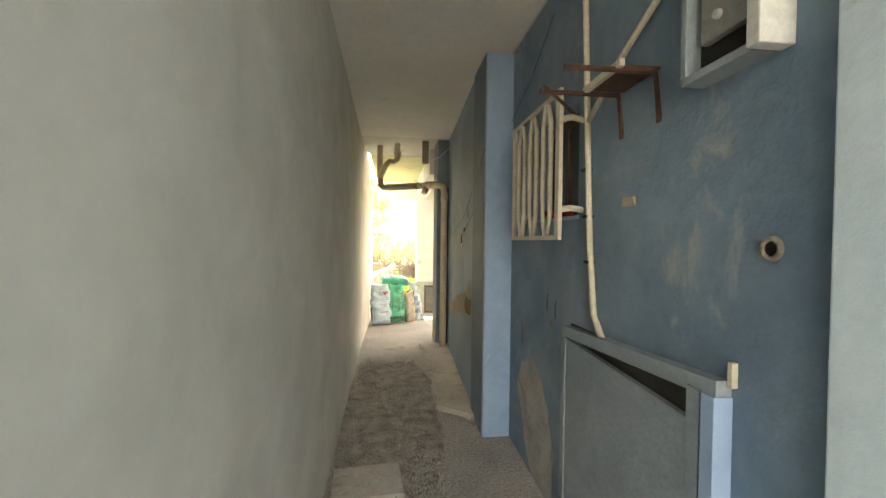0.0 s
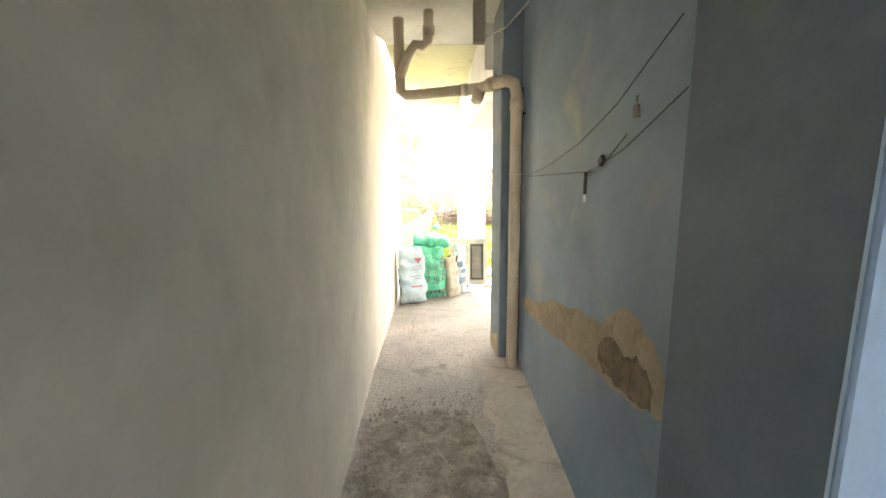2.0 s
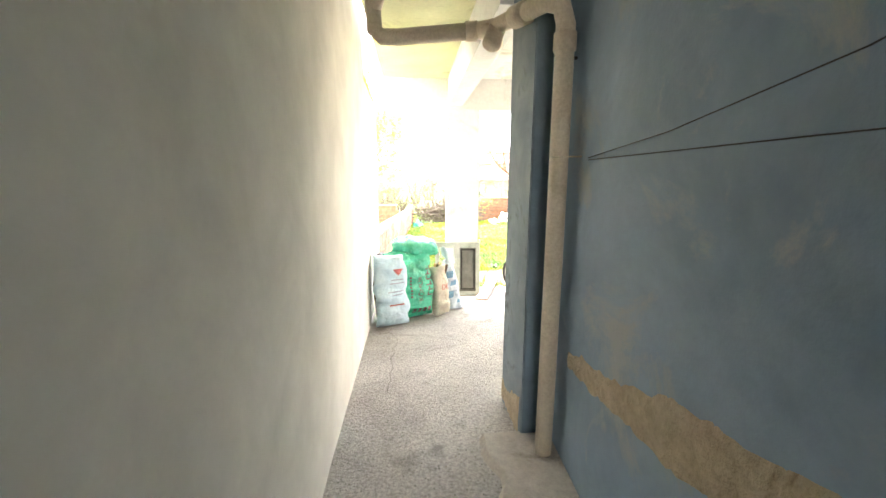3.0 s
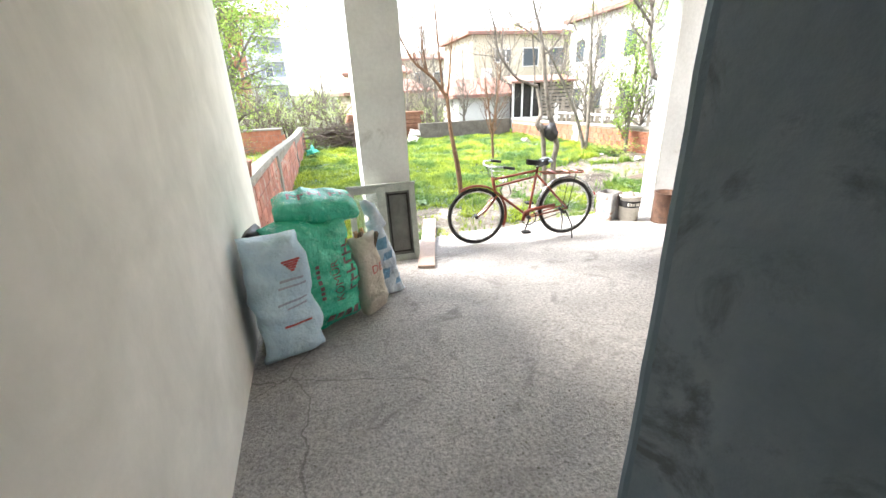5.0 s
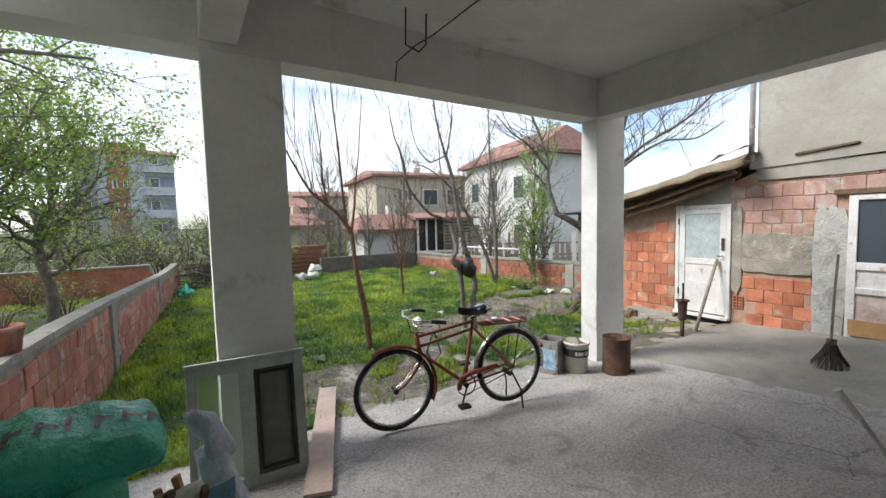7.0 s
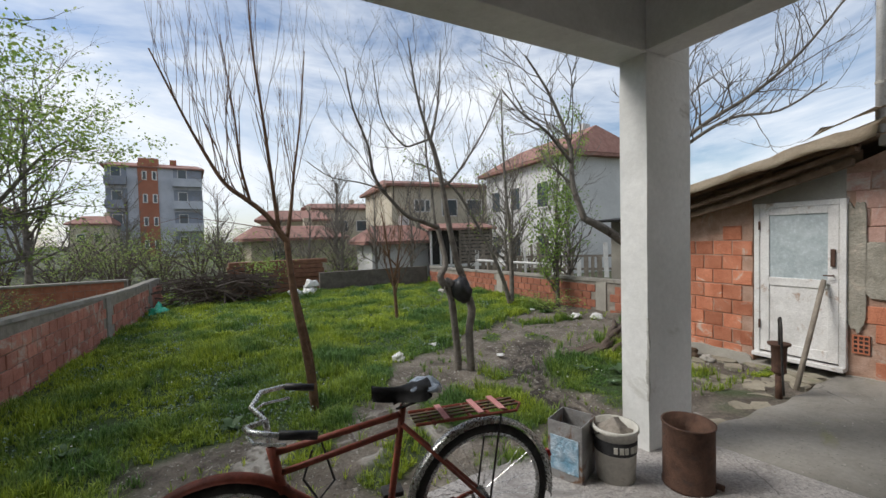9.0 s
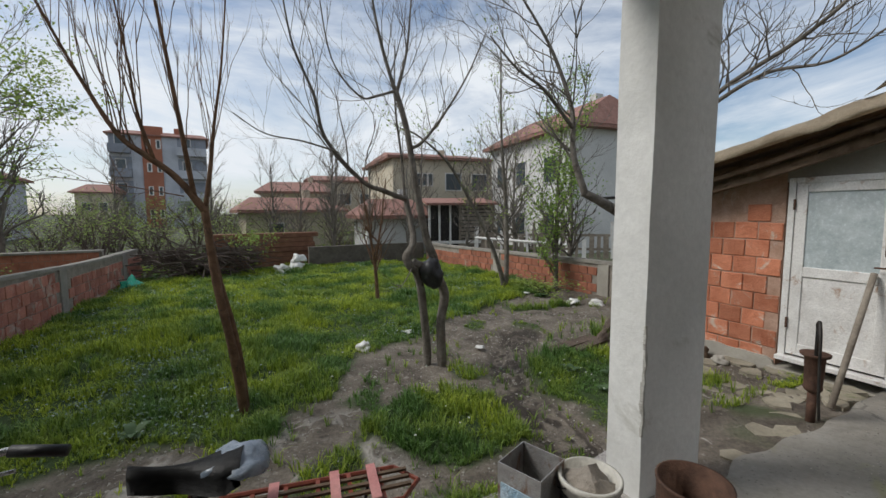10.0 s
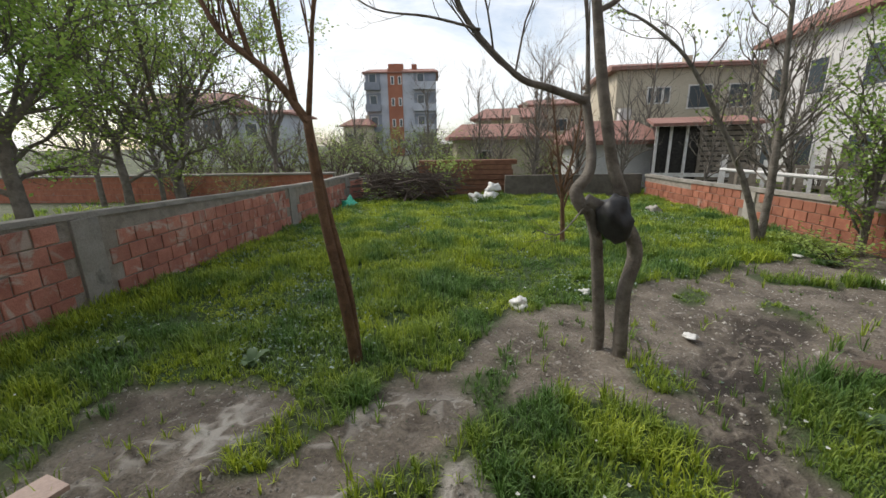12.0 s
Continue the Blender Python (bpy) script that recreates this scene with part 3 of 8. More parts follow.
wb = bmesh.new()
ye = [12.8 + 0.4 * i for i in range(28)]
rows = [[wb.verts.new((east_x(y) + dx, y, z)) for dx, z in ((0.015, -0.85), (0.015, east_top(y)), (0.17, east_top(y)), (0.17, -0.85))] for y in ye]
for a, b in zip(rows, rows[1:]):
    for k in range(4):
        wb.faces.new((a[k], a[(k + 1) % 4], b[(k + 1) % 4], b[k]))
wb.faces.new(rows[0]), wb.faces.new(rows[-1])
part("core", wb, MORTAR, garden_wall_east)
coping("coping", garden_wall_east, [(east_x(y) + 0.09, y, east_top(y)) for y in ye], 0.22, -0.04, 0.035, COPING)
for y in (15.2, 19.0):
    part("pier", jitter(box(east_x(y) - 0.012, east_x(y) + 0.17, y - 0.15, y + 0.15, -0.85, east_top(y) - 0.02, 0.01), 0.008, 4), RENDER, garden_wall_east)

neighbour_wall = thing("garden_wall_neighbour", "low dull red brick wall across the neighbouring plot", "garden wall", kind="structure")
nb = bmesh.new()
for i in range(48):
    x = -13.0 + 0.255 * i
    for row in range(5):
        box(x + 0.13 * (row % 2), x + 0.13 * (row % 2) + 0.245, 23.4, 23.6, -0.75 + 0.2 * row, -0.56 + 0.2 * row, 0.0, nb)
tagged(part("bricks", nb, EAST_BRICK, neighbour_wall), kind="stuff")
part("core", box(-13, -0.7, 23.415, 23.585, -0.8, 0.24), MORTAR, neighbour_wall)
part("coping", jitter(box(-13, -0.7, 23.36, 23.64, 0.24, 0.30, 0.01), 0.01, 3), COPING, neighbour_wall)

# ---- shed and the tall rendered building behind it ----
TARP = surface("faded_tarpaulin", (0.34, 0.27, 0.19), (0.50, 0.42, 0.31), 3, 0.75, 0.4, 40, (0.26, 0.21, 0.16), 2.0, 0.62)
OLD_WHITE = surface("chipped_white_paint", (0.60, 0.58, 0.555), (0.76, 0.745, 0.72), 5, 0.6, 0.35, 60, (0.40, 0.29, 0.22), 6.5, 0.58)
FROST = surface("hazy_window_film", (0.36, 0.41, 0.42), (0.50, 0.55, 0.56), 6, 0.25, 0.1, 30, spec=0.6)
SHED_MORTAR = surface("clay_mortar", (0.34, 0.20, 0.14), (0.50, 0.34, 0.26), 6, 0.95, 0.6, 50, (0.50, 0.45, 0.39), 3.0, 0.58)
shed = thing("shed", "brick shed with patched cement render and a sagging lean-to roof", "shed", kind="structure")
SX, SY = 7.97, -0.24
shed.location.y = SY
core = bmesh.new()
outline = [(12.6, -0.8), (12.6, 1.12), (11.52, 1.46), (11.52, 1.60), (10.62, 1.66), (10.62, 1.98), (10.3, 2.12), (8.9, 2.2), (5.0, 2.4), (5.0, -0.8), (10.62, -0.8), (10.62, -0.42), (11.52, -0.42), (11.52, -0.8)]


def yz_slab(outline, x0, x1, bm=None):
    bm = bm or bmesh.new()
    a = [bm.verts.new((x0, y, z)) for y, z in outline]
    b = [bm.verts.new((x1, y, z)) for y, z in outline]
    bm.faces.new(a), bm.faces.new(b[::-1])
    for i in range(len(a)):
        j = (i + 1) % len(a)
        bm.faces.new((a[i], a[j], b[j], b[i]))
    return bm


part("core_north", yz_slab([(12.6, -0.8), (12.6, 1.42), (11.52, 1.74), (11.52, -0.8)], SX + 0.012, SX + 0.2), SHED_MORTAR, shed)
part("core_south", yz_slab([(10.62, -0.8), (10.62, 1.98), (10.3, 2.12), (9.22, 2.18), (9.22, -0.8)], SX + 0.012, SX + 0.2), SHED_MORTAR, shed)
part("core_over_window", yz_slab([(9.22, 1.72), (9.22, 2.18), (5.0, 2.3), (5.0, 1.72)], SX + 0.012, SX + 0.2), SHED_MORTAR, shed)
part("core_east", yz_slab([(8.25, -0.8), (8.25, 1.72), (5.0, 1.72), (5.0, -0.8)], SX + 0.012, SX + 0.2), RENDER, shed)
part("sill_wall", yz_slab([(9.22, -0.8), (9.22, -0.3), (8.25, -0.3), (8.25, -0.8)], SX + 0.012, SX + 0.2), SHED_MORTAR, shed)
part("lintel_render", yz_slab([(11.52, 1.60), (11.52, 1.78), (10.62, 2.0), (10.62, 1.64)], SX + 0.002, SX + 0.2), RENDER, shed)
part("doorstep", jitter(box(SX - 0.06, SX + 0.3, 10.55, 11.56, -0.75, -0.40, 0.01), 0.008, 3), RENDER, shed)
part("back_wall", box(SX + 2.2, SX + 2.4, 5.0, 12.6, -0.8, 2.4), RENDER, shed)
part("end_wall", box(SX + 0.2, SX + 2.2, 12.45, 12.6, -0.8, 1.15), RENDER, shed)


def patch(y0, y1, z0, z1, seed, thick=0.02, material=RENDER):
    """A ragged spread of cement on the shed wall."""
    pts = []
    cy, cz, hy, hz = (y0 + y1) / 2, (z0 + z1) / 2, (y1 - y0) / 2, (z1 - z0) / 2
    for k in range(36):
        a = 2 * math.pi * k / 36
        c, s = math.cos(a), math.sin(a)
        f = 1 / max(abs(c), abs(s)) ** 0.75
        f *= 1 + 0.16 * noise.noise(Vector((c * 2.2, s * 2.2, seed))) + 0.06 * noise.noise(Vector((c * 8, s * 8, seed)))
        pts.append((cy + hy * c * f, cz + hz * s * f))
    bm = yz_slab(pts, SX - thick, SX + 0.02)
    top = [f for f in bm.faces if len(f.verts) > 8]
    bmesh.ops.triangulate(bm, faces=top)
    return part("cement_patch", bm, material, shed)


patch(9.52, 10.5, 0.55, 1.16, 1.0, 0.02, DAMP)
patch(9.22, 9.58, -0.36, 1.55, 4.0, 0.024, PALE_CEMENT)
patch(10.45, 10.62, 0.2, 1.6, 8.0, 0.022, DAMP)
patch(8.7, 10.3, 1.98, 2.2, 12.0, 0.025)
patch(9.25, 10.6, -0.62, -0.30, 15.0, 0.028)
patch(11.5, 12.5, -0.62, -0.32, 19.0, 0.022)
# air brick
vent_block = thing("air_brick", "clay air brick with a grid of holes", "air brick", pose(0, SY, 0))
# flat core behind the bars, the holes' inner shade put into its colour
part("body", box(SX - 0.006, SX + 0.03, 10.42, 10.56, -0.06, 0.14, 0.004), surface("hole_shade", (0.02, 0.015, 0.012), (0.04, 0.03, 0.025)), vent_block, "near-black core for the shade in the holes")
for i in range(5):
    part("bar", box(SX - 0.014, SX + 0.01, 10.42, 10.56, -0.062 + 0.047 * i, -0.048 + 0.047 * i), BRICK, vent_block)
for i in range(4):
    part("bar", box(SX - 0.013, SX + 0.01, 10.42 + 0.043 * i, 10.432 + 0.043 * i, -0.06, 0.14), BRICK, vent_block)

# lean-to roof: timbers, boards and a tarpaulin over them
shed_roof = thing("shed_roof", "sagging lean-to roof of boards under a faded tarpaulin", "roof", pose(0, SY, 0), kind="structure")
for (ya, za, yb, zb, w, h, dx) in ((12.75, 1.36, 10.5, 1.97, 0.09, 0.07, -0.18), (12.75, 1.47, 10.45, 2.1, 0.14, 0.045, -0.22), (12.75, 1.6, 10.5, 2.16, 0.07, 0.05, -0.02)):
    part("rafter", yz_slab([(ya, za), (ya, za + h), ((ya + yb) / 2, (za + zb) / 2 + h - 0.03), (yb, zb + h), (yb, zb), ((ya + yb) / 2, (za + zb) / 2 - 0.03)], SX + dx - w, SX + dx), WOOD, shed_roof)
part("boards", yz_slab([(12.8, 1.66), (12.8, 1.70), (10.35, 2.28), (10.35, 2.24)], SX - 0.2, SX + 2.3), WOOD, shed_roof)
for i, (y, z) in enumerate(((12.3, 1.56), (11.9, 1.64), (11.3, 1.8), (10.9, 1.93))):
    part("prop", box(SX - 0.1, SX - 0.03, y - 0.05, y + 0.05, z, z + 0.22), WOOD, shed_roof)
part("gable_board", yz_slab([(12.7, 1.08), (12.7, 1.5), (10.5, 2.16), (10.5, 1.9), (11.5, 1.52)], SX + 0.03, SX + 0.06), WOOD, shed_roof)
tb = bmesh.new()
cols = []
for i in range(25):
    y = 12.95 - 2.7 * i / 24
    zr = 1.76 + 0.62 * (12.95 - y) / 2.7
    ring = []
    for j, (dx, dz) in enumerate(((2.4, 0.02), (1.2, 0.03), (0.3, 0.03), (-0.28, 0.02), (-0.42, -0.02), (-0.5, -0.09), (-0.54, -0.17))):
        n = noise.noise(Vector((y * 3.1, j * 0.9, 3)))
        ring.append(tb.verts.new((SX + dx + 0.04 * n, y, zr + dz + (0.035 + 0.03 * (j > 3)) * n)))
    cols.append(ring)
for a, b in zip(cols, cols[1:]):
    for k in range(6):
        tb.faces.new((a[k], a[k + 1], b[k + 1], b[k]))
bmesh.ops.solidify(tb, geom=tb.faces[:], thickness=0.012)
part("tarpaulin", tb, TARP, shed_roof, "faded tan tarpaulin with a folded edge", soft=True)
fb = bmesh.new()
g = [[fb.verts.new((SX - 0.45 + 0.12 * i + 0.03 * noise.noise(Vector((i, j, 7))), 10.85 - 0.18 * j, 2.26 + 0.075 * j + 0.05 * i * (1 - 0.2 * j) + 0.04 * noise.noise(Vector((i * 1.4, j * 1.4, 2))))) for i in range(5)] for j in range(4)]
for a, b in zip(g, g[1:]):
    for k in range(4):
        fb.faces.new((a[k], a[k + 1], b[k + 1], b[k]))
bmesh.ops.solidify(fb, geom=fb.faces[:], thickness=0.01)
part("fold", fb, TARP, shed_roof, soft=True)

tall_building = thing("rendered_house", "tall grey-rendered house wall above the shed", "house", pose(0, SY, 0), kind="structure")
part("wall", yz_slab([(10.3, 2.26), (10.3, 7.0), (2.0, 7.0), (2.0, 2.5), (8.9, 2.34)], SX + 0.05, SX + 3.0), RENDER, tall_building)
part("ledge", yz_slab([(10.36, 2.16), (10.36, 2.27), (8.9, 2.36), (5.0, 2.5), (5.0, 2.34), (8.9, 2.22)], SX - 0.05, SX + 0.2), RENDER, tall_building)
part("board", yz_slab([(9.8, 2.30), (9.8, 2.33), (9.15, 2.39), (9.15, 2.36)], SX - 0.08, SX + 0.06), WOOD, tall_building)
drain = thing("drainpipe", "white plastic drainpipe on the house corner", "drainpipe", pose(SX + 0.0, 10.36 + SY, 2.3))
part("pipe", tube([(0, 0, 0), (0, 0, 4.6)], 0.04, 12), OLD_WHITE, drain, soft=True)
for z in (0.5, 2.2, 3.9):
    part("clamp", tube([(0, 0, z), (0, 0, z + 0.03)], 0.046, 12), RENDER, drain)

# ---- shed door and window door ----
RUST = surface("rusty_iron", (0.075, 0.042, 0.03), (0.145, 0.08, 0.055), 14, 0.8, 0.4, 60, (0.05, 0.04, 0.035), 9, 0.6, metal=0.3)
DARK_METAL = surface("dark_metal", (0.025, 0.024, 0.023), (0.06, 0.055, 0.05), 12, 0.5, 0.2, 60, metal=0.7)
door = thing("door_shed", "chipped white shed door with hazy glass, leaning closed", "door", pose(SX - 0.02, 10.66 + SY, -0.24), kind="structure")
W, H = 0.76, 1.82
for y0, y1, z0, z1 in ((-0.06, -0.0, -0.02, H + 0.06), (W, W + 0.06, -0.02, H + 0.06), (0, W, H, H + 0.06)):
    part("door_frame", box(-0.03, 0.09, y0, y1, z0, z1, 0.006), OLD_WHITE, door)
leaf = part("leaf", bmesh.new(), OLD_WHITE, door)
lb = bmesh.new()
for y0, y1, z0, z1 in ((0.005, 0.10, 0.02, H), (W - 0.10, W - 0.005, 0.02, H), (0.10, W - 0.10, 0.02, 0.14), (0.10, W - 0.10, 0.86, 0.96), (0.10, W - 0.10, H - 0.09, H)):
    box(-0.02, 0.03, y0, y1, z0, z1, 0.005, lb)
lb.to_mesh(leaf.data)
part("panel", jitter(box(-0.006, 0.012, 0.09, W - 0.09, 0.13, 0.87), 0.003, 3), OLD_WHITE, door)
part("pane", box(-0.004, 0.006, 0.09, W - 0.09, 0.95, H - 0.08), FROST, door, "hazy glass pane")
part("latch", box(-0.045, -0.02, 0.03, 0.07, 1.12, 1.32, 0.006), RUST, door, "rusty latch")
part("knob", tube([(-0.02, 0.05, 1.02), (-0.075, 0.05, 1.02), (-0.075, 0.12, 1.02)], 0.009, 8), RUST, door)
for z in (0.3, 1.55):
    part("hinge", tube([(-0.032, W, z), (-0.032, W, z + 0.11)], 0.012, 8), RUST, door)
part("sill", box(-0.10, 0.12, -0.06, W + 0.06, -0.05, -0.005, 0.006), OLD_WHITE, door, "weathered threshold board")
part("curtain", jitter(box(0.03, 0.04, 0.08, W - 0.08, 0.95, H - 0.08), 0.01, 5), FROST, door)
# Dark sheet behind the pane; the unlit shed is put into its colour.
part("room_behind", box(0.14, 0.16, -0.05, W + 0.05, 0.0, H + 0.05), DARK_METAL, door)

wdoor = thing("door_window", "peeling white window door with boarded lower half", "door", pose(SX - 0.01, 8.27 + SY, -0.29), kind="structure")
W2, H2 = 0.95, 1.98
for y0, y1, z0, z1 in ((0, 0.09, 0, H2), (W2 - 0.09, W2, 0, H2), (0.09, W2 - 0.09, H2 - 0.07, H2), (0.09, W2 - 0.09, 0.98, 1.08), (0.09, W2 - 0.09, 0.66, 0.74)):
    part("rail", box(-0.03, 0.05, y0, y1, z0, z1, 0.006), OLD_WHITE, wdoor)
part("pane", box(0.0, 0.008, 0.08, W2 - 0.08, 1.07, H2 - 0.06), GLASS, wdoor, "dark glass pane")
part("panel", jitter(box(0.0, 0.02, 0.08, W2 - 0.08, 0.02, 0.67), 0.004, 4), surface("scraped_paint", (0.42, 0.30, 0.25), (0.62, 0.55, 0.50), 7, 0.8, 0.4, 40, (0.70, 0.68, 0.65), 4, 0.56), wdoor, "scraped boarded panel")
part("panel", jitter(box(0.0, 0.02, 0.08, W2 - 0.08, 0.73, 0.99), 0.004, 4), OLD_WHITE, wdoor)
part("curtain", jitter(box(0.03, 0.035, 0.5, 0.78, 1.1, 1.7), 0.02, 4), OLD_WHITE, wdoor, "white curtain behind the glass")
part("lintel_board", box(-0.05, 0.06, -0.15, W2 + 0.15, H2 + 0.01, H2 + 0.08, 0.006), WOOD, wdoor)
PLY = surface("bare_plywood", (0.42, 0.24, 0.10), (0.52, 0.32, 0.15), 5, 0.7, 0.2, 50)
ply = thing("board", "bare plywood board standing against the wall", "board", pose(SX - 0.06, 8.2 + SY, ground_z(8, 8.6), 0, -4, 0))
part("panel", box(0, 0.018, 0, 0.98, 0, 0.22, 0.002), PLY, ply)

# ---- houses beyond the garden ----
GREY_FACADE = surface("pale_grey_facade", (0.40, 0.42, 0.47), (0.50, 0.52, 0.57), 0.8, 0.85, 0.1, 20)
DARK_FACADE = surface("slate_and_shade_facade", (0.20, 0.22, 0.26), (0.27, 0.29, 0.33), 0.8, 0.85, 0.1, 20)
RUST_FACADE = surface("terracotta_facade", (0.30, 0.115, 0.07), (0.38, 0.16, 0.10), 0.8, 0.85, 0.1, 20)
WHITE_FACADE = surface("white_facade", (0.52, 0.515, 0.50), (0.64, 0.63, 0.61), 0.6, 0.85, 0.15, 20, (0.55, 0.54, 0.52), 0.5, 0.62)
BEIGE_FACADE = surface("beige_facade", (0.46, 0.40, 0.30), (0.56, 0.50, 0.39), 0.7, 0.88, 0.15, 20, (0.38, 0.33, 0.26), 0.6, 0.6)
TIMBER_GREY = surface("grey_timber", (0.17, 0.14, 0.11), (0.30, 0.26, 0.21), 6, 0.88, 0.4, 30)


def gable(x0, x1, y0, y1, z0, z1, over=0.4, along="x"):
    bm = bmesh.new()
    x0, x1, y0, y1 = x0 - over, x1 + over, y0 - over, y1 + over
    if along == "x":
        ym = (y0 + y1) / 2
        a = [(x0, y0, z0), (x1, y0, z0), (x1, y1, z0), (x0, y1, z0), (x0 + over * 2, ym, z1), (x1 - over * 2, ym, z1)]
        f = ((0, 1, 5, 4), (2, 3, 4, 5), (1, 2, 5), (3, 0, 4), (3, 2, 1, 0))
    else:
        xm = (x0 + x1) / 2
        a = [(x0, y0, z0), (x1, y0, z0), (x1, y1, z0), (x0, y1, z0), (xm, y0 + over, z1), (xm, y1 - over, z1)]
        f = ((0, 4, 5, 3), (1, 2, 5, 4), (0, 1, 4), (2, 3, 5), (3, 2, 1, 0))
    vs = [bm.verts.new(p) for p in a]
    for q in f:
        bm.faces.new([vs[i] for i in q])
    low = box(x0 + 0.02, x1 - 0.02, y0 + 0.02, y1 - 0.02, z0 - 0.16, z0 - 0.004)
    tmp = bpy.data.meshes.new("t")
    low.to_mesh(tmp)
    low.free()
    bm.from_mesh(tmp)
    bpy.data.meshes.remove(tmp)
    return bm


def house(label, x, y, turn, w, d, h, wall, windows, rise=1.6, base=-0.9, along="x", roof=ROOF_TILE, category="house"):
    """A house whose front, w wide, faces -y before it is turned; windows: (x, z, width, height) on the front, or with a fifth value on the side."""
    ob = thing("house", label, category, pose(x, y, base, 0, 0, turn))
    part("wall", box(-w / 2, w / 2, 0, d, 0, h), wall, ob)
    if rise:
        part("roof", gable(-w / 2, w / 2, 0, d, h + 0.16, h + rise, 0.45, along), roof, ob)
        part("chimney", box(w * 0.2, w * 0.2 + 0.45, d * 0.6, d * 0.6 + 0.45, h + 0.3, h + rise + 0.5), wall, ob)
    for q in windows:
        wx, wz, ww, wh = q[:4]
        if len(q) == 4:
            fr = part("window", box(wx - ww / 2 - 0.07, wx + ww / 2 + 0.07, -0.05, 0.02, wz - 0.07, wz + wh + 0.07), OLD_WHITE, ob)
            part("pane", box(wx - ww / 2, wx + ww / 2, -0.06, -0.03, wz, wz + wh), GLASS, fr)
        else:
            sx = -w / 2
            fr = part("window", box(sx - 0.05, sx + 0.02, wx - ww / 2 - 0.07, wx + ww / 2 + 0.07, wz - 0.07, wz + wh + 0.07), OLD_WHITE, ob)
            part("pane", box(sx - 0.06, sx - 0.03, wx - ww / 2, wx + ww / 2, wz, wz + wh), GLASS, fr)
    return ob


apt = thing("apartment_building", "four-storey grey apartment block with terracotta stripe and balconies", "apartment building", pose(-6.2, 75, -1.0, 0, 0, 4))
part("wall", box(-5.4, 5.4, 0.6, 9, 0, 12.6), GREY_FACADE, apt)
part("stripe", box(-1.95, 0.25, 0.42, 0.7, 0, 13.2), RUST_FACADE, apt, "terracotta stair stripe")
part("roof", gable(-5.4, 5.4, 0.6, 9, 12.7, 13.8, 0.4), ROOF_TILE, apt)
part("chimney", box(-2.0, 0.3, 2.5, 3.6, 12.8, 14.2), RUST_FACADE, apt)
part("chimney", box(1.6, 2.4, 3.5, 4.3, 12.8, 14.3), RUST_FACADE, apt)
for s in range(4):
    z = 0.9 + 3.1 * s
    for bx0, bx1 in ((-5.4, -3.1), (1.9, 5.4)):
        # flat panel on the wall; the balcony's shade is put into its colour
        part("recess", box(bx0 + 0.1, bx1, 0.55, 0.62, z + 1.0, z + 2.6), DARK_FACADE, apt, "flat slate panel painting the balcony's shade")
        part("balcony", box(bx0, bx1, -0.5, 0.55, z - 0.1, z + 1.0), DARK_FACADE if bx0 < 0 else GREY_FACADE, apt)
        wd = part("window", box(bx0 + 0.6, bx0 + 1.7, 0.5, 0.56, z + 1.0, z + 2.3), OLD_WHITE, apt)
        part("pane", box(bx0 + 0.68, bx0 + 1.62, 0.48, 0.52, z + 1.05, z + 2.22), GLASS, wd)
    for wx in (-1.5, -0.4):
        wd = part("window", box(wx, wx + 0.55, 0.36, 0.43, z + 0.7, z + 1.9), OLD_WHITE, apt)
        part("pane", box(wx + 0.12, wx + 0.43, 0.34, 0.37, z + 0.8, z + 1.8), GLASS, wd)

house("small red-roofed house beside the apartment block", -12.2, 70, 0, 3.6, 6, 4.6, BEIGE_FACADE, [(-0.8, 2.6, 0.7, 0.9), (0.8, 2.6, 0.7, 0.9)], 1.2)
house("white two-storey house behind garden trees", -20.5, 45, 8, 7, 8, 5.6, WHITE_FACADE, [(-2.2, 3.2, 1.1, 1.2), (0, 3.2, 1.1, 1.2), (2.2, 3.2, 1.1, 1.2)], 1.4)
house("grey flat house behind bare branches", -14.6, 47, 4, 4.4, 8, 4.8, GREY_FACADE, [(-1, 2.9, 1.0, 1.1), (1, 2.9, 1.0, 1.1)], 0.7)
house("cream house with a red tiled roof", 7.0, 44, -8, 5.2, 7, 3.75, BEIGE_FACADE, [(-1.5, 1.9, 0.8, 1.0), (0.2, 1.9, 0.8, 1.0), (1.7, 1.9, 0.7, 1.0)], 1.15)
house("grey house with flat roof behind trees", 12.5, 50, -8, 7, 7, 5.2, BEIGE_FACADE, [(-2, 3.0, 1.0, 1.0), (0, 3.0, 1.0, 1.0), (2, 3.0, 1.0, 1.0)], 0.9)
house("white garage with a red sloping roof", 9.4, 26.6, -4, 3.0, 3.2, 1.8, WHITE_FACADE, [], 0.95, -0.8, category="garage")
house("beige house with red roof and arched windows", 15.6, 34, -5, 7.4, 8, 5.7, BEIGE_FACADE, [(-1.9, 4.0, 0.26, 0.75), (-1.5, 4.0, 0.26, 0.75), (-1.1, 4.0, 0.26, 0.75), (0.6, 3.7, 1.1, 1.1), (2.6, 3.7, 1.1, 1.1), (0.6, 1.0, 1.1, 1.1), (2.6, 1.0, 1.1, 1.1), (-2.2, 1.1, 1.2, 1.1)], 0.95)
house("tall white house with red hipped roof", 16.45, 26.35, -96.7, 7.8, 4.6, 5.85, WHITE_FACADE, [(-2.6, 3.6, 0.9, 1.2), (-0.4, 3.6, 0.9, 1.2), (2.2, 3.6, 0.9, 1.2), (-2.6, 0.9, 0.9, 1.2), (-0.4, 0.9, 0.9, 1.2), (2.2, 0.9, 0.9, 1.2)], 1.7)
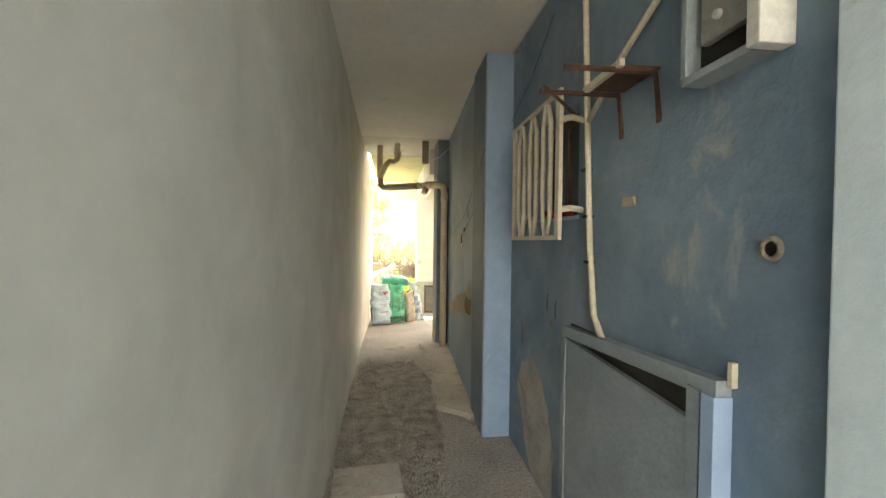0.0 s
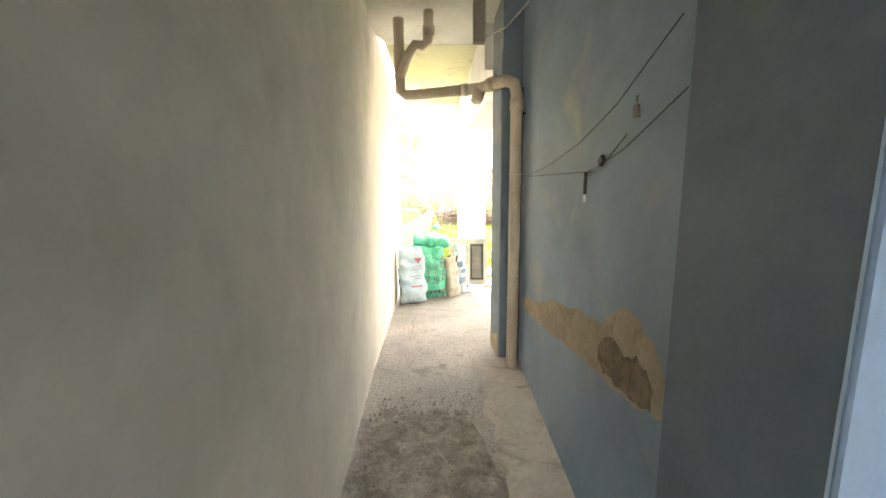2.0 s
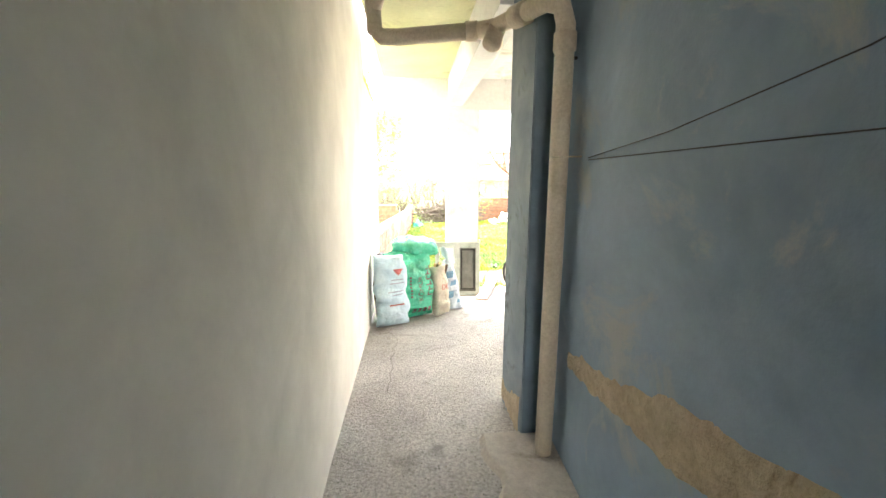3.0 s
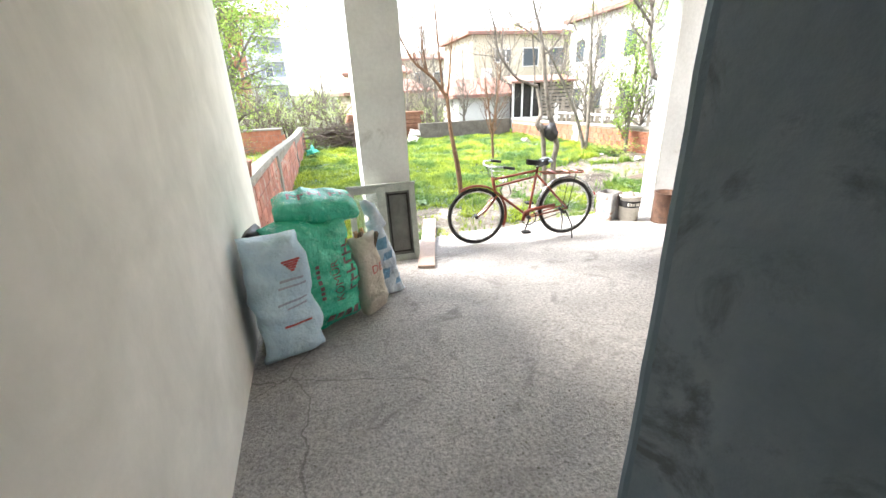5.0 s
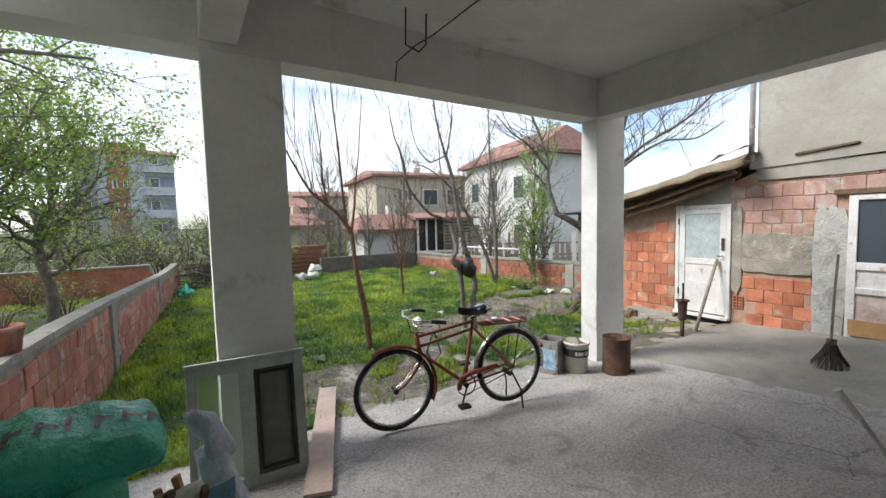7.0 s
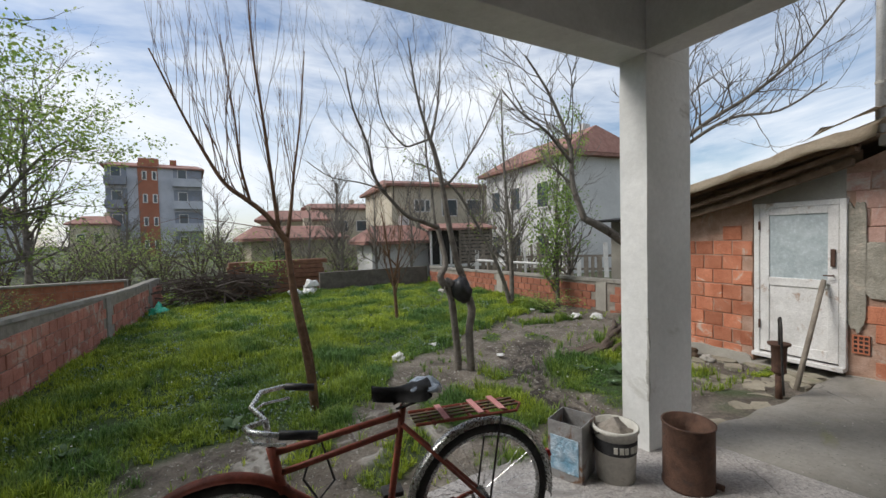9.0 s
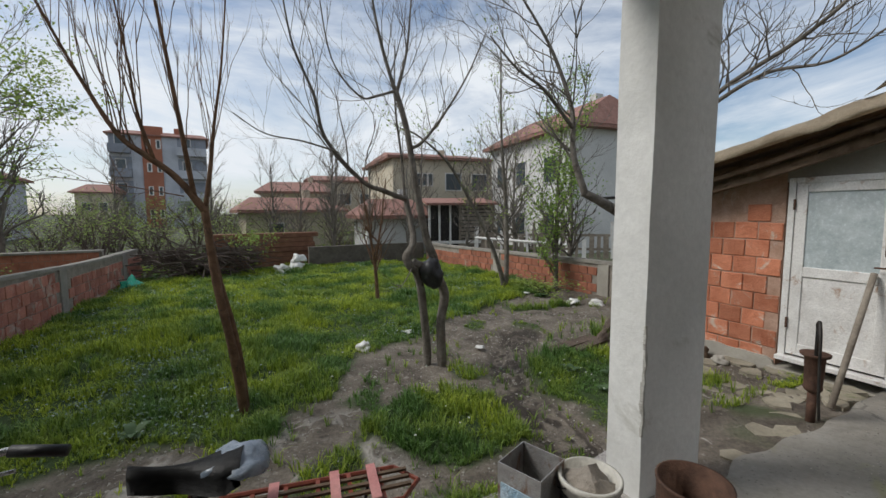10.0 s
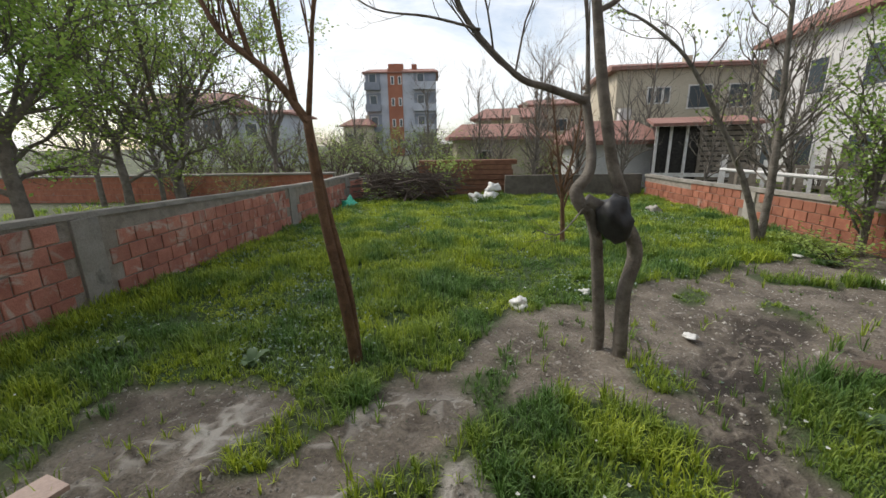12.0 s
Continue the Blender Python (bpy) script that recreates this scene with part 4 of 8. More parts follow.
house("low brick outbuilding with tiled roof", 5.6, 33, 5, 5.0, 4, 2.2, BEIGE_FACADE, [(-1, 0.9, 0.7, 0.7)], 0.9)

# slatted shack, fence and lumber behind the east wall
shack = thing("slatted_shack", "grey shack clad in horizontal slats with a lean roof", "shack", pose(11.7, 25.2, -0.7, 0, 0, -18))
# solid dark block between the slats carries the shade of the inside
part("body", box(-1.3, 1.6, 0.05, 2.4, 0, 2.3), DARK_METAL, shack, "dark block painting the shade inside")
for i in range(13):
    part("slat", box(0.1, 1.65, -0.02, 0.03, 0.1 + 0.17 * i, 0.22 + 0.17 * i), TIMBER_GREY, shack)
for x in (-1.35, -0.9, -0.4, 0.05, 1.62):
    part("post", box(x, x + 0.09, -0.05, 0.05, 0, 2.35), OLD_WHITE if x < 0 else TIMBER_GREY, shack)
part("rail", box(-1.4, 1.7, -0.06, 0.04, 0.55, 0.68), OLD_WHITE, shack)
part("roof", box(-1.5, 1.8, -0.3, 2.6, 2.34, 2.44, m=pose(0, 0, 0, 6, 0, 0)), ROOF_TILE, shack)

fence = thing("timber_fence", "weathered timber yard fence with leaning boards", "fence", pose(12.6, 22.6, -0.75, 0, 0, -40))
rng = random.Random(5)
for i in range(26):
    x = -1.4 + 0.27 * i
    h = rng.uniform(0.9, 1.7)
    part("board", box(x, x + rng.uniform(0.08, 0.2), 0, 0.03, 0, h, m=pose(0, 0, 0, 0, rng.uniform(-2, 2), 0)), OLD_WHITE if i % 4 == 0 else TIMBER_GREY, fence)
for z in (0.5, 1.05):
    part("rail", box(-1.5, 5.8, 0.03, 0.08, z, z + 0.09), TIMBER_GREY, fence)
pole_rail = thing("white_pole", "long white pole lying along the yard wall", "pole", pose(11.0, 20.2, 0.32, 0, 2, -62))
part("pole", tube([(-1.4, 0, 0), (1.9, 0, 0)], 0.045, 8), OLD_WHITE, pole_rail)
for x in (-1.0, 1.4):
    part("post", box(x, x + 0.07, -0.03, 0.03, -1.2, -0.04), TIMBER_GREY, pole_rail)
lean = thing("small_outbuilding", "small whitewashed outbuilding with dark sheet roof", "outbuilding", pose(11.85, 15.6, -0.75, 0, 0, 0))
part("wall", box(-0.5, 1.0, -0.8, 0.6, 0, 2.4), RENDER, lean)
part("roof", box(-0.9, 1.4, -1.1, 0.9, 2.4, 2.46, m=pose(0, 0, 0, 0, -4, 0)), DARK_METAL, lean)
stack = thing("lumber_stack", "stack of rusty boards behind the plot", "lumber", pose(3.6, 24.6, -0.6, 0, 0, 3))
for i in range(7):
    part("board", box(-1.7 + 0.1 * rng.random(), 1.6 + 0.2 * rng.random(), -0.1 * rng.random(), 0.5, 0.17 * i, 0.155 + 0.17 * i, 0.004), surface("rust_board", (0.14, 0.06, 0.035), (0.24, 0.12, 0.07), 5) if i == 0 else bpy.data.materials["rust_board"], stack)

# ---- trees ----
BARK_BROWN = surface("brown_bark", (0.10, 0.055, 0.03), (0.20, 0.115, 0.065), 10, 0.9, 0.7, 60, (0.07, 0.05, 0.035), 6, 0.6)
BARK_GREY = surface("grey_bark", (0.11, 0.095, 0.078), (0.23, 0.205, 0.175), 9, 0.92, 0.7, 60, (0.07, 0.055, 0.045), 5, 0.58)
TWIG = surface("twig_bark", (0.075, 0.055, 0.045), (0.13, 0.10, 0.085), 12, 0.9, 0.2, 60)
SPRING = leafy("spring_leaves", (0.17, 0.27, 0.05), (0.40, 0.50, 0.13), 0.4)
DEEP = leafy("green_leaves", (0.14, 0.25, 0.045), (0.36, 0.50, 0.11), 0.45)
BLOSSOM = leafy("pale_buds", (0.32, 0.34, 0.24), (0.55, 0.56, 0.46), 0.3)


class Wood:
    """Gathers tubes and leaves as plain lists."""

    def __init__(self, seed):
        self.v, self.f, self.bv, self.bf, self.lv, self.lf, self.rng = [], [], [], [], [], [], random.Random(seed)
        self.tips, self.slim = [], 1.0

    def tube(self, pts, r0, r1, seg, twig=False):
        sv, sf = (self.bv, self.bf) if twig else (self.v, self.f)
        n, start, side = len(pts), len(sv), None
        for i, p in enumerate(pts):
            d = (pts[min(i + 1, n - 1)] - pts[max(i - 1, 0)]).normalized()
            side = d.orthogonal().normalized() if side is None else (side - d * side.dot(d)).normalized()
            up = d.cross(side)
            r = self.slim * (r0 + (r1 - r0) * i / (n - 1))
            for k in range(seg):
                a = 2 * math.pi * k / seg
                rr = r * (1 + (0.14 * noise.noise(p * 5 + Vector((k, 0, 0))) if seg > 5 else 0))
                sv.append(p + rr * (math.cos(a) * side + math.sin(a) * up))
        for i in range(n - 1):
            for k in range(seg):
                a, b = start + i * seg + k, start + i * seg + (k + 1) % seg
                sf.append((a, b, b + seg, a + seg))
        sf.append(tuple(start + k for k in range(seg))[::-1])
        sf.append(tuple(start + (n - 1) * seg + k for k in range(seg)))

    def grow(self, p, d, length, r, depth, lift=0.25, kids=3, spread=0.8, crook=0.22):
        rng = self.rng
        n = 6 if depth > 0 else 4
        pts, q, d = [p.copy()], p.copy(), d.normalized()
        for i in range(n):
            d = (d + Vector((rng.gauss(0, crook), rng.gauss(0, crook), rng.gauss(0, crook) * 0.6 + lift * 0.35))).normalized()
            q = q + d * (length / n)
            pts.append(q.copy())
        self.tube(pts, r, r * (0.45 if depth else 0.35), 6 if r > 0.012 else 4 if r > 0.005 else 3, True)
        self.tips.append((pts, depth))
        if depth:
            for k in range(kids):
                i = rng.randint(2, n - 1) if k else n - 1
                base = pts[i]
                dd = (pts[i] - pts[i - 1]).normalized()
                out = dd.orthogonal().normalized()
                out.rotate(Matrix.Rotation(rng.uniform(0, 6.28), 3, dd))
                nd = dd + out * rng.uniform(0.5, 1.1) * spread
                self.grow(base, nd, length * rng.uniform(0.45, 0.75), r * rng.uniform(0.42, 0.6), depth - 1, lift, kids, spread, crook)

    def limb(self, pts, r0, r1, seg=9, shoots=0, length=1.0, depth=2, start=0.4, lift=0.25, kids=3, spread=0.8, crook=0.2, thin=0.5):
        """A main limb through points, smoothed, from which shoots grow."""
        pts = [Vector(p) for p in pts]
        fine = []
        for i in range(len(pts) - 1):
            a, b, c, e = pts[max(i - 1, 0)], pts[i], pts[i + 1], pts[min(i + 2, len(pts) - 1)]
            for k in range(5):
                u = k / 5
                fine.append(0.5 * ((2 * b) + (c - a) * u + (2 * a - 5 * b + 4 * c - e) * u * u + (3 * b - a - 3 * c + e) * u ** 3))
        fine.append(pts[-1])
        self.tube(fine, r0, r1, seg)
        m, rng = len(fine), self.rng
        for k in range(shoots):
            u = start + (1 - start) * (k + rng.random()) / shoots
            i = min(m - 2, int(u * (m - 1)))
            d = (fine[i + 1] - fine[i]).normalized()
            out = d.orthogonal().normalized()
            out.rotate(Matrix.Rotation(rng.uniform(0, 6.28), 3, d))
            r = (r0 + (r1 - r0) * u) * thin
            self.grow(fine[i], d * 0.7 + out * spread + Vector((0, 0, lift)), length * rng.uniform(0.6, 1.15), max(0.004, r), depth, lift, kids, spread, crook)

    def leaves(self, count, size, reach=0.05, only=1):
        rng = self.rng
        pool = [t for t, dep in self.tips if dep <= only]
        for _ in range(count):
            pts = pool[rng.randrange(len(pool))]
            i = rng.randrange(len(pts) - 1)
            p = pts[i].lerp(pts[i + 1], rng.random()) + Vector((rng.gauss(0, reach), rng.gauss(0, reach), rng.gauss(0, reach)))
            a = Vector((rng.gauss(0, 1), rng.gauss(0, 1), rng.gauss(0, 0.7))).normalized() * size * rng.uniform(0.6, 1.3)
            b = a.orthogonal().normalized() * a.length * 0.32
            b.rotate(Matrix.Rotation(rng.uniform(0, 6.28), 3, a.normalized()))
            s = len(self.lv)
            self.lv += [p, p + a * 0.5 + b, p + a, p + a * 0.5 - b]
            self.lf.append((s, s + 1, s + 2, s + 3))

    def finish(self, name, label, bark, leaf=None, category="tree", group=""):
        x = sum(v.x for v in self.v[:6]) / 6
        y = sum(v.y for v in self.v[:6]) / 6
        base = Vector((x, y, min(v.z for v in self.v[:6])))
        ob = thing(name, label, category, pose(*base), group)
        for nm, vs, fs, mt in (("trunk", self.v, self.f, bark), ("crown", self.bv, self.bf, bark), ("foliage", self.lv, self.lf, leaf)):
            if vs and mt:
                me = bpy.data.meshes.new(nm)
                me.from_pydata([v - base for v in vs], [], fs)
                me.polygons.foreach_set("use_smooth", [nm != "foliage"] * len(fs))
                me.materials.append(mt)
                o = new(nm, me)
                o.parent = ob
                if nm != "trunk":
                    tagged(o, kind="stuff")
        return ob


# slender brown tree near the porch
t = Wood(11)
t.slim = 0.72
t.limb([(2.72, 13.08, -0.6), (2.66, 13.08, 0.0), (2.55, 13.1, 0.7), (2.49, 13.12, 1.37)], 0.062, 0.042)
t.limb([(2.74, 13.1, -0.6), (2.69, 13.12, 0.1), (2.56, 13.14, 0.8), (2.5, 13.13, 1.35)], 0.04, 0.028)
t.limb([(2.5, 13.12, 1.32), (2.31, 13.12, 1.60), (2.12, 13.12, 1.77), (1.94, 13.15, 1.92), (1.77, 13.2, 2.23), (1.60, 13.25, 2.6), (1.35, 13.3, 3.2)], 0.044, 0.010, 8, 20, 1.1, 2, 0.3, 0.75, 2, 0.42, 0.1, 0.34)
t.limb([(2.42, 13.12, 1.46), (2.37, 13.08, 1.93), (2.30, 13.0, 2.57), (2.22, 12.95, 3.3), (2.2, 12.9, 4.1)], 0.032, 0.006, 8, 14, 1.0, 2, 0.15, 0.75, 2, 0.38, 0.1, 0.34)
t.limb([(2.5, 13.13, 1.36), (2.56, 13.13, 1.75), (2.60, 13.15, 2.08), (2.68, 13.18, 2.6), (2.76, 13.2, 3.4)], 0.03, 0.006, 8, 13, 0.9, 2, 0.15, 0.75, 2, 0.4, 0.1, 0.34)
t.limb([(2.16, 13.12, 1.74), (2.08, 13.05, 2.1), (2.05, 13.0, 2.5), (1.95, 12.95, 3.3)], 0.022, 0.006, 7, 9, 0.8, 1, 0.2, 0.75, 2, 0.4, 0.1, 0.36)
t.limb([(2.36, 13.0, 1.45), (2.0, 12.95, 1.52), (1.55, 12.9, 1.58)], 0.008, 0.003, 5, 4, 0.4, 1, 0.3, 0.1, 2, 0.5)
t.finish("tree", "slender bare tree with reddish brown trunk", BARK_BROWN)

# twin-stemmed tree with a knot where the stems cross
t = Wood(23)
t.slim = 0.6
t.limb([(4.68, 13.38, -0.6), (4.70, 13.37, -0.42), (4.66, 13.35, 0.0), (4.60, 13.33, 0.45), (4.52, 13.3, 0.68)], 0.085, 0.075, 10)
t.limb([(4.84, 13.26, -0.6), (4.84, 13.26, -0.42), (4.84, 13.28, 0.0), (4.90, 13.3, 0.35), (4.76, 13.3, 0.58), (4.5, 13.3, 0.74)], 0.09, 0.09, 10)
t.limb([(4.5, 13.3, 0.66), (4.42, 13.3, 0.80), (4.52, 13.34, 0.95), (4.54, 13.45, 1.2), (4.50, 13.52, 1.5)], 0.085, 0.05, 9)
t.limb([(4.78, 13.3, 0.52), (4.76, 13.28, 0.75), (4.66, 13.28, 1.02), (4.54, 13.28, 1.6), (4.45, 13.3, 2.2), (4.33, 13.32, 2.62)], 0.095, 0.045, 9)
t.limb([(4.50, 13.5, 1.46), (4.2, 13.42, 1.55), (3.95, 13.35, 1.64), (3.57, 13.3, 2.04), (3.46, 13.25, 2.45), (3.28, 13.2, 2.85), (3.2, 13.2, 3.3)], 0.052, 0.012, 8, 13, 0.8, 2, 0.3, 0.45, 3, 0.7, 0.16, 0.36)
t.limb([(3.7, 13.3, 1.92), (3.35, 13.25, 2.0), (3.0, 13.2, 2.04), (2.75, 13.2, 2.2)], 0.018, 0.006, 7, 6, 0.5, 2, 0.3, 0.4, 3, 0.7, 0.16, 0.4)
t.limb([(4.57, 13.7, 1.5), (4.55, 13.75, 2.0), (4.5, 13.8, 2.6), (4.55, 13.9, 3.4)], 0.036, 0.010, 8, 9, 0.8, 2, 0.3, 0.4, 3, 0.7, 0.16, 0.36)
t.limb([(4.33, 13.32, 2.6), (4.15, 13.3, 3.15), (4.0, 13.2, 3.8)], 0.042, 0.010, 8, 9, 0.75, 2, 0.2, 0.4, 3, 0.7, 0.16, 0.36)
t.limb([(4.33, 13.32, 2.62), (4.1, 13.25, 2.52), (3.9, 13.2, 2.48), (3.62, 13.15, 2.78), (3.5, 13.1, 3.4)], 0.026, 0.008, 8, 9, 0.7, 2, 0.2, 0.4, 3, 0.7, 0.16, 0.4)
t.limb([(4.34, 13.34, 2.58), (4.5, 13.4, 3.1), (4.6, 13.45, 3.9)], 0.036, 0.01, 8, 8, 0.75, 2, 0.2, 0.4, 3, 0.7, 0.16, 0.36)
t.limb([(4.46, 13.3, 2.0), (4.64, 13.3, 2.1), (4.92, 13.28, 2.45), (5.2, 13.25, 2.9), (5.42, 13.2, 3.4)], 0.036, 0.010, 8, 11, 0.8, 2, 0.25, 0.45, 3, 0.7, 0.16, 0.36)
t.limb([(4.5, 13.3, 0.7), (4.25, 13.0, 0.55), (4.05, 12.8, 0.62)], 0.012, 0.005, 5, 3, 0.3, 1)
t.finish("tree", "twin-stemmed bare tree with a gnarled knot", BARK_GREY)

# thin leafing tree by the east wall
t = Wood(31)
t.limb([(8.37, 16.9, -0.6), (8.2, 16.9, 0.0), (7.88, 16.9, 0.72), (7.4, 16.9, 1.55), (6.85, 16.9, 2.35), (6.2, 16.9, 2.85), (5.8, 16.9, 3.0)], 0.062, 0.012, 8, 16, 0.7, 2, 0.3, 0.25, 3, 0.8, 0.2, 0.4)
t.limb([(8.4, 16.92, -0.6), (8.45, 16.95, 0.3), (8.45, 17.0, 1.4), (8.36, 17.0, 2.4), (8.3, 17.0, 3.4), (8.35, 17.1, 5.0)], 0.07, 0.015, 8, 18, 1.0, 2, 0.25, 0.4, 3, 0.7, 0.2, 0.4)
t.leaves(650, 0.055, 0.05)
t.finish("tree", "thin young tree with first spring leaves", BARK_GREY, SPRING)

# small bare sapling
t = Wood(37)
t.limb([(5.25, 17.0, -0.65), (5.2, 17.0, 0.2), (5.1, 17.0, 0.9), (4.95, 17.0, 1.9)], 0.045, 0.01, 7, 14, 0.8, 2, 0.25, 0.4, 3, 0.7, 0.2)
t.limb([(5.2, 17.0, 0.3), (5.35, 17.05, 1.0), (5.5, 17.1, 2.0)], 0.03, 0.01, 7, 8, 0.7, 2, 0.25, 0.4, 3, 0.7, 0.2)
t.finish("tree", "small bare sapling standing in grass", BARK_BROWN)

# big bare tree that reaches over the shed
t = Wood(41)
t.slim = 0.72
t.limb([(9.3, 13.2, -0.7), (8.9, 13.3, 0.6), (8.2, 13.55, 1.25), (7.6, 13.72, 1.58)], 0.17, 0.085, 10)
t.limb([(7.6, 13.72, 1.55), (7.45, 13.85, 2.2), (7.5, 13.95, 2.9), (7.2, 14.1, 3.8), (6.7, 14.2, 4.5)], 0.08, 0.02, 8, 16, 1.2, 2, 0.2, 0.3, 3, 0.85, 0.2, 0.42)
t.limb([(7.48, 13.9, 2.6), (6.9, 13.9, 3.1), (6.3, 13.8, 3.3), (5.8, 13.7, 3.6)], 0.045, 0.012, 8, 12, 1.0, 2, 0.2, 0.3, 3, 0.85, 0.2, 0.42)
t.limb([(9.2, 13.2, 0.3), (9.2, 13.3, 1.6), (9.0, 13.2, 2.6), (8.8, 12.9, 3.4), (8.5, 12.4, 4.2)], 0.13, 0.03, 9, 12, 1.2, 2, 0.4, 0.3, 3, 0.85, 0.2, 0.42)
t.limb([(9.0, 13.2, 2.6), (8.8, 12.4, 3.0), (8.55, 11.5, 3.25), (8.5, 10.95, 3.6), (8.5, 10.5, 4.1)], 0.055, 0.014, 8, 18, 0.9, 2, 0.25, 0.3, 3, 0.85, 0.2, 0.42)
t.limb([(9.0, 13.2, 2.5), (8.6, 12.5, 2.72), (8.5, 11.8, 2.95), (8.5, 11.2, 2.9), (8.45, 10.7, 3.1)], 0.05, 0.012, 8, 16, 0.8, 2, 0.25, 0.3, 3, 0.85, 0.2, 0.42)
t.finish("tree", "large bare tree reaching over the shed roof", BARK_GREY)

# evergreen shrub tree by the east wall
t = Wood(43)
t.limb([(9.42, 16.3, -0.65), (9.42, 16.3, 0.5), (9.36, 16.25, 1.6), (9.42, 16.2, 3.3)], 0.055, 0.02, 7, 34, 1.0, 2, 0.12, 0.5, 3, 0.8, 0.25)
t.leaves(5600, 0.06, 0.08)
t.finish("tree", "slim leafy tree against the garden wall", BARK_GREY, DEEP)

# leafy trees over the west wall
for seed, (x, y), h, n in ((47, (-2.6, 15.4), 4.6, 21000), (53, (-1.9, 17.6), 4.0, 14000), (59, (-4.6, 19.5), 5.0, 9000)):
    t = Wood(seed)
    t.limb([(x, y, -0.8), (x + 0.1, y, 0.2), (x - 0.05, y + 0.1, 1.0), (x, y + 0.1, 1.6)], 0.11, 0.07, 9, 8, 1.3, 2, 0.45, 0.05, 3, 1.1, 0.25)
    for k in range(5):
        a = k * 1.26 + seed
        t.limb([(x, y + 0.1, 1.4), (x + 0.5 * math.cos(a), y + 0.5 * math.sin(a), 1.9), (x + 1.1 * math.cos(a), y + 1.1 * math.sin(a), 1.6 + 0.3 * h), (x + 1.5 * math.cos(a), y + 1.5 * math.sin(a), h - 0.8)], 0.05, 0.012, 7, 15, 1.35, 2, 0.2, 0.12, 3, 0.9, 0.2)
    t.leaves(n, 0.062, 0.075, 2)
    t.finish("tree", "spreading tree in fresh leaf over the wall", BARK_GREY, DEEP if seed == 47 else SPRING)

# blossoming branches further back, and bare trees along the plots
t = Wood(61)
t.limb([(-3.4, 13.2, -0.8), (-3.2, 13.3, 1.0), (-2.6, 13.4, 2.4), (-1.6, 13.6, 3.3), (-0.4, 13.7, 3.5)], 0.09, 0.015, 8, 16, 1.1, 2, 0.35, 0.1, 3, 0.8, 0.22)
t.leaves(1500, 0.05, 0.05)
t.finish("tree", "budding tree leaning over the garden wall", BARK_GREY, SPRING)

t = Wood(67)
t.limb([(0, 0, -0.2), (0.05, 0, 1.2), (0, 0.1, 2.6), (0.1, 0, 4.6), (0.1, 0, 6.0)], 0.11, 0.02, 7, 30, 1.8, 2, 0.2, 0.35, 3, 0.8, 0.2)
far_tree = t.finish("tree", "tall bare tree on the neighbouring plots", BARK_GREY, None, "tree", "bare trees on the plots")
far_tree.matrix_basis = pose(-3.2, 24.5, -0.7)
rng = random.Random(71)
for x, y, s in ((-6.5, 27, 0.9), (-9.5, 30, 1.0), (-2.0, 31, 0.7), (1.5, 33, 0.75), (4.2, 30, 0.7), (6.8, 29, 0.85), (8.2, 34, 0.9), (12.5, 31, 0.95), (14.5, 27.5, 0.8), (16.5, 30, 0.9), (-13, 34, 1.0), (10.6, 22.5, 0.55), (-5.2, 21.5, 0.7), (-8.0, 22.5, 0.85), (6.0, 24.8, 0.6), (7.7, 25.4, 0.65), (10.2, 19.4, 0.62), (10.6, 17.0, 0.6), (4.9, 25.6, 0.55), (9.0, 24.6, 0.62), (11.6, 20.8, 0.7)):
    copy_thing(far_tree, pose(x, y, -0.75, 0, 0, rng.uniform(0, 360)) @ Matrix.Scale(s, 4))

t = Wood(73)
for k in range(9):
    a = k * 0.7
    t.limb([(0.1 * math.cos(a), 0.1 * math.sin(a), -0.1), (0.3 * math.cos(a), 0.3 * math.sin(a), 0.8), (0.7 * math.cos(a), 0.7 * math.sin(a), 1.5)], 0.022, 0.008, 5, 6, 0.7, 2, 0.2, 0.3, 3, 0.9, 0.25)
t.leaves(500, 0.06, 0.06)
bush = t.finish("bush", "tangled thicket with few pale leaves", TWIG, SPRING, "bush", "thickets behind the plot")
bush.matrix_basis = pose(-1.2, 25.3, -0.6)
for x, y, s in ((-2.8, 26, 1.2), (-4.6, 25, 1.0), (-6.5, 25.5, 1.3), (-8.5, 26.5, 1.2), (0.6, 26.4, 1.0), (2.4, 27.2, 1.1), (4.6, 27, 1.0), (6.6, 26.2, 1.1), (-10.5, 24, 1.3), (-3.4, 22.6, 0.8), (-5.8, 23, 0.9), (-2.2, 20.4, 0.7), (15.5, 24.5, 1.1), (-0.8, 29, 1.5), (-4, 30, 1.6), (-7.5, 31, 1.7), (3, 36, 1.8), (-11, 36, 2.0), (-2, 40, 2.2), (-16, 30, 1.8), (8, 38, 1.6), (-6, 42, 2.4), (1.5, 44, 2.2), (-0.2, 27.6, 1.3), (-2.0, 28.2, 1.4), (-5.4, 27.8, 1.5), (1.8, 30.5, 1.6), (4.2, 33, 1.7), (-9, 29, 1.8), (-13, 27, 1.7), (7.4, 31, 1.5), (10.2, 33, 1.6), (-3, 34.5, 2.0), (-8, 36, 2.2), (0.5, 38, 2.2), (5, 41, 2.2), (13.5, 34.5, 1.7), (-12.5, 41, 2.4)):
    copy_thing(bush, pose(x, y, -0.65, 0, 0, rng.uniform(0, 360)) @ Matrix.Diagonal((s * 1.05, s * 1.05, s * 0.62, 1)))
yb = Wood(79)
for k in range(7):
    a = k * 0.9
    yb.limb([(0, 0, -0.1), (0.25 * math.cos(a), 0.25 * math.sin(a), 0.5), (0.6 * math.cos(a), 0.6 * math.sin(a), 0.95)], 0.015, 0.006, 5, 5, 0.5, 1, 0.2, 0.1)
yb.leaves(700, 0.075, 0.07)
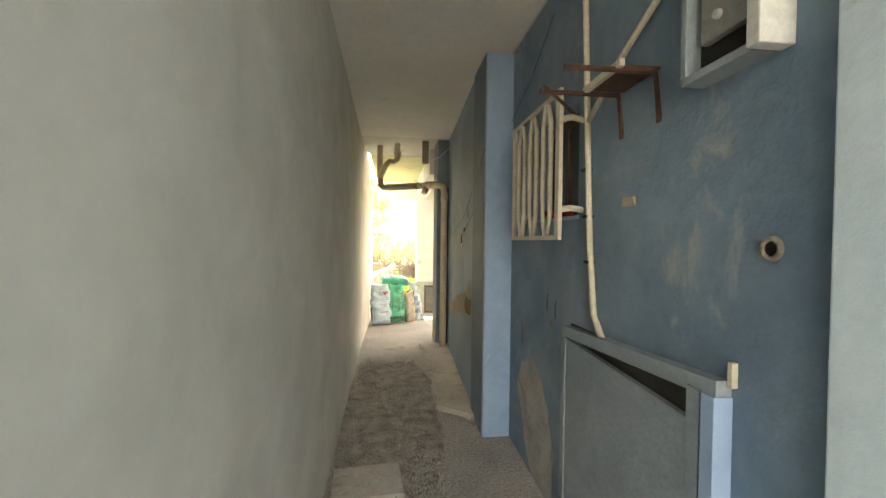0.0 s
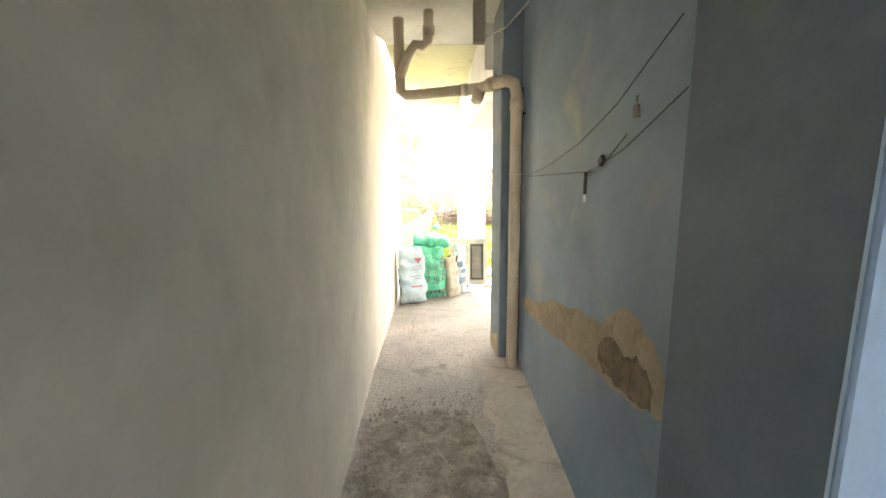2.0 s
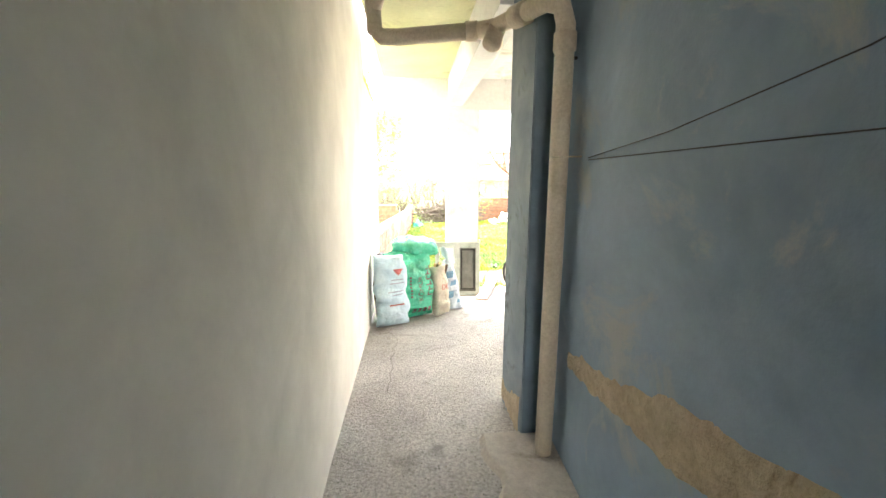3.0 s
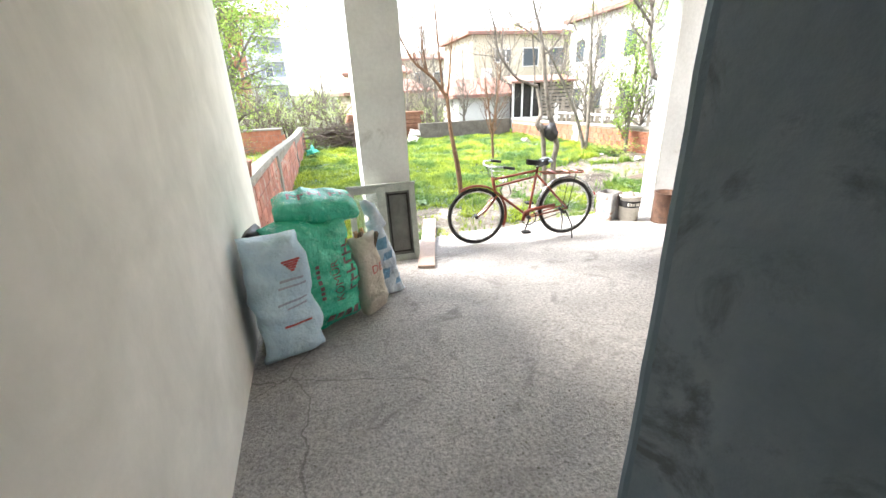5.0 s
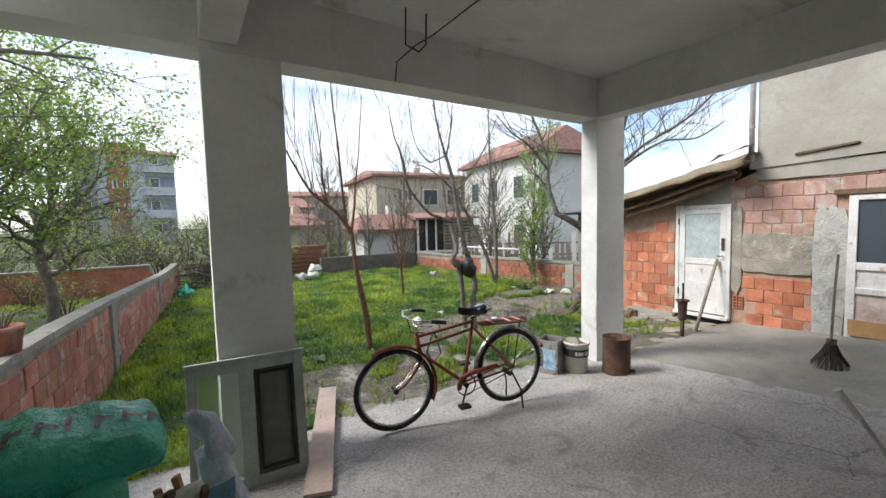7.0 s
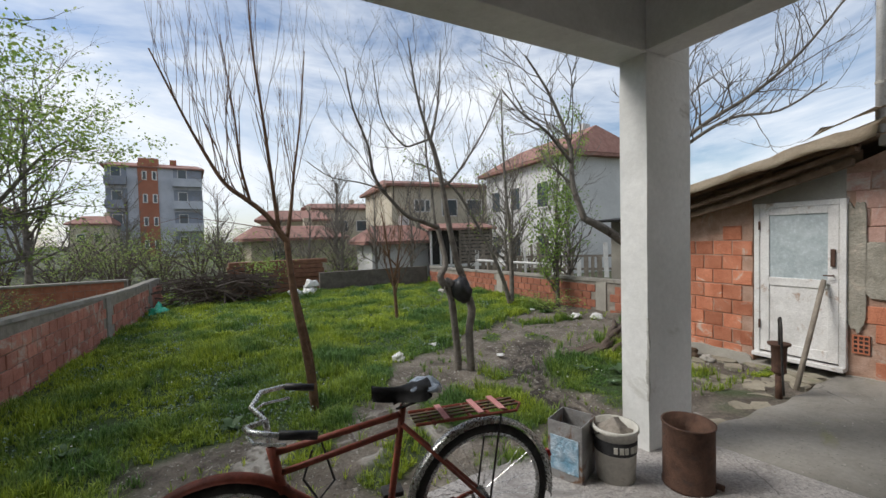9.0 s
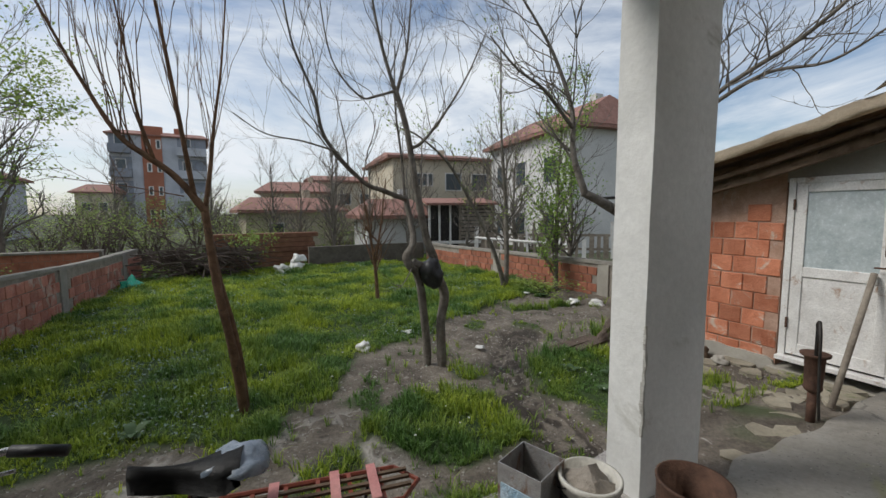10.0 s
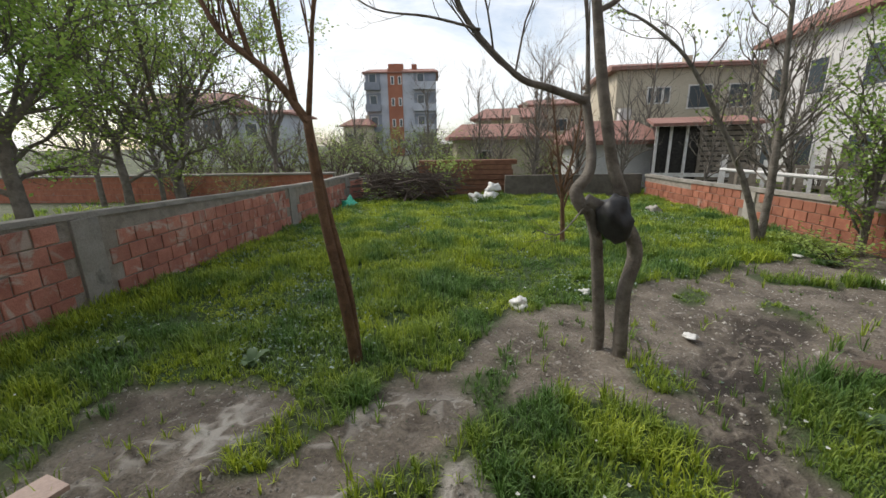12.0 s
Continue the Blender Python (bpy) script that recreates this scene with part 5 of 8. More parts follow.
shrub = yb.finish("bush", "pale green shrub at the end of the plot", TWIG, SPRING, "bush")
shrub.matrix_basis = pose(3.1, 23.4, -0.55)
copy_thing(shrub, pose(8.75, 15.9, -0.62) @ Matrix.Diagonal((0.9, 0.9, 0.35, 1)))

# brushwood heap
hv = Wood(83)
for _ in range(230):
    p = Vector((hv.rng.uniform(0.0, 2.4), hv.rng.uniform(-0.5, 0.5), hv.rng.uniform(0.02, 0.75)))
    d = Vector((hv.rng.gauss(0, 1), hv.rng.gauss(0, 0.5), hv.rng.gauss(0, 0.22))).normalized()
    l = hv.rng.uniform(0.4, 1.1)
    hv.tube([p - d * l, p + Vector((0, 0, 0.05)), p + d * l], hv.rng.uniform(0.012, 0.03), 0.008, 4)
me = bpy.data.meshes.new("brushwood")
me.from_pydata(hv.v, [], hv.f)
me.materials.append(TWIG)
heap = tagged(new("brushwood_heap", me), "heap of cut brushwood against the wall", "brushwood", kind="stuff")
heap.matrix_basis = pose(0.5, 22.9, -0.52)

# ---- grass ----
GRASS = leafy("grass", (0.085, 0.15, 0.022), (0.32, 0.42, 0.08), 0.38)
gn, gl = GRASS.node_tree.nodes, GRASS.node_tree.links
gcol = gn["Principled BSDF"].inputs["Base Color"].links[0].from_socket
gpos = gn.new("ShaderNodeNewGeometry")
gnoise = gn.new("ShaderNodeTexNoise")
gnoise.inputs["Scale"].default_value, gnoise.inputs["Detail"].default_value = 1.3, 5
gl.new(gpos.outputs["Position"], gnoise.inputs["Vector"])
gramp = gn.new("ShaderNodeValToRGB")
gramp.color_ramp.elements[0].position, gramp.color_ramp.elements[1].position = 0.38, 0.62
gramp.color_ramp.elements[0].color, gramp.color_ramp.elements[1].color = (0.55, 0.74, 0.95, 1), (1.65, 1.45, 0.8, 1)
gl.new(gnoise.outputs["Fac"], gramp.inputs[0])
gmix = gn.new("ShaderNodeMix")
gmix.data_type, gmix.blend_type = "RGBA", "MULTIPLY"
gmix.inputs[0].default_value = 1.0
gl.new(gcol, gmix.inputs[6]), gl.new(gramp.outputs[0], gmix.inputs[7])
for node in gn:
    if node.type == "BSDF_PRINCIPLED":
        gl.new(gmix.outputs[2], node.inputs["Base Color"])
    elif node.type == "BSDF_TRANSLUCENT":
        gl.new(gmix.outputs[2], node.inputs["Color"])


def tufts(name, label, count, per, x0, x1, y0, y1, seed, tall, keep, material):
    """Grass in tufts: blades arch outward from a shared root."""
    r = np.random.RandomState(seed)
    v, f = [], []
    xs, ys = r.uniform(x0, x1, count), r.uniform(0, 1, count)
    for i in range(count):
        cx, cy = float(xs[i]), float(y0 + (y1 - y0) * ys[i] ** 1.7)
        if r.rand() > keep(cx, cy):
            continue
        n = noise.noise(Vector((cx * 0.8, cy * 0.8, 20))) + 0.7 * noise.noise(Vector((cx * 2.5, cy * 2.5, 25)))
        top = tall * max(0.3, 0.85 + 0.95 * n) * (0.6 + 0.4 * smooth(11.8, 13.2, cy))
        z = ground_top(cx, cy) - 0.012
        wide, turn = 1 + 0.13 * (cy - 11), r.uniform(0, 6.283)
        rnd = r.rand(per, 5)
        for k in range(per):
            q = rnd[k]
            b = turn + 6.283 * (k + q[0]) / per
            h = top * (0.45 + 0.75 * q[1])
            lean = h * (0.15 + 0.85 * q[2] ** 1.5)
            c, s = math.cos(b), math.sin(b)
            x, y = cx + 0.016 * wide * q[3] * c, cy + 0.016 * wide * q[3] * s
            w = (0.0022 + 0.003 * q[4]) * wide
            px, py = -s * w, c * w
            m = len(v)
            v += [(x - px, y - py, z), (x + px, y + py, z), (x + lean * 0.36 * c + px * 0.8, y + lean * 0.36 * s + py * 0.8, z + h * 0.62), (x + lean * 0.36 * c - px * 0.8, y + lean * 0.36 * s - py * 0.8, z + h * 0.62), (x + lean * c, y + lean * s, z + h * (1 - 0.25 * q[2]))]
            f += [(m, m + 1, m + 2, m + 3), (m + 3, m + 2, m + 4)]
    me = bpy.data.meshes.new(name)
    me.from_pydata(v, [], f)
    me.materials.append(material)
    return tagged(new(name, me), label, "grass", kind="stuff")


def lawn(x, y):
    if x < west_x(y) + 0.02:
        return 0
    s = soil_share(x, y)
    return max((1 - s) ** 1.5 * (0.45 + 0.55 * smooth(-0.3, 0.2, noise.noise(Vector((x * 3.3, y * 3.3, 50))))), 0.035 if y < 14 else 0.02)


tufts("grass", "lush spring grass with weeds", 62000, 7, -0.7, 9.5, 10.95, 23.7, 3, 0.15, lawn, GRASS)
tufts("grass", "grass on the neighbouring plot", 5000, 6, -9, -0.8, 11, 30, 4, 0.16, lambda x, y: 1 if x < west_x(y) - 0.25 else 0, GRASS)
tufts("grass", "grass beyond the far wall", 2600, 6, -0.5, 16, 24.2, 34, 6, 0.18, lambda x, y: 1, GRASS)

# small-leaved ground cover between the tufts, with silvery drifts
COVER = leafy("ground_cover", (0.035, 0.085, 0.022), (0.13, 0.22, 0.06), 0.25)
SILVER = leafy("silvery_weed", (0.13, 0.20, 0.15), (0.30, 0.38, 0.31), 0.2)


def cover(name, label, count, seed, keep, high, size, material):
    r = np.random.RandomState(seed)
    a = r.rand(count, 9)
    v, f = [], []
    for q in a:
        x, y = -0.6 + 9.8 * float(q[0]), 11.0 + 12.5 * float(q[1]) ** 1.7
        if q[2] > keep(x, y):
            continue
        z = ground_top(x, y) + high * q[3] ** 1.6
        l = size * (0.5 + q[4]) * (1 + 0.09 * (y - 11))
        c, s = math.cos(6.283 * q[5]), math.sin(6.283 * q[5])
        w, up, side = 0.36 * l, l * (q[6] - 0.2), 0.3 * l * (q[7] - 0.5)
        k = len(v)
        v += [(x, y, z), (x + 0.5 * l * c - w * s, y + 0.5 * l * s + w * c, z + 0.6 * up + side), (x + l * c, y + l * s, z + up * 0.8), (x + 0.5 * l * c + w * s, y + 0.5 * l * s - w * c, z + 0.6 * up - side)]
        f.append((k, k + 1, k + 2, k + 3))
    me = bpy.data.meshes.new(name)
    me.from_pydata(v, [], f)
    me.materials.append(material)
    return tagged(new(name, me), label, "ground cover", kind="stuff")


cover("ground_cover", "low leafy weeds between the grass tufts", 90000, 13, lambda x, y: lawn(x, y) * (0.45 + 0.55 * smooth(12.6, 13.4, y)), 0.06, 0.015, COVER)
cover("ground_cover", "silvery green weeds in drifts over the lawn", 60000, 14, lambda x, y: lawn(x, y) * smooth(0.1, 0.35, noise.noise(Vector((x * 0.7, y * 0.9, 44))) + 0.3 * noise.noise(Vector((x * 3, y * 3, 47))) + 0.12 * (x < 3)) * smooth(12.4, 13.2, y), 0.12, 0.02, SILVER)
FLOWER = leafy("small_flowers", (0.45, 0.47, 0.42), (0.75, 0.75, 0.68), 0.1)
r = random.Random(9)
v, f = [], []
for _ in range(550):
    x, y = r.uniform(0.2, 9), 11.3 + 12 * r.random() ** 1.3
    if soil_share(x, y) > 0.3 or noise.noise(Vector((x * 0.6, y * 0.6, 40))) < -0.05:
        continue
    z, q, k = ground_top(x, y) + r.uniform(0.07, 0.17), r.uniform(0.006, 0.014), len(v)
    v += [(x - q, y, z), (x, y - q, z + 0.004), (x + q, y, z), (x, y + q, z + 0.006)]
    f.append((k, k + 1, k + 2, k + 3))
me = bpy.data.meshes.new("flowers")
me.from_pydata(v, [], f)
me.materials.append(FLOWER)
tagged(new("flowers", me), "tiny white flowers in the grass", "flowers", kind="stuff")

# chips, stones and dead leaves on soil and concrete
v, f = [], []
STONE = surface("stone_chips", (0.22, 0.20, 0.17), (0.50, 0.475, 0.43), 30, 0.9, 0.3, 90)
for i in range(20000):
    if i < 15600:
        x, y = r.uniform(0, 9), r.uniform(11.0, 16.5)
        if soil_share(x, y) < 0.5:
            continue
        z = ground_top(x, y)
    else:
        x, y = r.uniform(-0.4, 7.5), r.uniform(1.0, 10.3)
        if x > 0.7 and y < 6.8 or x < left_wall_x(y) + 0.03:
            continue
        z = ground_z(x, y) + 0.002
    q, k, a = r.uniform(0.004, 0.014) * ((0.8 + 0.9 * (r.random() < 0.06)) if i < 15600 else 0.7), len(v), r.uniform(0, 6.28)
    for j in range(4):
        v.append((x + q * r.uniform(0.6, 1.5) * math.cos(a + 1.57 * j), y + q * r.uniform(0.6, 1.5) * math.sin(a + 1.57 * j), z - 0.003))
    v.append((x, y, z + q * r.uniform(0.4, 0.9)))
    f += [(k, k + 1, k + 4), (k + 1, k + 2, k + 4), (k + 2, k + 3, k + 4), (k + 3, k, k + 4)]
me = bpy.data.meshes.new("stone_chips")
me.from_pydata(v, [], f)
me.materials.append(STONE)
tagged(new("stone_chips", me), "scattered stone chips and dead leaves", "gravel", kind="stuff")

# broad-leaved weeds
WEED = leafy("weed_leaves", (0.06, 0.115, 0.04), (0.13, 0.20, 0.08), 0.2)


def weed(x, y, size, seed):
    ob = thing("weed", "low broad-leaved weed in the grass", "weed", pose(x, y, ground_top(x, y), 0, 0, seed * 47), "weeds")
    q = random.Random(seed)
    for k in range(9):
        a, l, up = k * 0.7 + q.uniform(-0.2, 0.2), size * q.uniform(0.7, 1.2), q.uniform(0.25, 0.7)
        bm = bmesh.new()
        c, s_ = math.cos(a), math.sin(a)
        rings = []
        for i in range(6):
            u = i / 5
            w = l * 0.28 * math.sin(math.pi * min(0.97, 0.12 + 0.85 * u)) + 0.002
            d, z = l * u, l * up * math.sin(u * 2.0) * 0.9 + 0.01
            rings.append([bm.verts.new((c * d - s_ * w, s_ * d + c * w, z + 0.2 * w)), bm.verts.new((c * d, s_ * d, z)), bm.verts.new((c * d + s_ * w, s_ * d - c * w, z + 0.2 * w))])
        for p, r2 in zip(rings, rings[1:]):
            for j in range(2):
                bm.faces.new((p[j], p[j + 1], r2[j + 1], r2[j]))
        part("leaf", bm, WEED, ob, soft=True)
    return ob


for i, (x, y, size) in enumerate(((6.3, 12.0, 0.22), (6.0, 12.35, 0.16), (1.15, 11.5, 0.25), (1.9, 13.0, 0.2), (0.6, 13.2, 0.2), (8.5, 15.7, 0.22), (8.9, 16.2, 0.2), (3.3, 13.7, 0.14), (5.9, 11.8, 0.14), (6.6, 11.7, 0.15))):
    weed(x, y, size * 0.65, i + 1)

# ---- bicycle ----
FRAME_RED = surface("rusty_red_paint", (0.16, 0.035, 0.02), (0.28, 0.07, 0.04), 14, 0.55, 0.2, 70, (0.07, 0.04, 0.03), 11, 0.58)
RUBBER = surface("worn_rubber", (0.018, 0.017, 0.016), (0.05, 0.048, 0.045), 20, 0.85, 0.3, 90)
CHROME = surface("dull_chrome", (0.42, 0.42, 0.41), (0.62, 0.62, 0.60), 20, 0.28, 0.1, 80, (0.22, 0.15, 0.10), 12, 0.66, metal=0.9)
BLACK = surface("black_plastic", (0.015, 0.015, 0.016), (0.035, 0.035, 0.037), 15, 0.5, 0.15, 80)
bike = thing("bicycle", "old rusty red roadster bicycle on its rear stand", "bicycle", pose(1.86, 10.385, ground_z(0, 10.35) + 0.012, 0, 0, -9))
R, BASE = 0.355, 1.15


def wheel(parent, x, z):
    w = part("wheel", tube([(x - 0.001, -0.05, z), (x, 0.05, z)], 0.022, 12), DARK_METAL, parent, "spoked wheel with steel hub")
    part("tyre", tube(ring_points(R - 0.022, 48, c=(x, 0, z)), 0.022, 10, closed=True), RUBBER, w, soft=True)
    part("rim", tube(ring_points(R - 0.048, 48, c=(x, 0, z)), 0.012, 6, closed=True), CHROME, w, soft=True)
    sb = bmesh.new()
    for k in range(32):
        a = 2 * math.pi * k / 32
        s = 0.035 if k % 2 else -0.035
        b = a + (0.35 if k % 4 < 2 else -0.35)
        tube([(x + 0.02 * math.cos(b), s, z + 0.02 * math.sin(b)), (x + (R - 0.055) * math.cos(a), 0, z + (R - 0.055) * math.sin(a))], 0.0013, 3, sb, caps=False)
    part("spokes", sb, CHROME, w)


def guard(parent, x, z, a0, a1, material):
    bm = bmesh.new()
    rings = []
    for k in range(25):
        a = radians(a0 + (a1 - a0) * k / 24)
        ring = []
        for j in range(7):
            b = radians(-90 + 30 * j)
            rr = R + 0.012 + 0.022 * math.cos(b)
            ring.append(bm.verts.new((x + rr * math.cos(a), 0.033 * math.sin(b), z + rr * math.sin(a))))
        rings.append(ring)
    for p, q in zip(rings, rings[1:]):
        for j in range(6):
            bm.faces.new((p[j], p[j + 1], q[j + 1], q[j]))
    bmesh.ops.solidify(bm, geom=bm.faces[:], thickness=0.002)
    return part("mudguard", bm, material, parent, soft=True)


wheel(bike, 0, R)
wheel(bike, BASE, R + 0.03)
guard(bike, 0, R, -25, 120, FRAME_RED)
guard(bike, BASE, R + 0.03, -12, 185, CHROME)
fr = part("frame", tube([(0.24, 0, 0.62), (0.20, 0, 0.82)], 0.020, 10), FRAME_RED, bike, soft=True)
for name, pts, r in (
    ("top_tube", [(0.21, 0, 0.79), (0.74, 0, 0.86)], 0.015), ("second_tube", [(0.225, 0, 0.70), (0.73, 0, 0.79)], 0.014), ("down_tube", [(0.24, 0, 0.64), (0.66, 0, 0.30)], 0.016),
    ("seat_tube", [(0.66, 0, 0.28), (0.76, 0, 0.90)], 0.016), ("seat_stay", [(0.745, 0.02, 0.82), (BASE, 0.06, R + 0.03)], 0.009), ("seat_stay", [(0.745, -0.02, 0.82), (BASE, -0.06, R + 0.03)], 0.009),
    ("chain_stay", [(0.66, 0.03, 0.29), (BASE, 0.06, R + 0.03)], 0.010), ("chain_stay", [(0.66, -0.03, 0.29), (BASE, -0.06, R + 0.03)], 0.010)):
    part(name, tube(pts, r, 8), FRAME_RED, fr, soft=True)
for s in (0.045, -0.045):
    part("fork_blade", tube([(0.25, s * 0.7, 0.60), (0.17, s, 0.50), (0.08, s, 0.40), (0.0, s, R)], [0.013, 0.013, 0.010, 0.008], 8), FRAME_RED, bike, soft=True)
part("stem", tube([(0.20, 0, 0.80), (0.185, 0, 0.93)], 0.012, 8), CHROME, bike, soft=True)
part("handlebar", tube([(0.36, -0.25, 0.955), (0.24, -0.25, 0.975), (0.15, -0.20, 0.98), (0.12, -0.10, 0.955), (0.185, 0, 0.93), (0.12, 0.10, 0.955), (0.15, 0.20, 0.98), (0.24, 0.25, 0.975), (0.36, 0.25, 0.955)], 0.011, 8), CHROME, bike, soft=True)
for s in (0.25, -0.25):
    part("grip", tube([(0.25, s, 0.974), (0.38, s, 0.951)], 0.017, 10), BLACK, bike, soft=True)
part("brake_lever", tube([(0.13, 0.12, 0.93), (0.16, 0.19, 0.93), (0.27, 0.23, 0.925)], 0.006, 6), CHROME, bike)
part("brake_lever", tube([(0.13, -0.12, 0.93), (0.16, -0.19, 0.93), (0.27, -0.23, 0.925)], 0.006, 6), CHROME, bike)
part("brake_cable", tube([(0.16, 0.1, 0.93), (0.2, 0.13, 0.80), (0.40, 0.05, 0.78), (0.45, 0.04, 0.6), (0.38, 0.05, 0.52), (0.32, 0.06, 0.62), (0.36, 0.04, 0.75)], 0.006, 6), BLACK, bike)
sd = bmesh.new()
rows = []
for k in range(9):
    u = k / 8
    w = 0.018 + 0.07 * smooth(0.35, 0.95, u) - 0.02 * smooth(0.9, 1, u)
    rows.append([sd.verts.new((0.62 + 0.26 * u, w * math.sin(radians(a)), 0.955 + 0.02 * (2 * u - 1) ** 2 + 0.035 * math.cos(radians(a)) - 0.02 * (abs(a) > 80))) for a in (-110, -70, -35, 0, 35, 70, 110)])
for a, b in zip(rows, rows[1:]):
    for k in range(6):
        sd.faces.new((a[k], a[k + 1], b[k + 1], b[k]))
bmesh.ops.solidify(sd, geom=sd.faces[:], thickness=0.012)
part("saddle", sd, BLACK, bike, "black saddle with a plastic cover", soft=True)
cv = bmesh.new()
bmesh.ops.create_icosphere(cv, subdivisions=3, radius=0.078, matrix=pose(0.865, 0, 0.97) @ Matrix.Diagonal((1.0, 1.0, 0.42, 1)))
for q in cv.verts:
    q.co += 0.022 * Vector((noise.noise(q.co * 22), noise.noise(q.co * 22 + Vector((3, 0, 0))), noise.noise(q.co * 22 + Vector((0, 7, 0)))))
part("saddle_cover", cv, surface("cloudy_plastic", (0.16, 0.205, 0.27), (0.30, 0.35, 0.42), 9, 0.3, 0.2, 30, spec=0.6), bike, "crumpled pale blue plastic cover", soft=True)
for s in (0.03, -0.03):
    part("saddle_spring", tube([(0.72, s, 0.90), (0.80, s * 1.4, 0.92), (0.84, s * 1.6, 0.95)], 0.006, 6), DARK_METAL, bike)
part("seat_post", tube([(0.755, 0, 0.86), (0.765, 0, 0.94)], 0.011, 8), CHROME, bike)
rk = part("luggage_rack", tube([(0.80, 0.07, 0.83), (1.30, 0.075, 0.815), (1.36, 0, 0.81), (1.30, -0.075, 0.815), (0.80, -0.07, 0.83)], 0.008, 6), FRAME_RED, bike, "red luggage rack")
for x in (0.88, 0.97, 1.06, 1.15, 1.24):
    part("crossbar", box(x, x + 0.012, -0.072, 0.072, 0.815, 0.828), FRAME_RED, rk)
for y in (-0.035, 0.0, 0.035):
    part("slat", box(0.8, 1.33, y - 0.006, y + 0.006, 0.826, 0.834), WOOD, rk)
for x in (0.93, 1.10, 1.21):
    part("strap", box(x, x + 0.028, -0.079, 0.079, 0.834, 0.84), surface("pink_strap", (0.50, 0.20, 0.20), (0.62, 0.30, 0.28), 8) if x < 1 else bpy.data.materials["pink_strap"], rk)
for s in (0.07, -0.07):
    part("rack_stay", tube([(1.22, s, 0.81), (BASE, s, R + 0.03)], 0.005, 6), DARK_METAL, bike)
ck = part("chainset", tube([(0.66, -0.05, 0.29), (0.66, 0.05, 0.29)], 0.025, 10), DARK_METAL, bike)
part("chainring", tube(ring_points(0.09, 28, c=(0.66, -0.045, 0.29)), 0.006, 5, closed=True), DARK_METAL, ck)
part("chain_guard", tube([(0.58, -0.055, 0.27), (0.60, -0.055, 0.37), (0.70, -0.055, 0.40), (0.98, -0.055, 0.43)], 0.022, 8), FRAME_RED, bike, soft=True)
part("chain", tube([(0.66, -0.045, 0.205), (BASE, -0.045, 0.35)], 0.005, 5), DARK_METAL, ck)
for s, dx, dz in ((-1, -0.06, -0.15), (1, 0.06, 0.15)):
    part("crank", tube([(0.66, s * 0.06, 0.29), (0.66 + dx, s * 0.075, 0.29 + dz)], 0.009, 6), DARK_METAL, ck)
    part("pedal", box(0.61 + dx, 0.71 + dx, s * 0.08 if s > 0 else -0.16, 0.16 if s > 0 else -0.08, 0.275 + dz, 0.30 + dz, 0.005), RUBBER, ck)
part("stand", tube([(1.12, -0.07, R), (1.19, -0.13, 0.18), (1.20, -0.15, 0.0)], 0.009, 6), DARK_METAL, bike)
part("stand", tube([(1.12, 0.07, R), (1.19, 0.13, 0.18), (1.20, 0.15, 0.0)], 0.009, 6), DARK_METAL, bike)
part("dynamo", tube([(1.02, -0.09, 0.40), (1.10, -0.09, 0.33)], 0.018, 8), DARK_METAL, bike)
part("tail_lamp", lathe([(0, 0), (0.02, 0.003), (0.022, 0.02), (0, 0.024)], 12, m=pose(BASE + 0.36, 0, 0.52, 0, 70, 0)), surface("red_lens", (0.35, 0.02, 0.02), (0.42, 0.03, 0.02), 5, 0.2), bike, "red lamp")


# ---- sacks ----
WHITE_PL = surface("white_plastic", (0.62, 0.61, 0.58), (0.74, 0.73, 0.70), 6, 0.4, 0.05, 40)
def plastic(name, dark, light, scale=5.0, rough=0.35):
    return surface(name, dark, light, scale * 2.2, rough, 0.6, 16, spec=0.6, deep=0.035, speck=0.5)


SACK_BLUE = plastic("pale_blue_sack", (0.44, 0.62, 0.74), (0.62, 0.77, 0.86), 3, 0.42)
SACK_GREEN = plastic("green_sack", (0.025, 0.39, 0.24), (0.08, 0.56, 0.37), 2.5, 0.26)
SACK_CREAM = plastic("cream_sack", (0.48, 0.43, 0.35), (0.62, 0.56, 0.47), 5, 0.6)
BAG_CLEAR = plastic("milky_bag", (0.46, 0.55, 0.66), (0.70, 0.76, 0.82), 6, 0.25)
RED_INK = plastic("red_print", (0.42, 0.05, 0.05), (0.52, 0.08, 0.07))
DARK_INK = plastic("dark_print", (0.05, 0.02, 0.03), (0.12, 0.05, 0.05))


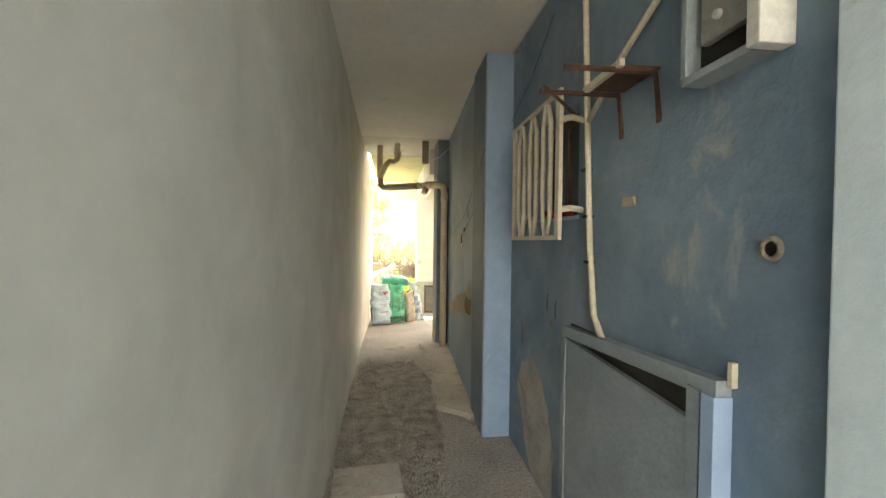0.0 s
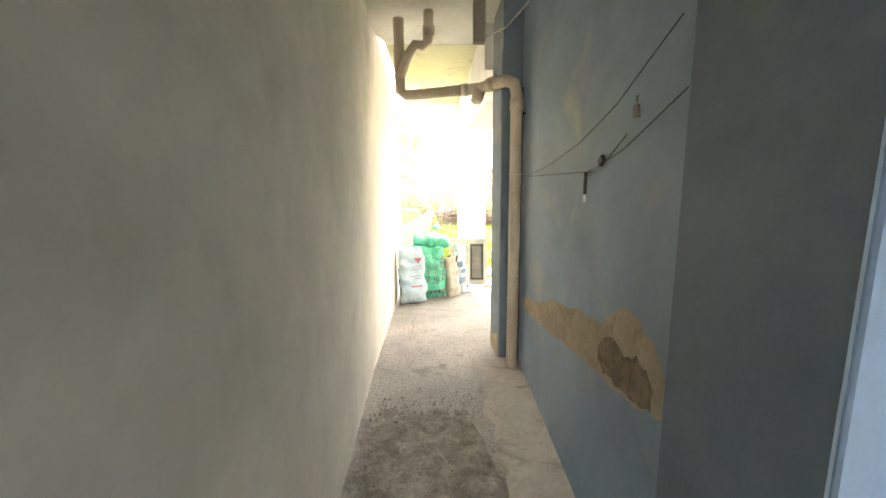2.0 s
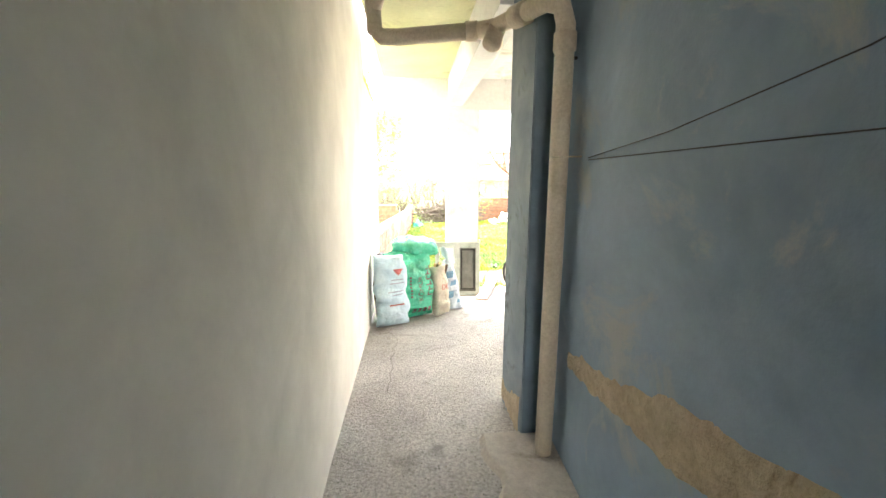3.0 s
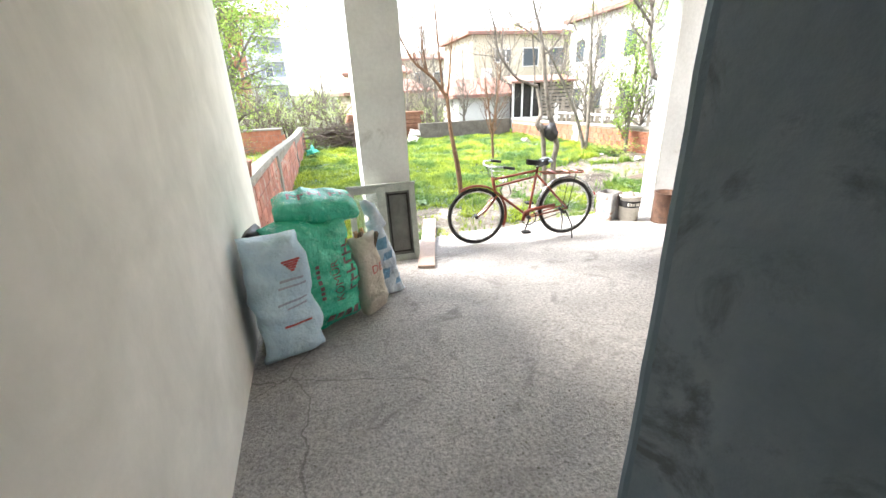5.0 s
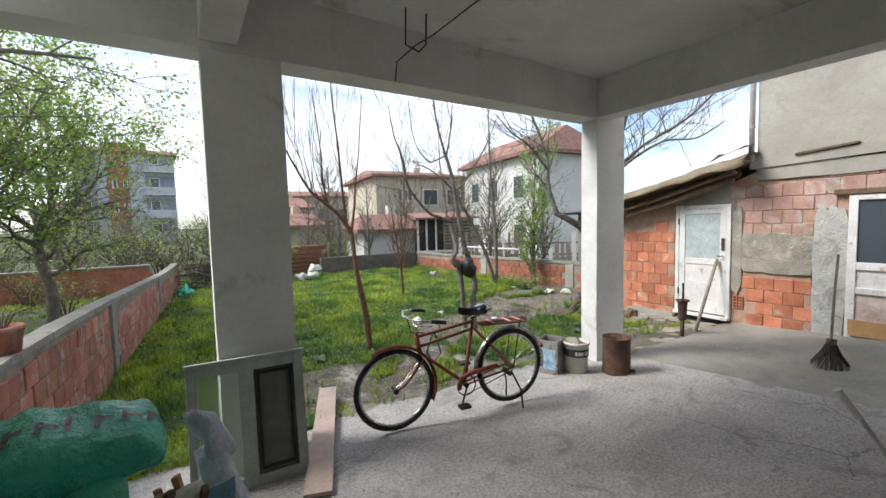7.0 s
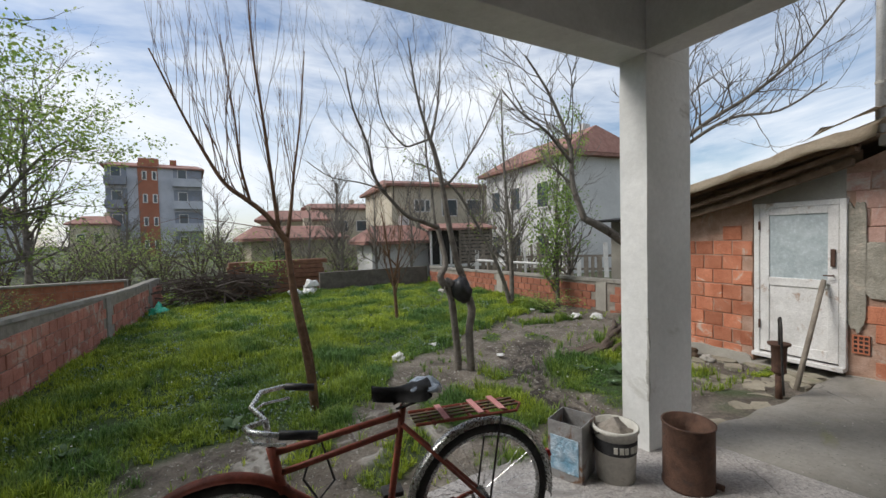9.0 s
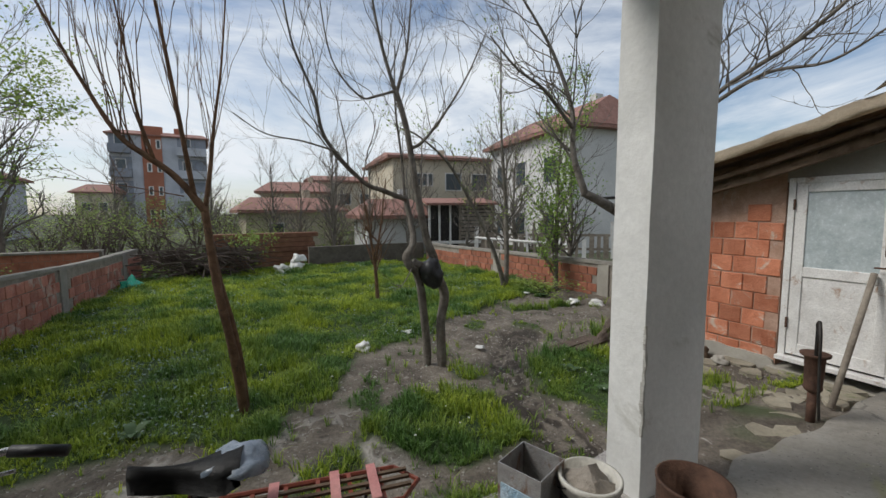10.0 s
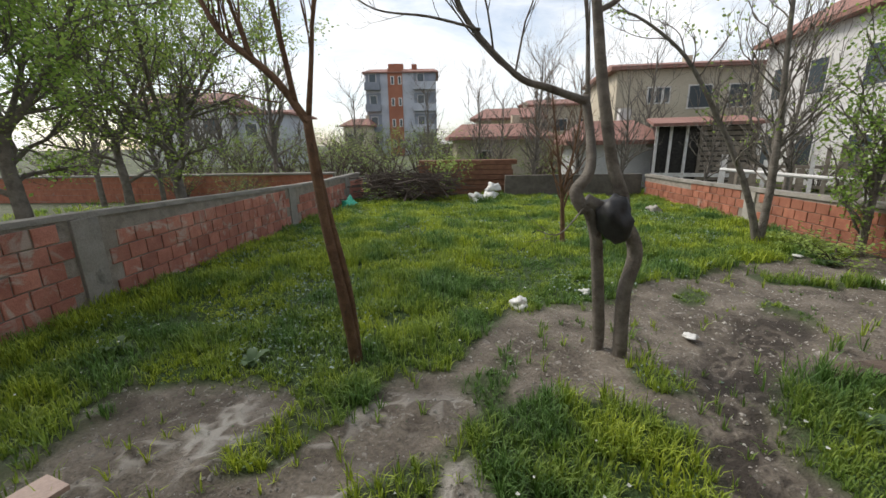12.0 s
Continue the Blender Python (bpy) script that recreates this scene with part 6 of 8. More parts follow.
def sack(name, label, w, d, h, material, m, seed, category="sack", folds=1.0, taper=0.08):
    """A stuffed sack standing on its end: pillow-shaped, pinched top and bottom, with creases."""
    ob = thing(name, label, category, m)
    bm = bmesh.new()
    rings = []
    nz, ns = 44, 64
    for i in range(nz + 1):
        v = i / nz
        z = h * v
        fat = (1 - abs(2 * v - 1) ** 4.5) ** 0.5
        ring = []
        for k in range(ns):
            a = 2 * math.pi * k / ns
            c, s = math.cos(a), math.sin(a)
            x = w / 2 * (abs(c) ** 0.55) * (1 if c > 0 else -1) * (1 - taper * v)
            y = d / 2 * (abs(s) ** 0.75) * (1 if s > 0 else -1) * (0.12 + 0.88 * fat)
            p = Vector((x * 3.1, y * 3.1, z * 3.1 + seed))
            n = noise.noise(p) + 0.5 * noise.noise(p * 2.4) + 0.12 * abs(noise.noise(p * 5.2))
            n += 1.0 * (0.22 - abs(noise.noise(Vector((x * 5 + z * 4, y * 4, z * 3 - x * 4 + seed)))))
            n += 0.5 * (0.22 - abs(noise.noise(Vector((x * 11 - z * 7, y * 8, z * 9 + x * 3 - seed)))))
            f = 1 + 0.10 * folds * n
            zz = z + 0.03 * folds * noise.noise(Vector((x * 4, y * 4, seed + i * 0.1))) * (1 if i else 0)
            ring.append(bm.verts.new((x * f, y * f + 0.02 * folds * noise.noise(Vector((z * 9, x * 6, seed))), zz)))
        rings.append(ring)
    for a, b in zip(rings, rings[1:]):
        for k in range(ns):
            bm.faces.new((a[k], a[(k + 1) % ns], b[(k + 1) % ns], b[k]))
    bm.faces.new(rings[0][::-1]), bm.faces.new(rings[-1])
    part("body", bm, material, ob, soft=True)
    return ob


def cling(ob, body, lift=0.003):
    """Presses flat print (x across, z up) on to a sack's front, following its folds."""
    bpy.context.view_layer.update()
    for v in ob.data.vertices:
        hit, place, normal, _ = body.ray_cast((v.co.x, -2.0, v.co.z), (0, 1, 0))
        v.co.y = place.y - lift if hit else 0.0


def stamp(parent, body, material, x, z, w, h, lean=0.0, label=""):
    """A printed bar."""
    bm = bmesh.new()
    nx, nz = max(2, round(w / 0.012)), max(2, round(h / 0.012))
    g = [[bm.verts.new((x + w * i / nx + lean * h * j / nz, 0, z + h * j / nz)) for i in range(nx + 1)] for j in range(nz + 1)]
    for p, q in zip(g, g[1:]):
        for i in range(nx):
            bm.faces.new((p[i], p[i + 1], q[i + 1], q[i]))
    ob = part("print", bm, material, parent, label)
    cling(ob, body)
    return ob


def words(parent, body, text, size, material, m):
    """Printed words that follow the sack."""
    cu = bpy.data.curves.new("lettering", "FONT")
    cu.body, cu.size, cu.align_x = text, size, "CENTER"
    tmp = bpy.data.objects.new("lettering", cu)
    scene.collection.objects.link(tmp)
    me = bpy.data.meshes.new_from_object(tmp.evaluated_get(bpy.context.evaluated_depsgraph_get()))
    bpy.data.objects.remove(tmp)
    bm = bmesh.new()
    bm.from_mesh(me)
    bmesh.ops.triangulate(bm, faces=bm.faces)
    for _ in range(2):
        bmesh.ops.subdivide_edges(bm, edges=[e for e in bm.edges if e.calc_length() > 0.015], cuts=1)
        bmesh.ops.triangulate(bm, faces=bm.faces)
    bmesh.ops.transform(bm, matrix=m, verts=bm.verts)
    ob = part("lettering", bm, material, parent)
    cling(ob, body)
    return ob


gz = ground_z
GREY_INK = plastic("grey_print", (0.30, 0.34, 0.45), (0.40, 0.42, 0.50))
BLUE_INK = plastic("blue_print", (0.10, 0.24, 0.40), (0.18, 0.34, 0.5))
s1 = sack("sack", "pale blue stuffed plastic sack with a faded red print", 0.40, 0.27, 0.86, SACK_BLUE, pose(-0.25, 8.64, gz(0, 8.64) + 0.01, -7, -2, 16), 1.0, "sack", 1.7)
body = s1.children[0]
for k in range(5):
    stamp(s1, body, RED_INK, 0.02 + 0.012 * k, 0.68 - 0.016 * k, 0.12 - 0.024 * k, 0.014)
for x, z, w in ((-0.02, 0.56, 0.15), (-0.04, 0.52, 0.18), (-0.07, 0.42, 0.2), (-0.02, 0.38, 0.14), (-0.06, 0.26, 0.18)):
    stamp(s1, body, GREY_INK if z > 0.3 else RED_INK, x, z, w, 0.014, 0.2)
s2 = sack("sack", "large green plastic sack standing behind others", 0.68, 0.40, 0.86, SACK_GREEN, pose(-0.08, 8.98, gz(0, 8.98) + 0.01, -4, -1, 20), 5.0, "sack", 1.7)
body = s2.children[0]
words(s2, body, "KÖMÜR", 0.09, DARK_INK, pose(0.16, 0, 0.40, 90, -90, 0))
for k in range(6):
    stamp(s2, body, DARK_INK, 0.21 + 0.01 * (k % 2), 0.30 + 0.066 * k, 0.09, 0.016, 0.3 * (k % 2), "dark printed strokes")
    stamp(s2, body, DARK_INK, 0.21 + 0.025 * (k % 3), 0.312 + 0.066 * k, 0.022, 0.04, 0.2)
for k in range(7):
    stamp(s2, body, DARK_INK, -0.02, 0.30 + 0.04 * k, 0.03, 0.026)
for k in range(4):
    stamp(s2, body, DARK_INK, 0.0 + 0.07 * k, 0.09, 0.05, 0.06, 0.3)
for k in range(12):
    a = 2 * math.pi * k / 12
    stamp(s2, body, WHITE_PL, -0.14 + 0.05 * math.cos(a), 0.56 + 0.035 * math.sin(a), 0.016, 0.012)
s3 = sack("sack", "green plastic sack lying across the stack", 0.36, 0.21, 0.60, SACK_GREEN, pose(-0.28, 9.14, gz(0, 9.1) + 0.95, 0, 0, 6) @ pose(0, 0, 0, 12, 3, 0) @ Matrix(((0, 0, 1, 0), (-1, 0, 0, 0), (0, -1, 0, 0), (0, 0, 0, 1))), 9.0, "sack", 1.2)
body = s3.children[0]
for k, (w, h, bar) in enumerate(((0.08, 0.018, 0.05), (0.09, 0.016, 0.03), (0.07, 0.02, 0.045), (0.085, 0.015, 0.0), (0.08, 0.018, 0.04), (0.06, 0.016, 0.05), (0.08, 0.018, 0.035))):
    stamp(s3, body, DARK_INK, -0.03 + 0.006 * (k % 3), 0.10 + 0.075 * k, w, h, 0.25 * (k % 3 - 1), "dark printed strokes")
    if bar:
        stamp(s3, body, DARK_INK, -0.03 + 0.02 * (k % 3), 0.115 + 0.075 * k, 0.018, bar, 0.2)
s4 = sack("sack", "cream woven sack of firewood with red print", 0.25, 0.22, 0.66, SACK_CREAM, pose(0.37, 9.10, gz(0, 9.10) + 0.01, -3, -3, 24), 13.0, "sack", 1.7)
words(s4, s4.children[0], "DE", 0.10, RED_INK, pose(0.04, 0, 0.36, 90, 0, 0))
r = random.Random(17)
for i in range(6):
    part("firewood", box(-0.018, 0.018, -0.012, 0.012, 0, 0.26, 0.002, m=pose(-0.10 + 0.036 * i, r.uniform(-0.04, 0.04), 0.44, r.uniform(-16, 16), r.uniform(-18, 18), r.uniform(0, 90))), PLY if i % 2 else WOOD, s4, "split firewood stick")
s5 = sack("plastic_bag", "crumpled milky plastic bag with blue print", 0.23, 0.20, 0.72, BAG_CLEAR, pose(0.60, 9.44, gz(0, 9.5), 0, -10, 10), 21.0, "bag", 2.8, 0.45)
part("knot", jitter(tube([(0.02, 0, 0.66), (0.03, 0, 0.76), (0.0, 0.01, 0.84), (-0.05, 0.0, 0.92)], [0.06, 0.04, 0.06, 0.03], 14), 0.035, 14), BAG_CLEAR, s5, soft=True)
for x, z, w, h in ((-0.08, 0.5, 0.1, 0.09), (-0.04, 0.38, 0.09, 0.07), (-0.1, 0.2, 0.08, 0.1), (0.02, 0.1, 0.07, 0.06)):
    stamp(s5, s5.children[0], BLUE_INK, x, z, w, h, 0.3, "blue print")
s6 = sack("sack", "dark sack slumped against the wall", 0.24, 0.16, 0.88, BLACK, pose(-0.42, 8.98, gz(0, 9.0), 0, -2, 80), 27.0)

# ---- window sash, plank, buckets ----
SASH = surface("old_grey_paint", (0.34, 0.36, 0.325), (0.50, 0.52, 0.475), 6, 0.7, 0.35, 50, (0.52, 0.51, 0.47), 6, 0.6)
sash = thing("discarded_window", "old grey double window leaning on the column", "window", pose(0.36, 10.28, gz(0, 10.3) + 0.005, -9, 0, -4) @ Matrix.Diagonal((0.93, 1, 1, 1)))
for x0, x1, z0, z1 in ((0, 0.07, 0, 0.86), (0.335, 0.435, 0, 0.86), (0.72, 0.79, 0, 0.86), (0.07, 0.335, 0, 0.07), (0.07, 0.335, 0.79, 0.86), (0.435, 0.72, 0, 0.07), (0.435, 0.72, 0.79, 0.86)):
    part("rail", box(x0, x1, 0, 0.045, z0, z1, 0.004), SASH, sash)
sg = bpy.data.materials.new("dusty_glass")
sg.use_nodes = True
q = sg.node_tree.nodes["Principled BSDF"]
q.inputs["Base Color"].default_value, q.inputs["Transmission Weight"].default_value, q.inputs["Roughness"].default_value = (0.72, 0.78, 0.70, 1), 0.85, 0.12
part("pane", box(0.065, 0.34, 0.02, 0.024, 0.065, 0.795), sg, sash, "dusty glass pane")
MESH_GREY = surface("insect_mesh", (0.12, 0.12, 0.11), (0.18, 0.18, 0.165), 8, 0.9, 0.4, 200)
part("screen", box(0.43, 0.725, 0.018, 0.026, 0.065, 0.795), MESH_GREY, sash, "grey insect screen")
for x0, x1, z0, z1 in ((0.455, 0.475, 0.10, 0.77), (0.68, 0.70, 0.10, 0.77), (0.475, 0.68, 0.10, 0.12), (0.475, 0.68, 0.75, 0.77)):
    part("bead", box(x0, x1, 0.006, 0.02, z0, z1), DARK_METAL, sash)
part("coping", jitter(box(-0.01, 0.8, -0.012, 0.055, 0.86, 0.885, 0.004), 0.006, 12), SASH, sash)

PINKISH = surface("pale_board", (0.40, 0.29, 0.24), (0.50, 0.38, 0.32), 4, 0.7, 0.2, 40)
plank = thing("plank", "pale board lying over the porch edge", "plank", pose(1.05, 9.85, gz(0, 9.85) + 0.012, -2.6, 0, -18))
part("board", box(-0.09, 0.09, 0, 1.95, 0, 0.028, 0.003), PINKISH, plank)

TIN = surface("stained_tin", (0.28, 0.27, 0.26), (0.44, 0.43, 0.42), 6, 0.5, 0.3, 40, (0.22, 0.12, 0.07), 5, 0.56, metal=0.5)
tin = thing("tin_can", "open square tin can, stained and dented", "tin can", pose(4.02, 10.62, gz(0, 10.6), 0, 0, 20))
for x0, x1, y0, y1 in ((-0.12, 0.12, -0.12, -0.115), (-0.12, 0.12, 0.115, 0.12), (-0.12, -0.115, -0.115, 0.115), (0.115, 0.12, -0.115, 0.115)):
    part("side", jitter(box(x0, x1, y0, y1, 0, 0.40), 0.008, 6), TIN, tin)
part("bottom", box(-0.115, 0.115, -0.115, 0.115, 0.0, 0.01), TIN, tin)
part("label", box(-0.126, -0.121, -0.1, 0.1, 0.06, 0.3), plastic("blue_label", (0.15, 0.35, 0.5), (0.5, 0.6, 0.68)), tin, "faded blue label")
PAIL = surface("dirty_white_plastic", (0.46, 0.44, 0.39), (0.62, 0.60, 0.54), 6, 0.5, 0.2, 40, (0.26, 0.21, 0.15), 5, 0.58)
pail = thing("paint_bucket", "dirty white paint bucket full of rubble", "bucket", pose(4.22, 10.42, gz(0, 10.36)))
part("body", lathe([(0, 0), (0.125, 0), (0.14, 0.33), (0.152, 0.335), (0.152, 0.36), (0.138, 0.362), (0.122, 0.02), (0, 0.02)], 28), PAIL, pail, soft=True)
part("label", lathe([(0.136, 0.20), (0.1375, 0.20), (0.141, 0.29), (0.1395, 0.29)], 28), BLACK, pail, "black printed band")
for a in (200, 215, 228, 245, 258):
    part("print", box(-0.012, 0.012, -0.146, -0.138, 0.225, 0.265, m=pose(0, 0, 0, 0, 0, a - 270 + 20)), PAIL, pail)
part("rubble", jitter(lathe([(0, 0.40), (0.06, 0.37), (0.12, 0.32), (0, 0.31)], 14), 0.04, 14), MORTAR, pail, "broken plaster rubble")
part("handle", tube([(0.15 * math.cos(radians(a)), 0.15 * math.sin(radians(a)), 0.34 - 0.1 * math.sin(radians(a))) for a in range(0, 181, 15)], 0.004, 5), DARK_METAL, pail)
drum = thing("rusty_can", "rusty open metal can beside the column", "can", pose(4.52, 10.10, gz(0, 10.06)))
part("body", lathe([(0, 0), (0.155, 0), (0.155, 0.02), (0.15, 0.03), (0.15, 0.39), (0.157, 0.40), (0.157, 0.41), (0.145, 0.41), (0.145, 0.02), (0, 0.02)], 30), RUST, drum, soft=True)
part("spout", tube([(0.06, -0.14, 0.04), (0.07, -0.18, 0.04)], 0.02, 10), RUST, drum)

# ---- hand pump, pole, broom, long stick ----
pump = thing("hand_pump", "rusty cast-iron hand water pump", "water pump", pose(6.74, 10.50, gz(6, 10.6) - 0.03, 0, 0, 30) @ Matrix.Diagonal((0.78, 0.78, 0.92, 1)))
part("pipe", tube([(0, 0, -0.05), (0, 0, 0.34)], 0.04, 12), RUST, pump, soft=True)
part("barrel", lathe([(0.05, 0.28), (0.075, 0.30), (0.08, 0.32), (0.075, 0.34), (0.085, 0.58), (0.12, 0.60), (0.125, 0.62), (0.11, 0.62), (0.07, 0.60), (0, 0.6)], 20), RUST, pump, soft=True)
part("rod", tube([(0, 0, 0.55), (0, 0, 0.86)], 0.012, 8), DARK_METAL, pump)
part("bracket", tube([(-0.10, 0, 0.60), (-0.11, 0, 0.80), (-0.06, 0, 0.90), (0, 0, 0.86)], 0.018, 8), DARK_METAL, pump, soft=True)
part("lever", tube([(0.0, 0, 0.88), (-0.08, 0, 0.90), (-0.15, 0, 0.80), (-0.19, 0, 0.55), (-0.25, 0, 0.30), (-0.33, 0, 0.14)], [0.014, 0.016, 0.014, 0.013, 0.012, 0.012], 8), DARK_METAL, pump, soft=True)
part("spout", tube([(0.06, 0, 0.42), (0.14, 0, 0.42), (0.17, 0, 0.37)], [0.028, 0.026, 0.022], 10), RUST, pump, soft=True)
pole = thing("pole", "grey wooden pole leaning against the shed door", "pole", pose(7.22, 10.54, gz(7, 10.5) - 0.05))
part("shaft", tube([(0, 0, 0.0), (0.36, 0.0, 0.60), (0.67, 0.0, 1.12)], 0.025, 10), TIMBER_GREY, pole, soft=True)
broom = thing("broom", "straw broom with dark bristles leaning on its handle", "broom", pose(6.25, 8.70, gz(6, 8.7)))
part("handle", tube([(0, 0, 0.26), (0.3, 0.06, 0.75), (0.55, 0.1, 1.18)], 0.014, 8), TIMBER_GREY, broom)
bb = bmesh.new()
r = random.Random(3)
for k in range(130):
    a, q = r.uniform(0, 6.28), r.random() ** 0.5
    tube([(0.01 + 0.02 * q * math.cos(a), 0.02 * q * math.sin(a), 0.30), (0.01 + 0.09 * q * math.cos(a), 0.09 * q * math.sin(a), 0.14), (-0.02 + 0.22 * q * math.cos(a), 0.17 * q * math.sin(a), r.uniform(0.0, 0.03))], [0.005, 0.005, 0.003], 3, bb, caps=False)
part("bristles", bb, surface("dark_straw", (0.045, 0.038, 0.034), (0.10, 0.085, 0.075), 20), broom, "dark straw bristles")
part("binding", tube([(0.01, 0, 0.24), (0.02, 0, 0.30)], 0.045, 10), WOOD, broom)

# ---- red toy, stroller ----
RED = surface("red_plastic", (0.44, 0.015, 0.03), (0.56, 0.03, 0.05), 6, 0.32, 0.05, 40)
RED_CLOTH = surface("red_cloth", (0.30, 0.008, 0.02), (0.46, 0.02, 0.04), 6, 0.8, 0.4, 120)
toy = thing("toy_tricycle", "red and white plastic toy tricycle with push bar", "toy tricycle", pose(2.82, 7.42, gz(2.7, 7.5), 0, 0, 20) @ Matrix.Scale(0.67, 4))
part("basket", lathe([(0, 0.28), (0.13, 0.28), (0.20, 0.36), (0.22, 0.41), (0.205, 0.41), (0.12, 0.30), (0, 0.30)], 24, m=Matrix.Diagonal((1, 0.75, 1, 1)) @ pose(-0.12, 0, 0)), RED, toy, soft=True)
tub = bmesh.new()
rings = []
for i in range(13):
    u = i / 12
    x = -0.02 + 0.50 * u
    floor_z = 0.38 + 0.16 * smooth(0.25, 0.0, u) + 0.10 * smooth(0.75, 1.0, u)
    rim = 0.56 + 0.06 * smooth(0.3, 1.0, u)
    ring = []
    for j in range(11):
        a = -1 + 2 * j / 10
        ring.append(tub.verts.new((x, 0.20 * a * (1 - 0.12 * (1 - u)), floor_z + (rim - floor_z) * abs(a) ** 3.5)))
    rings.append(ring)
for p, q in zip(rings, rings[1:]):
    for j in range(10):
        tub.faces.new((p[j], p[j + 1], q[j + 1], q[j]))
bmesh.ops.solidify(tub, geom=tub.faces[:], thickness=0.012)
part("seat_shell", tub, RED, toy, soft=True)
part("backrest", box(0.36, 0.42, -0.16, 0.16, 0.40, 0.72, 0.03), RED, toy, soft=True)
part("fork_cover", box(-0.02, 0.10, -0.06, 0.06, 0.36, 0.62, 0.03, m=pose(0, 0, 0, 0, -14, 0)), RED, toy, soft=True)
for dx, dy in ((-0.16, 0.12), (-0.06, -0.17)):
    g = part("grille", box(dx, dx + 0.22, dy - 0.02, dy + 0.02, 0.43, 0.455, 0.008), WHITE_PL, toy, "white ribbed plate")
    for i in range(3):
        part("rib", box(dx, dx + 0.22, dy - 0.02, dy + 0.02, 0.465 + 0.032 * i, 0.485 + 0.032 * i, 0.006), WHITE_PL, g)
    for i in range(4):
        part("rib", box(dx + 0.064 * i, dx + 0.028 + 0.064 * i, dy - 0.015, dy + 0.015, 0.43, 0.55), WHITE_PL, g)
for side in (-0.215, 0.215):
    part("arm_rail", box(-0.03, 0.44, side - 0.02, side + 0.02, 0.60, 0.65, 0.012), WHITE_PL, toy, "white arm rail", soft=True)
    part("rail_knob", lathe([(0, 0.57), (0.026, 0.575), (0.03, 0.60), (0.03, 0.66), (0.022, 0.675), (0, 0.68)], 14, m=pose(-0.03, side, 0)), WHITE_PL, toy, soft=True)
part("guard_bar", tube([(0.0, 0.20, 0.58), (0.14, 0.22, 0.585), (0.32, 0.18, 0.60), (0.40, 0.0, 0.61), (0.32, -0.18, 0.60), (0.14, -0.22, 0.585), (0.0, -0.2, 0.58)], 0.022, 10), WHITE_PL, toy, "white guard bar", soft=True)
part("front_panel", lathe([(0, 0), (0.13, 0), (0.14, 0.03), (0.12, 0.06), (0, 0.07)], 20, m=pose(-0.05, -0.10, 0.2, 90, 0, 0)), WHITE_PL, toy, soft=True)
for x, y, q in ((-0.14, 0, 0.13), (0.40, 0.2, 0.10), (0.40, -0.2, 0.10)):
    w = part("wheel", lathe([(0, -0.03), (q * 0.6, -0.035), (q, -0.025), (q, 0.025), (q * 0.6, 0.035), (0, 0.03)], 24, m=pose(x, y, q, 90, 0, 0)), BLACK, toy, "black plastic wheel", soft=True)
    part("hub", lathe([(0, -0.04), (q * 0.45, -0.04), (q * 0.45, 0.04), (0, 0.04)], 16, m=pose(x, y, q, 90, 0, 0)), WHITE_PL, w)
part("axle", tube([(0.40, -0.2, 0.10), (0.40, 0.2, 0.10)], 0.012, 8), DARK_METAL, toy)
part("main_bar", tube([(-0.14, 0, 0.13), (0.0, 0, 0.30), (0.2, 0, 0.34), (0.40, 0, 0.12)], 0.022, 10), RED, toy, soft=True)
part("push_pole", tube([(0.0, 0.04, 0.2), (0.0, 0.29, 0.70), (-0.02, 0.565, 1.16)], 0.013, 10), surface("grey_tube", (0.30, 0.29, 0.28), (0.42, 0.41, 0.40), 10, 0.4, metal=0.4), toy, "grey push pole", soft=True)
part("pole_tip", tube([(-0.02, 0.545, 1.11), (-0.03, 0.645, 1.27)], [0.02, 0.024], 10), WHITE_PL, toy, "white plastic grip")
part("pole_collar", tube([(0.0, 0.26, 0.64), (0.0, 0.295, 0.71)], 0.021, 10), BLACK, toy)

stroller = thing("stroller", "red and black folding stroller with hood", "stroller", pose(3.74, 7.40, gz(3.5, 7.4), 0, 0, -12))
part("hood", lathe([(0.0, 0.30), (0.10, 0.29), (0.20, 0.23), (0.27, 0.13), (0.29, 0.0), (0.275, 0.0), (0.25, 0.12), (0.19, 0.21), (0.0, 0.28)], 20, m=pose(0.02, 0, 0.78, 0, -22, 0)), RED_CLOTH, stroller, "red cloth hood", soft=True)
for s in (-0.25, 0.25):
    part("hood_rib", tube([(0.02 + 0.29 * math.cos(radians(a)) * 0.9, s * math.cos(radians(a * 0.3)), 0.80 + 0.28 * math.sin(radians(a))) for a in range(20, 161, 14)], 0.008, 6), BLACK, stroller)
part("seat", jitter(box(-0.22, 0.20, -0.2, 0.2, 0.42, 0.54, 0.05), 0.012, 6), RED_CLOTH, stroller, soft=True)
part("backrest", jitter(box(0.16, 0.26, -0.2, 0.2, 0.45, 0.92, 0.04, m=pose(0, 0, 0, 0, 8, 0)), 0.012, 6), RED_CLOTH, stroller, soft=True)
part("bumper_bar", tube([(0.05, 0.25, 0.62), (-0.25, 0.25, 0.64), (-0.36, 0.12, 0.64), (-0.36, -0.12, 0.64), (-0.25, -0.25, 0.64), (0.05, -0.25, 0.62)], 0.022, 10), BLACK, stroller, soft=True)
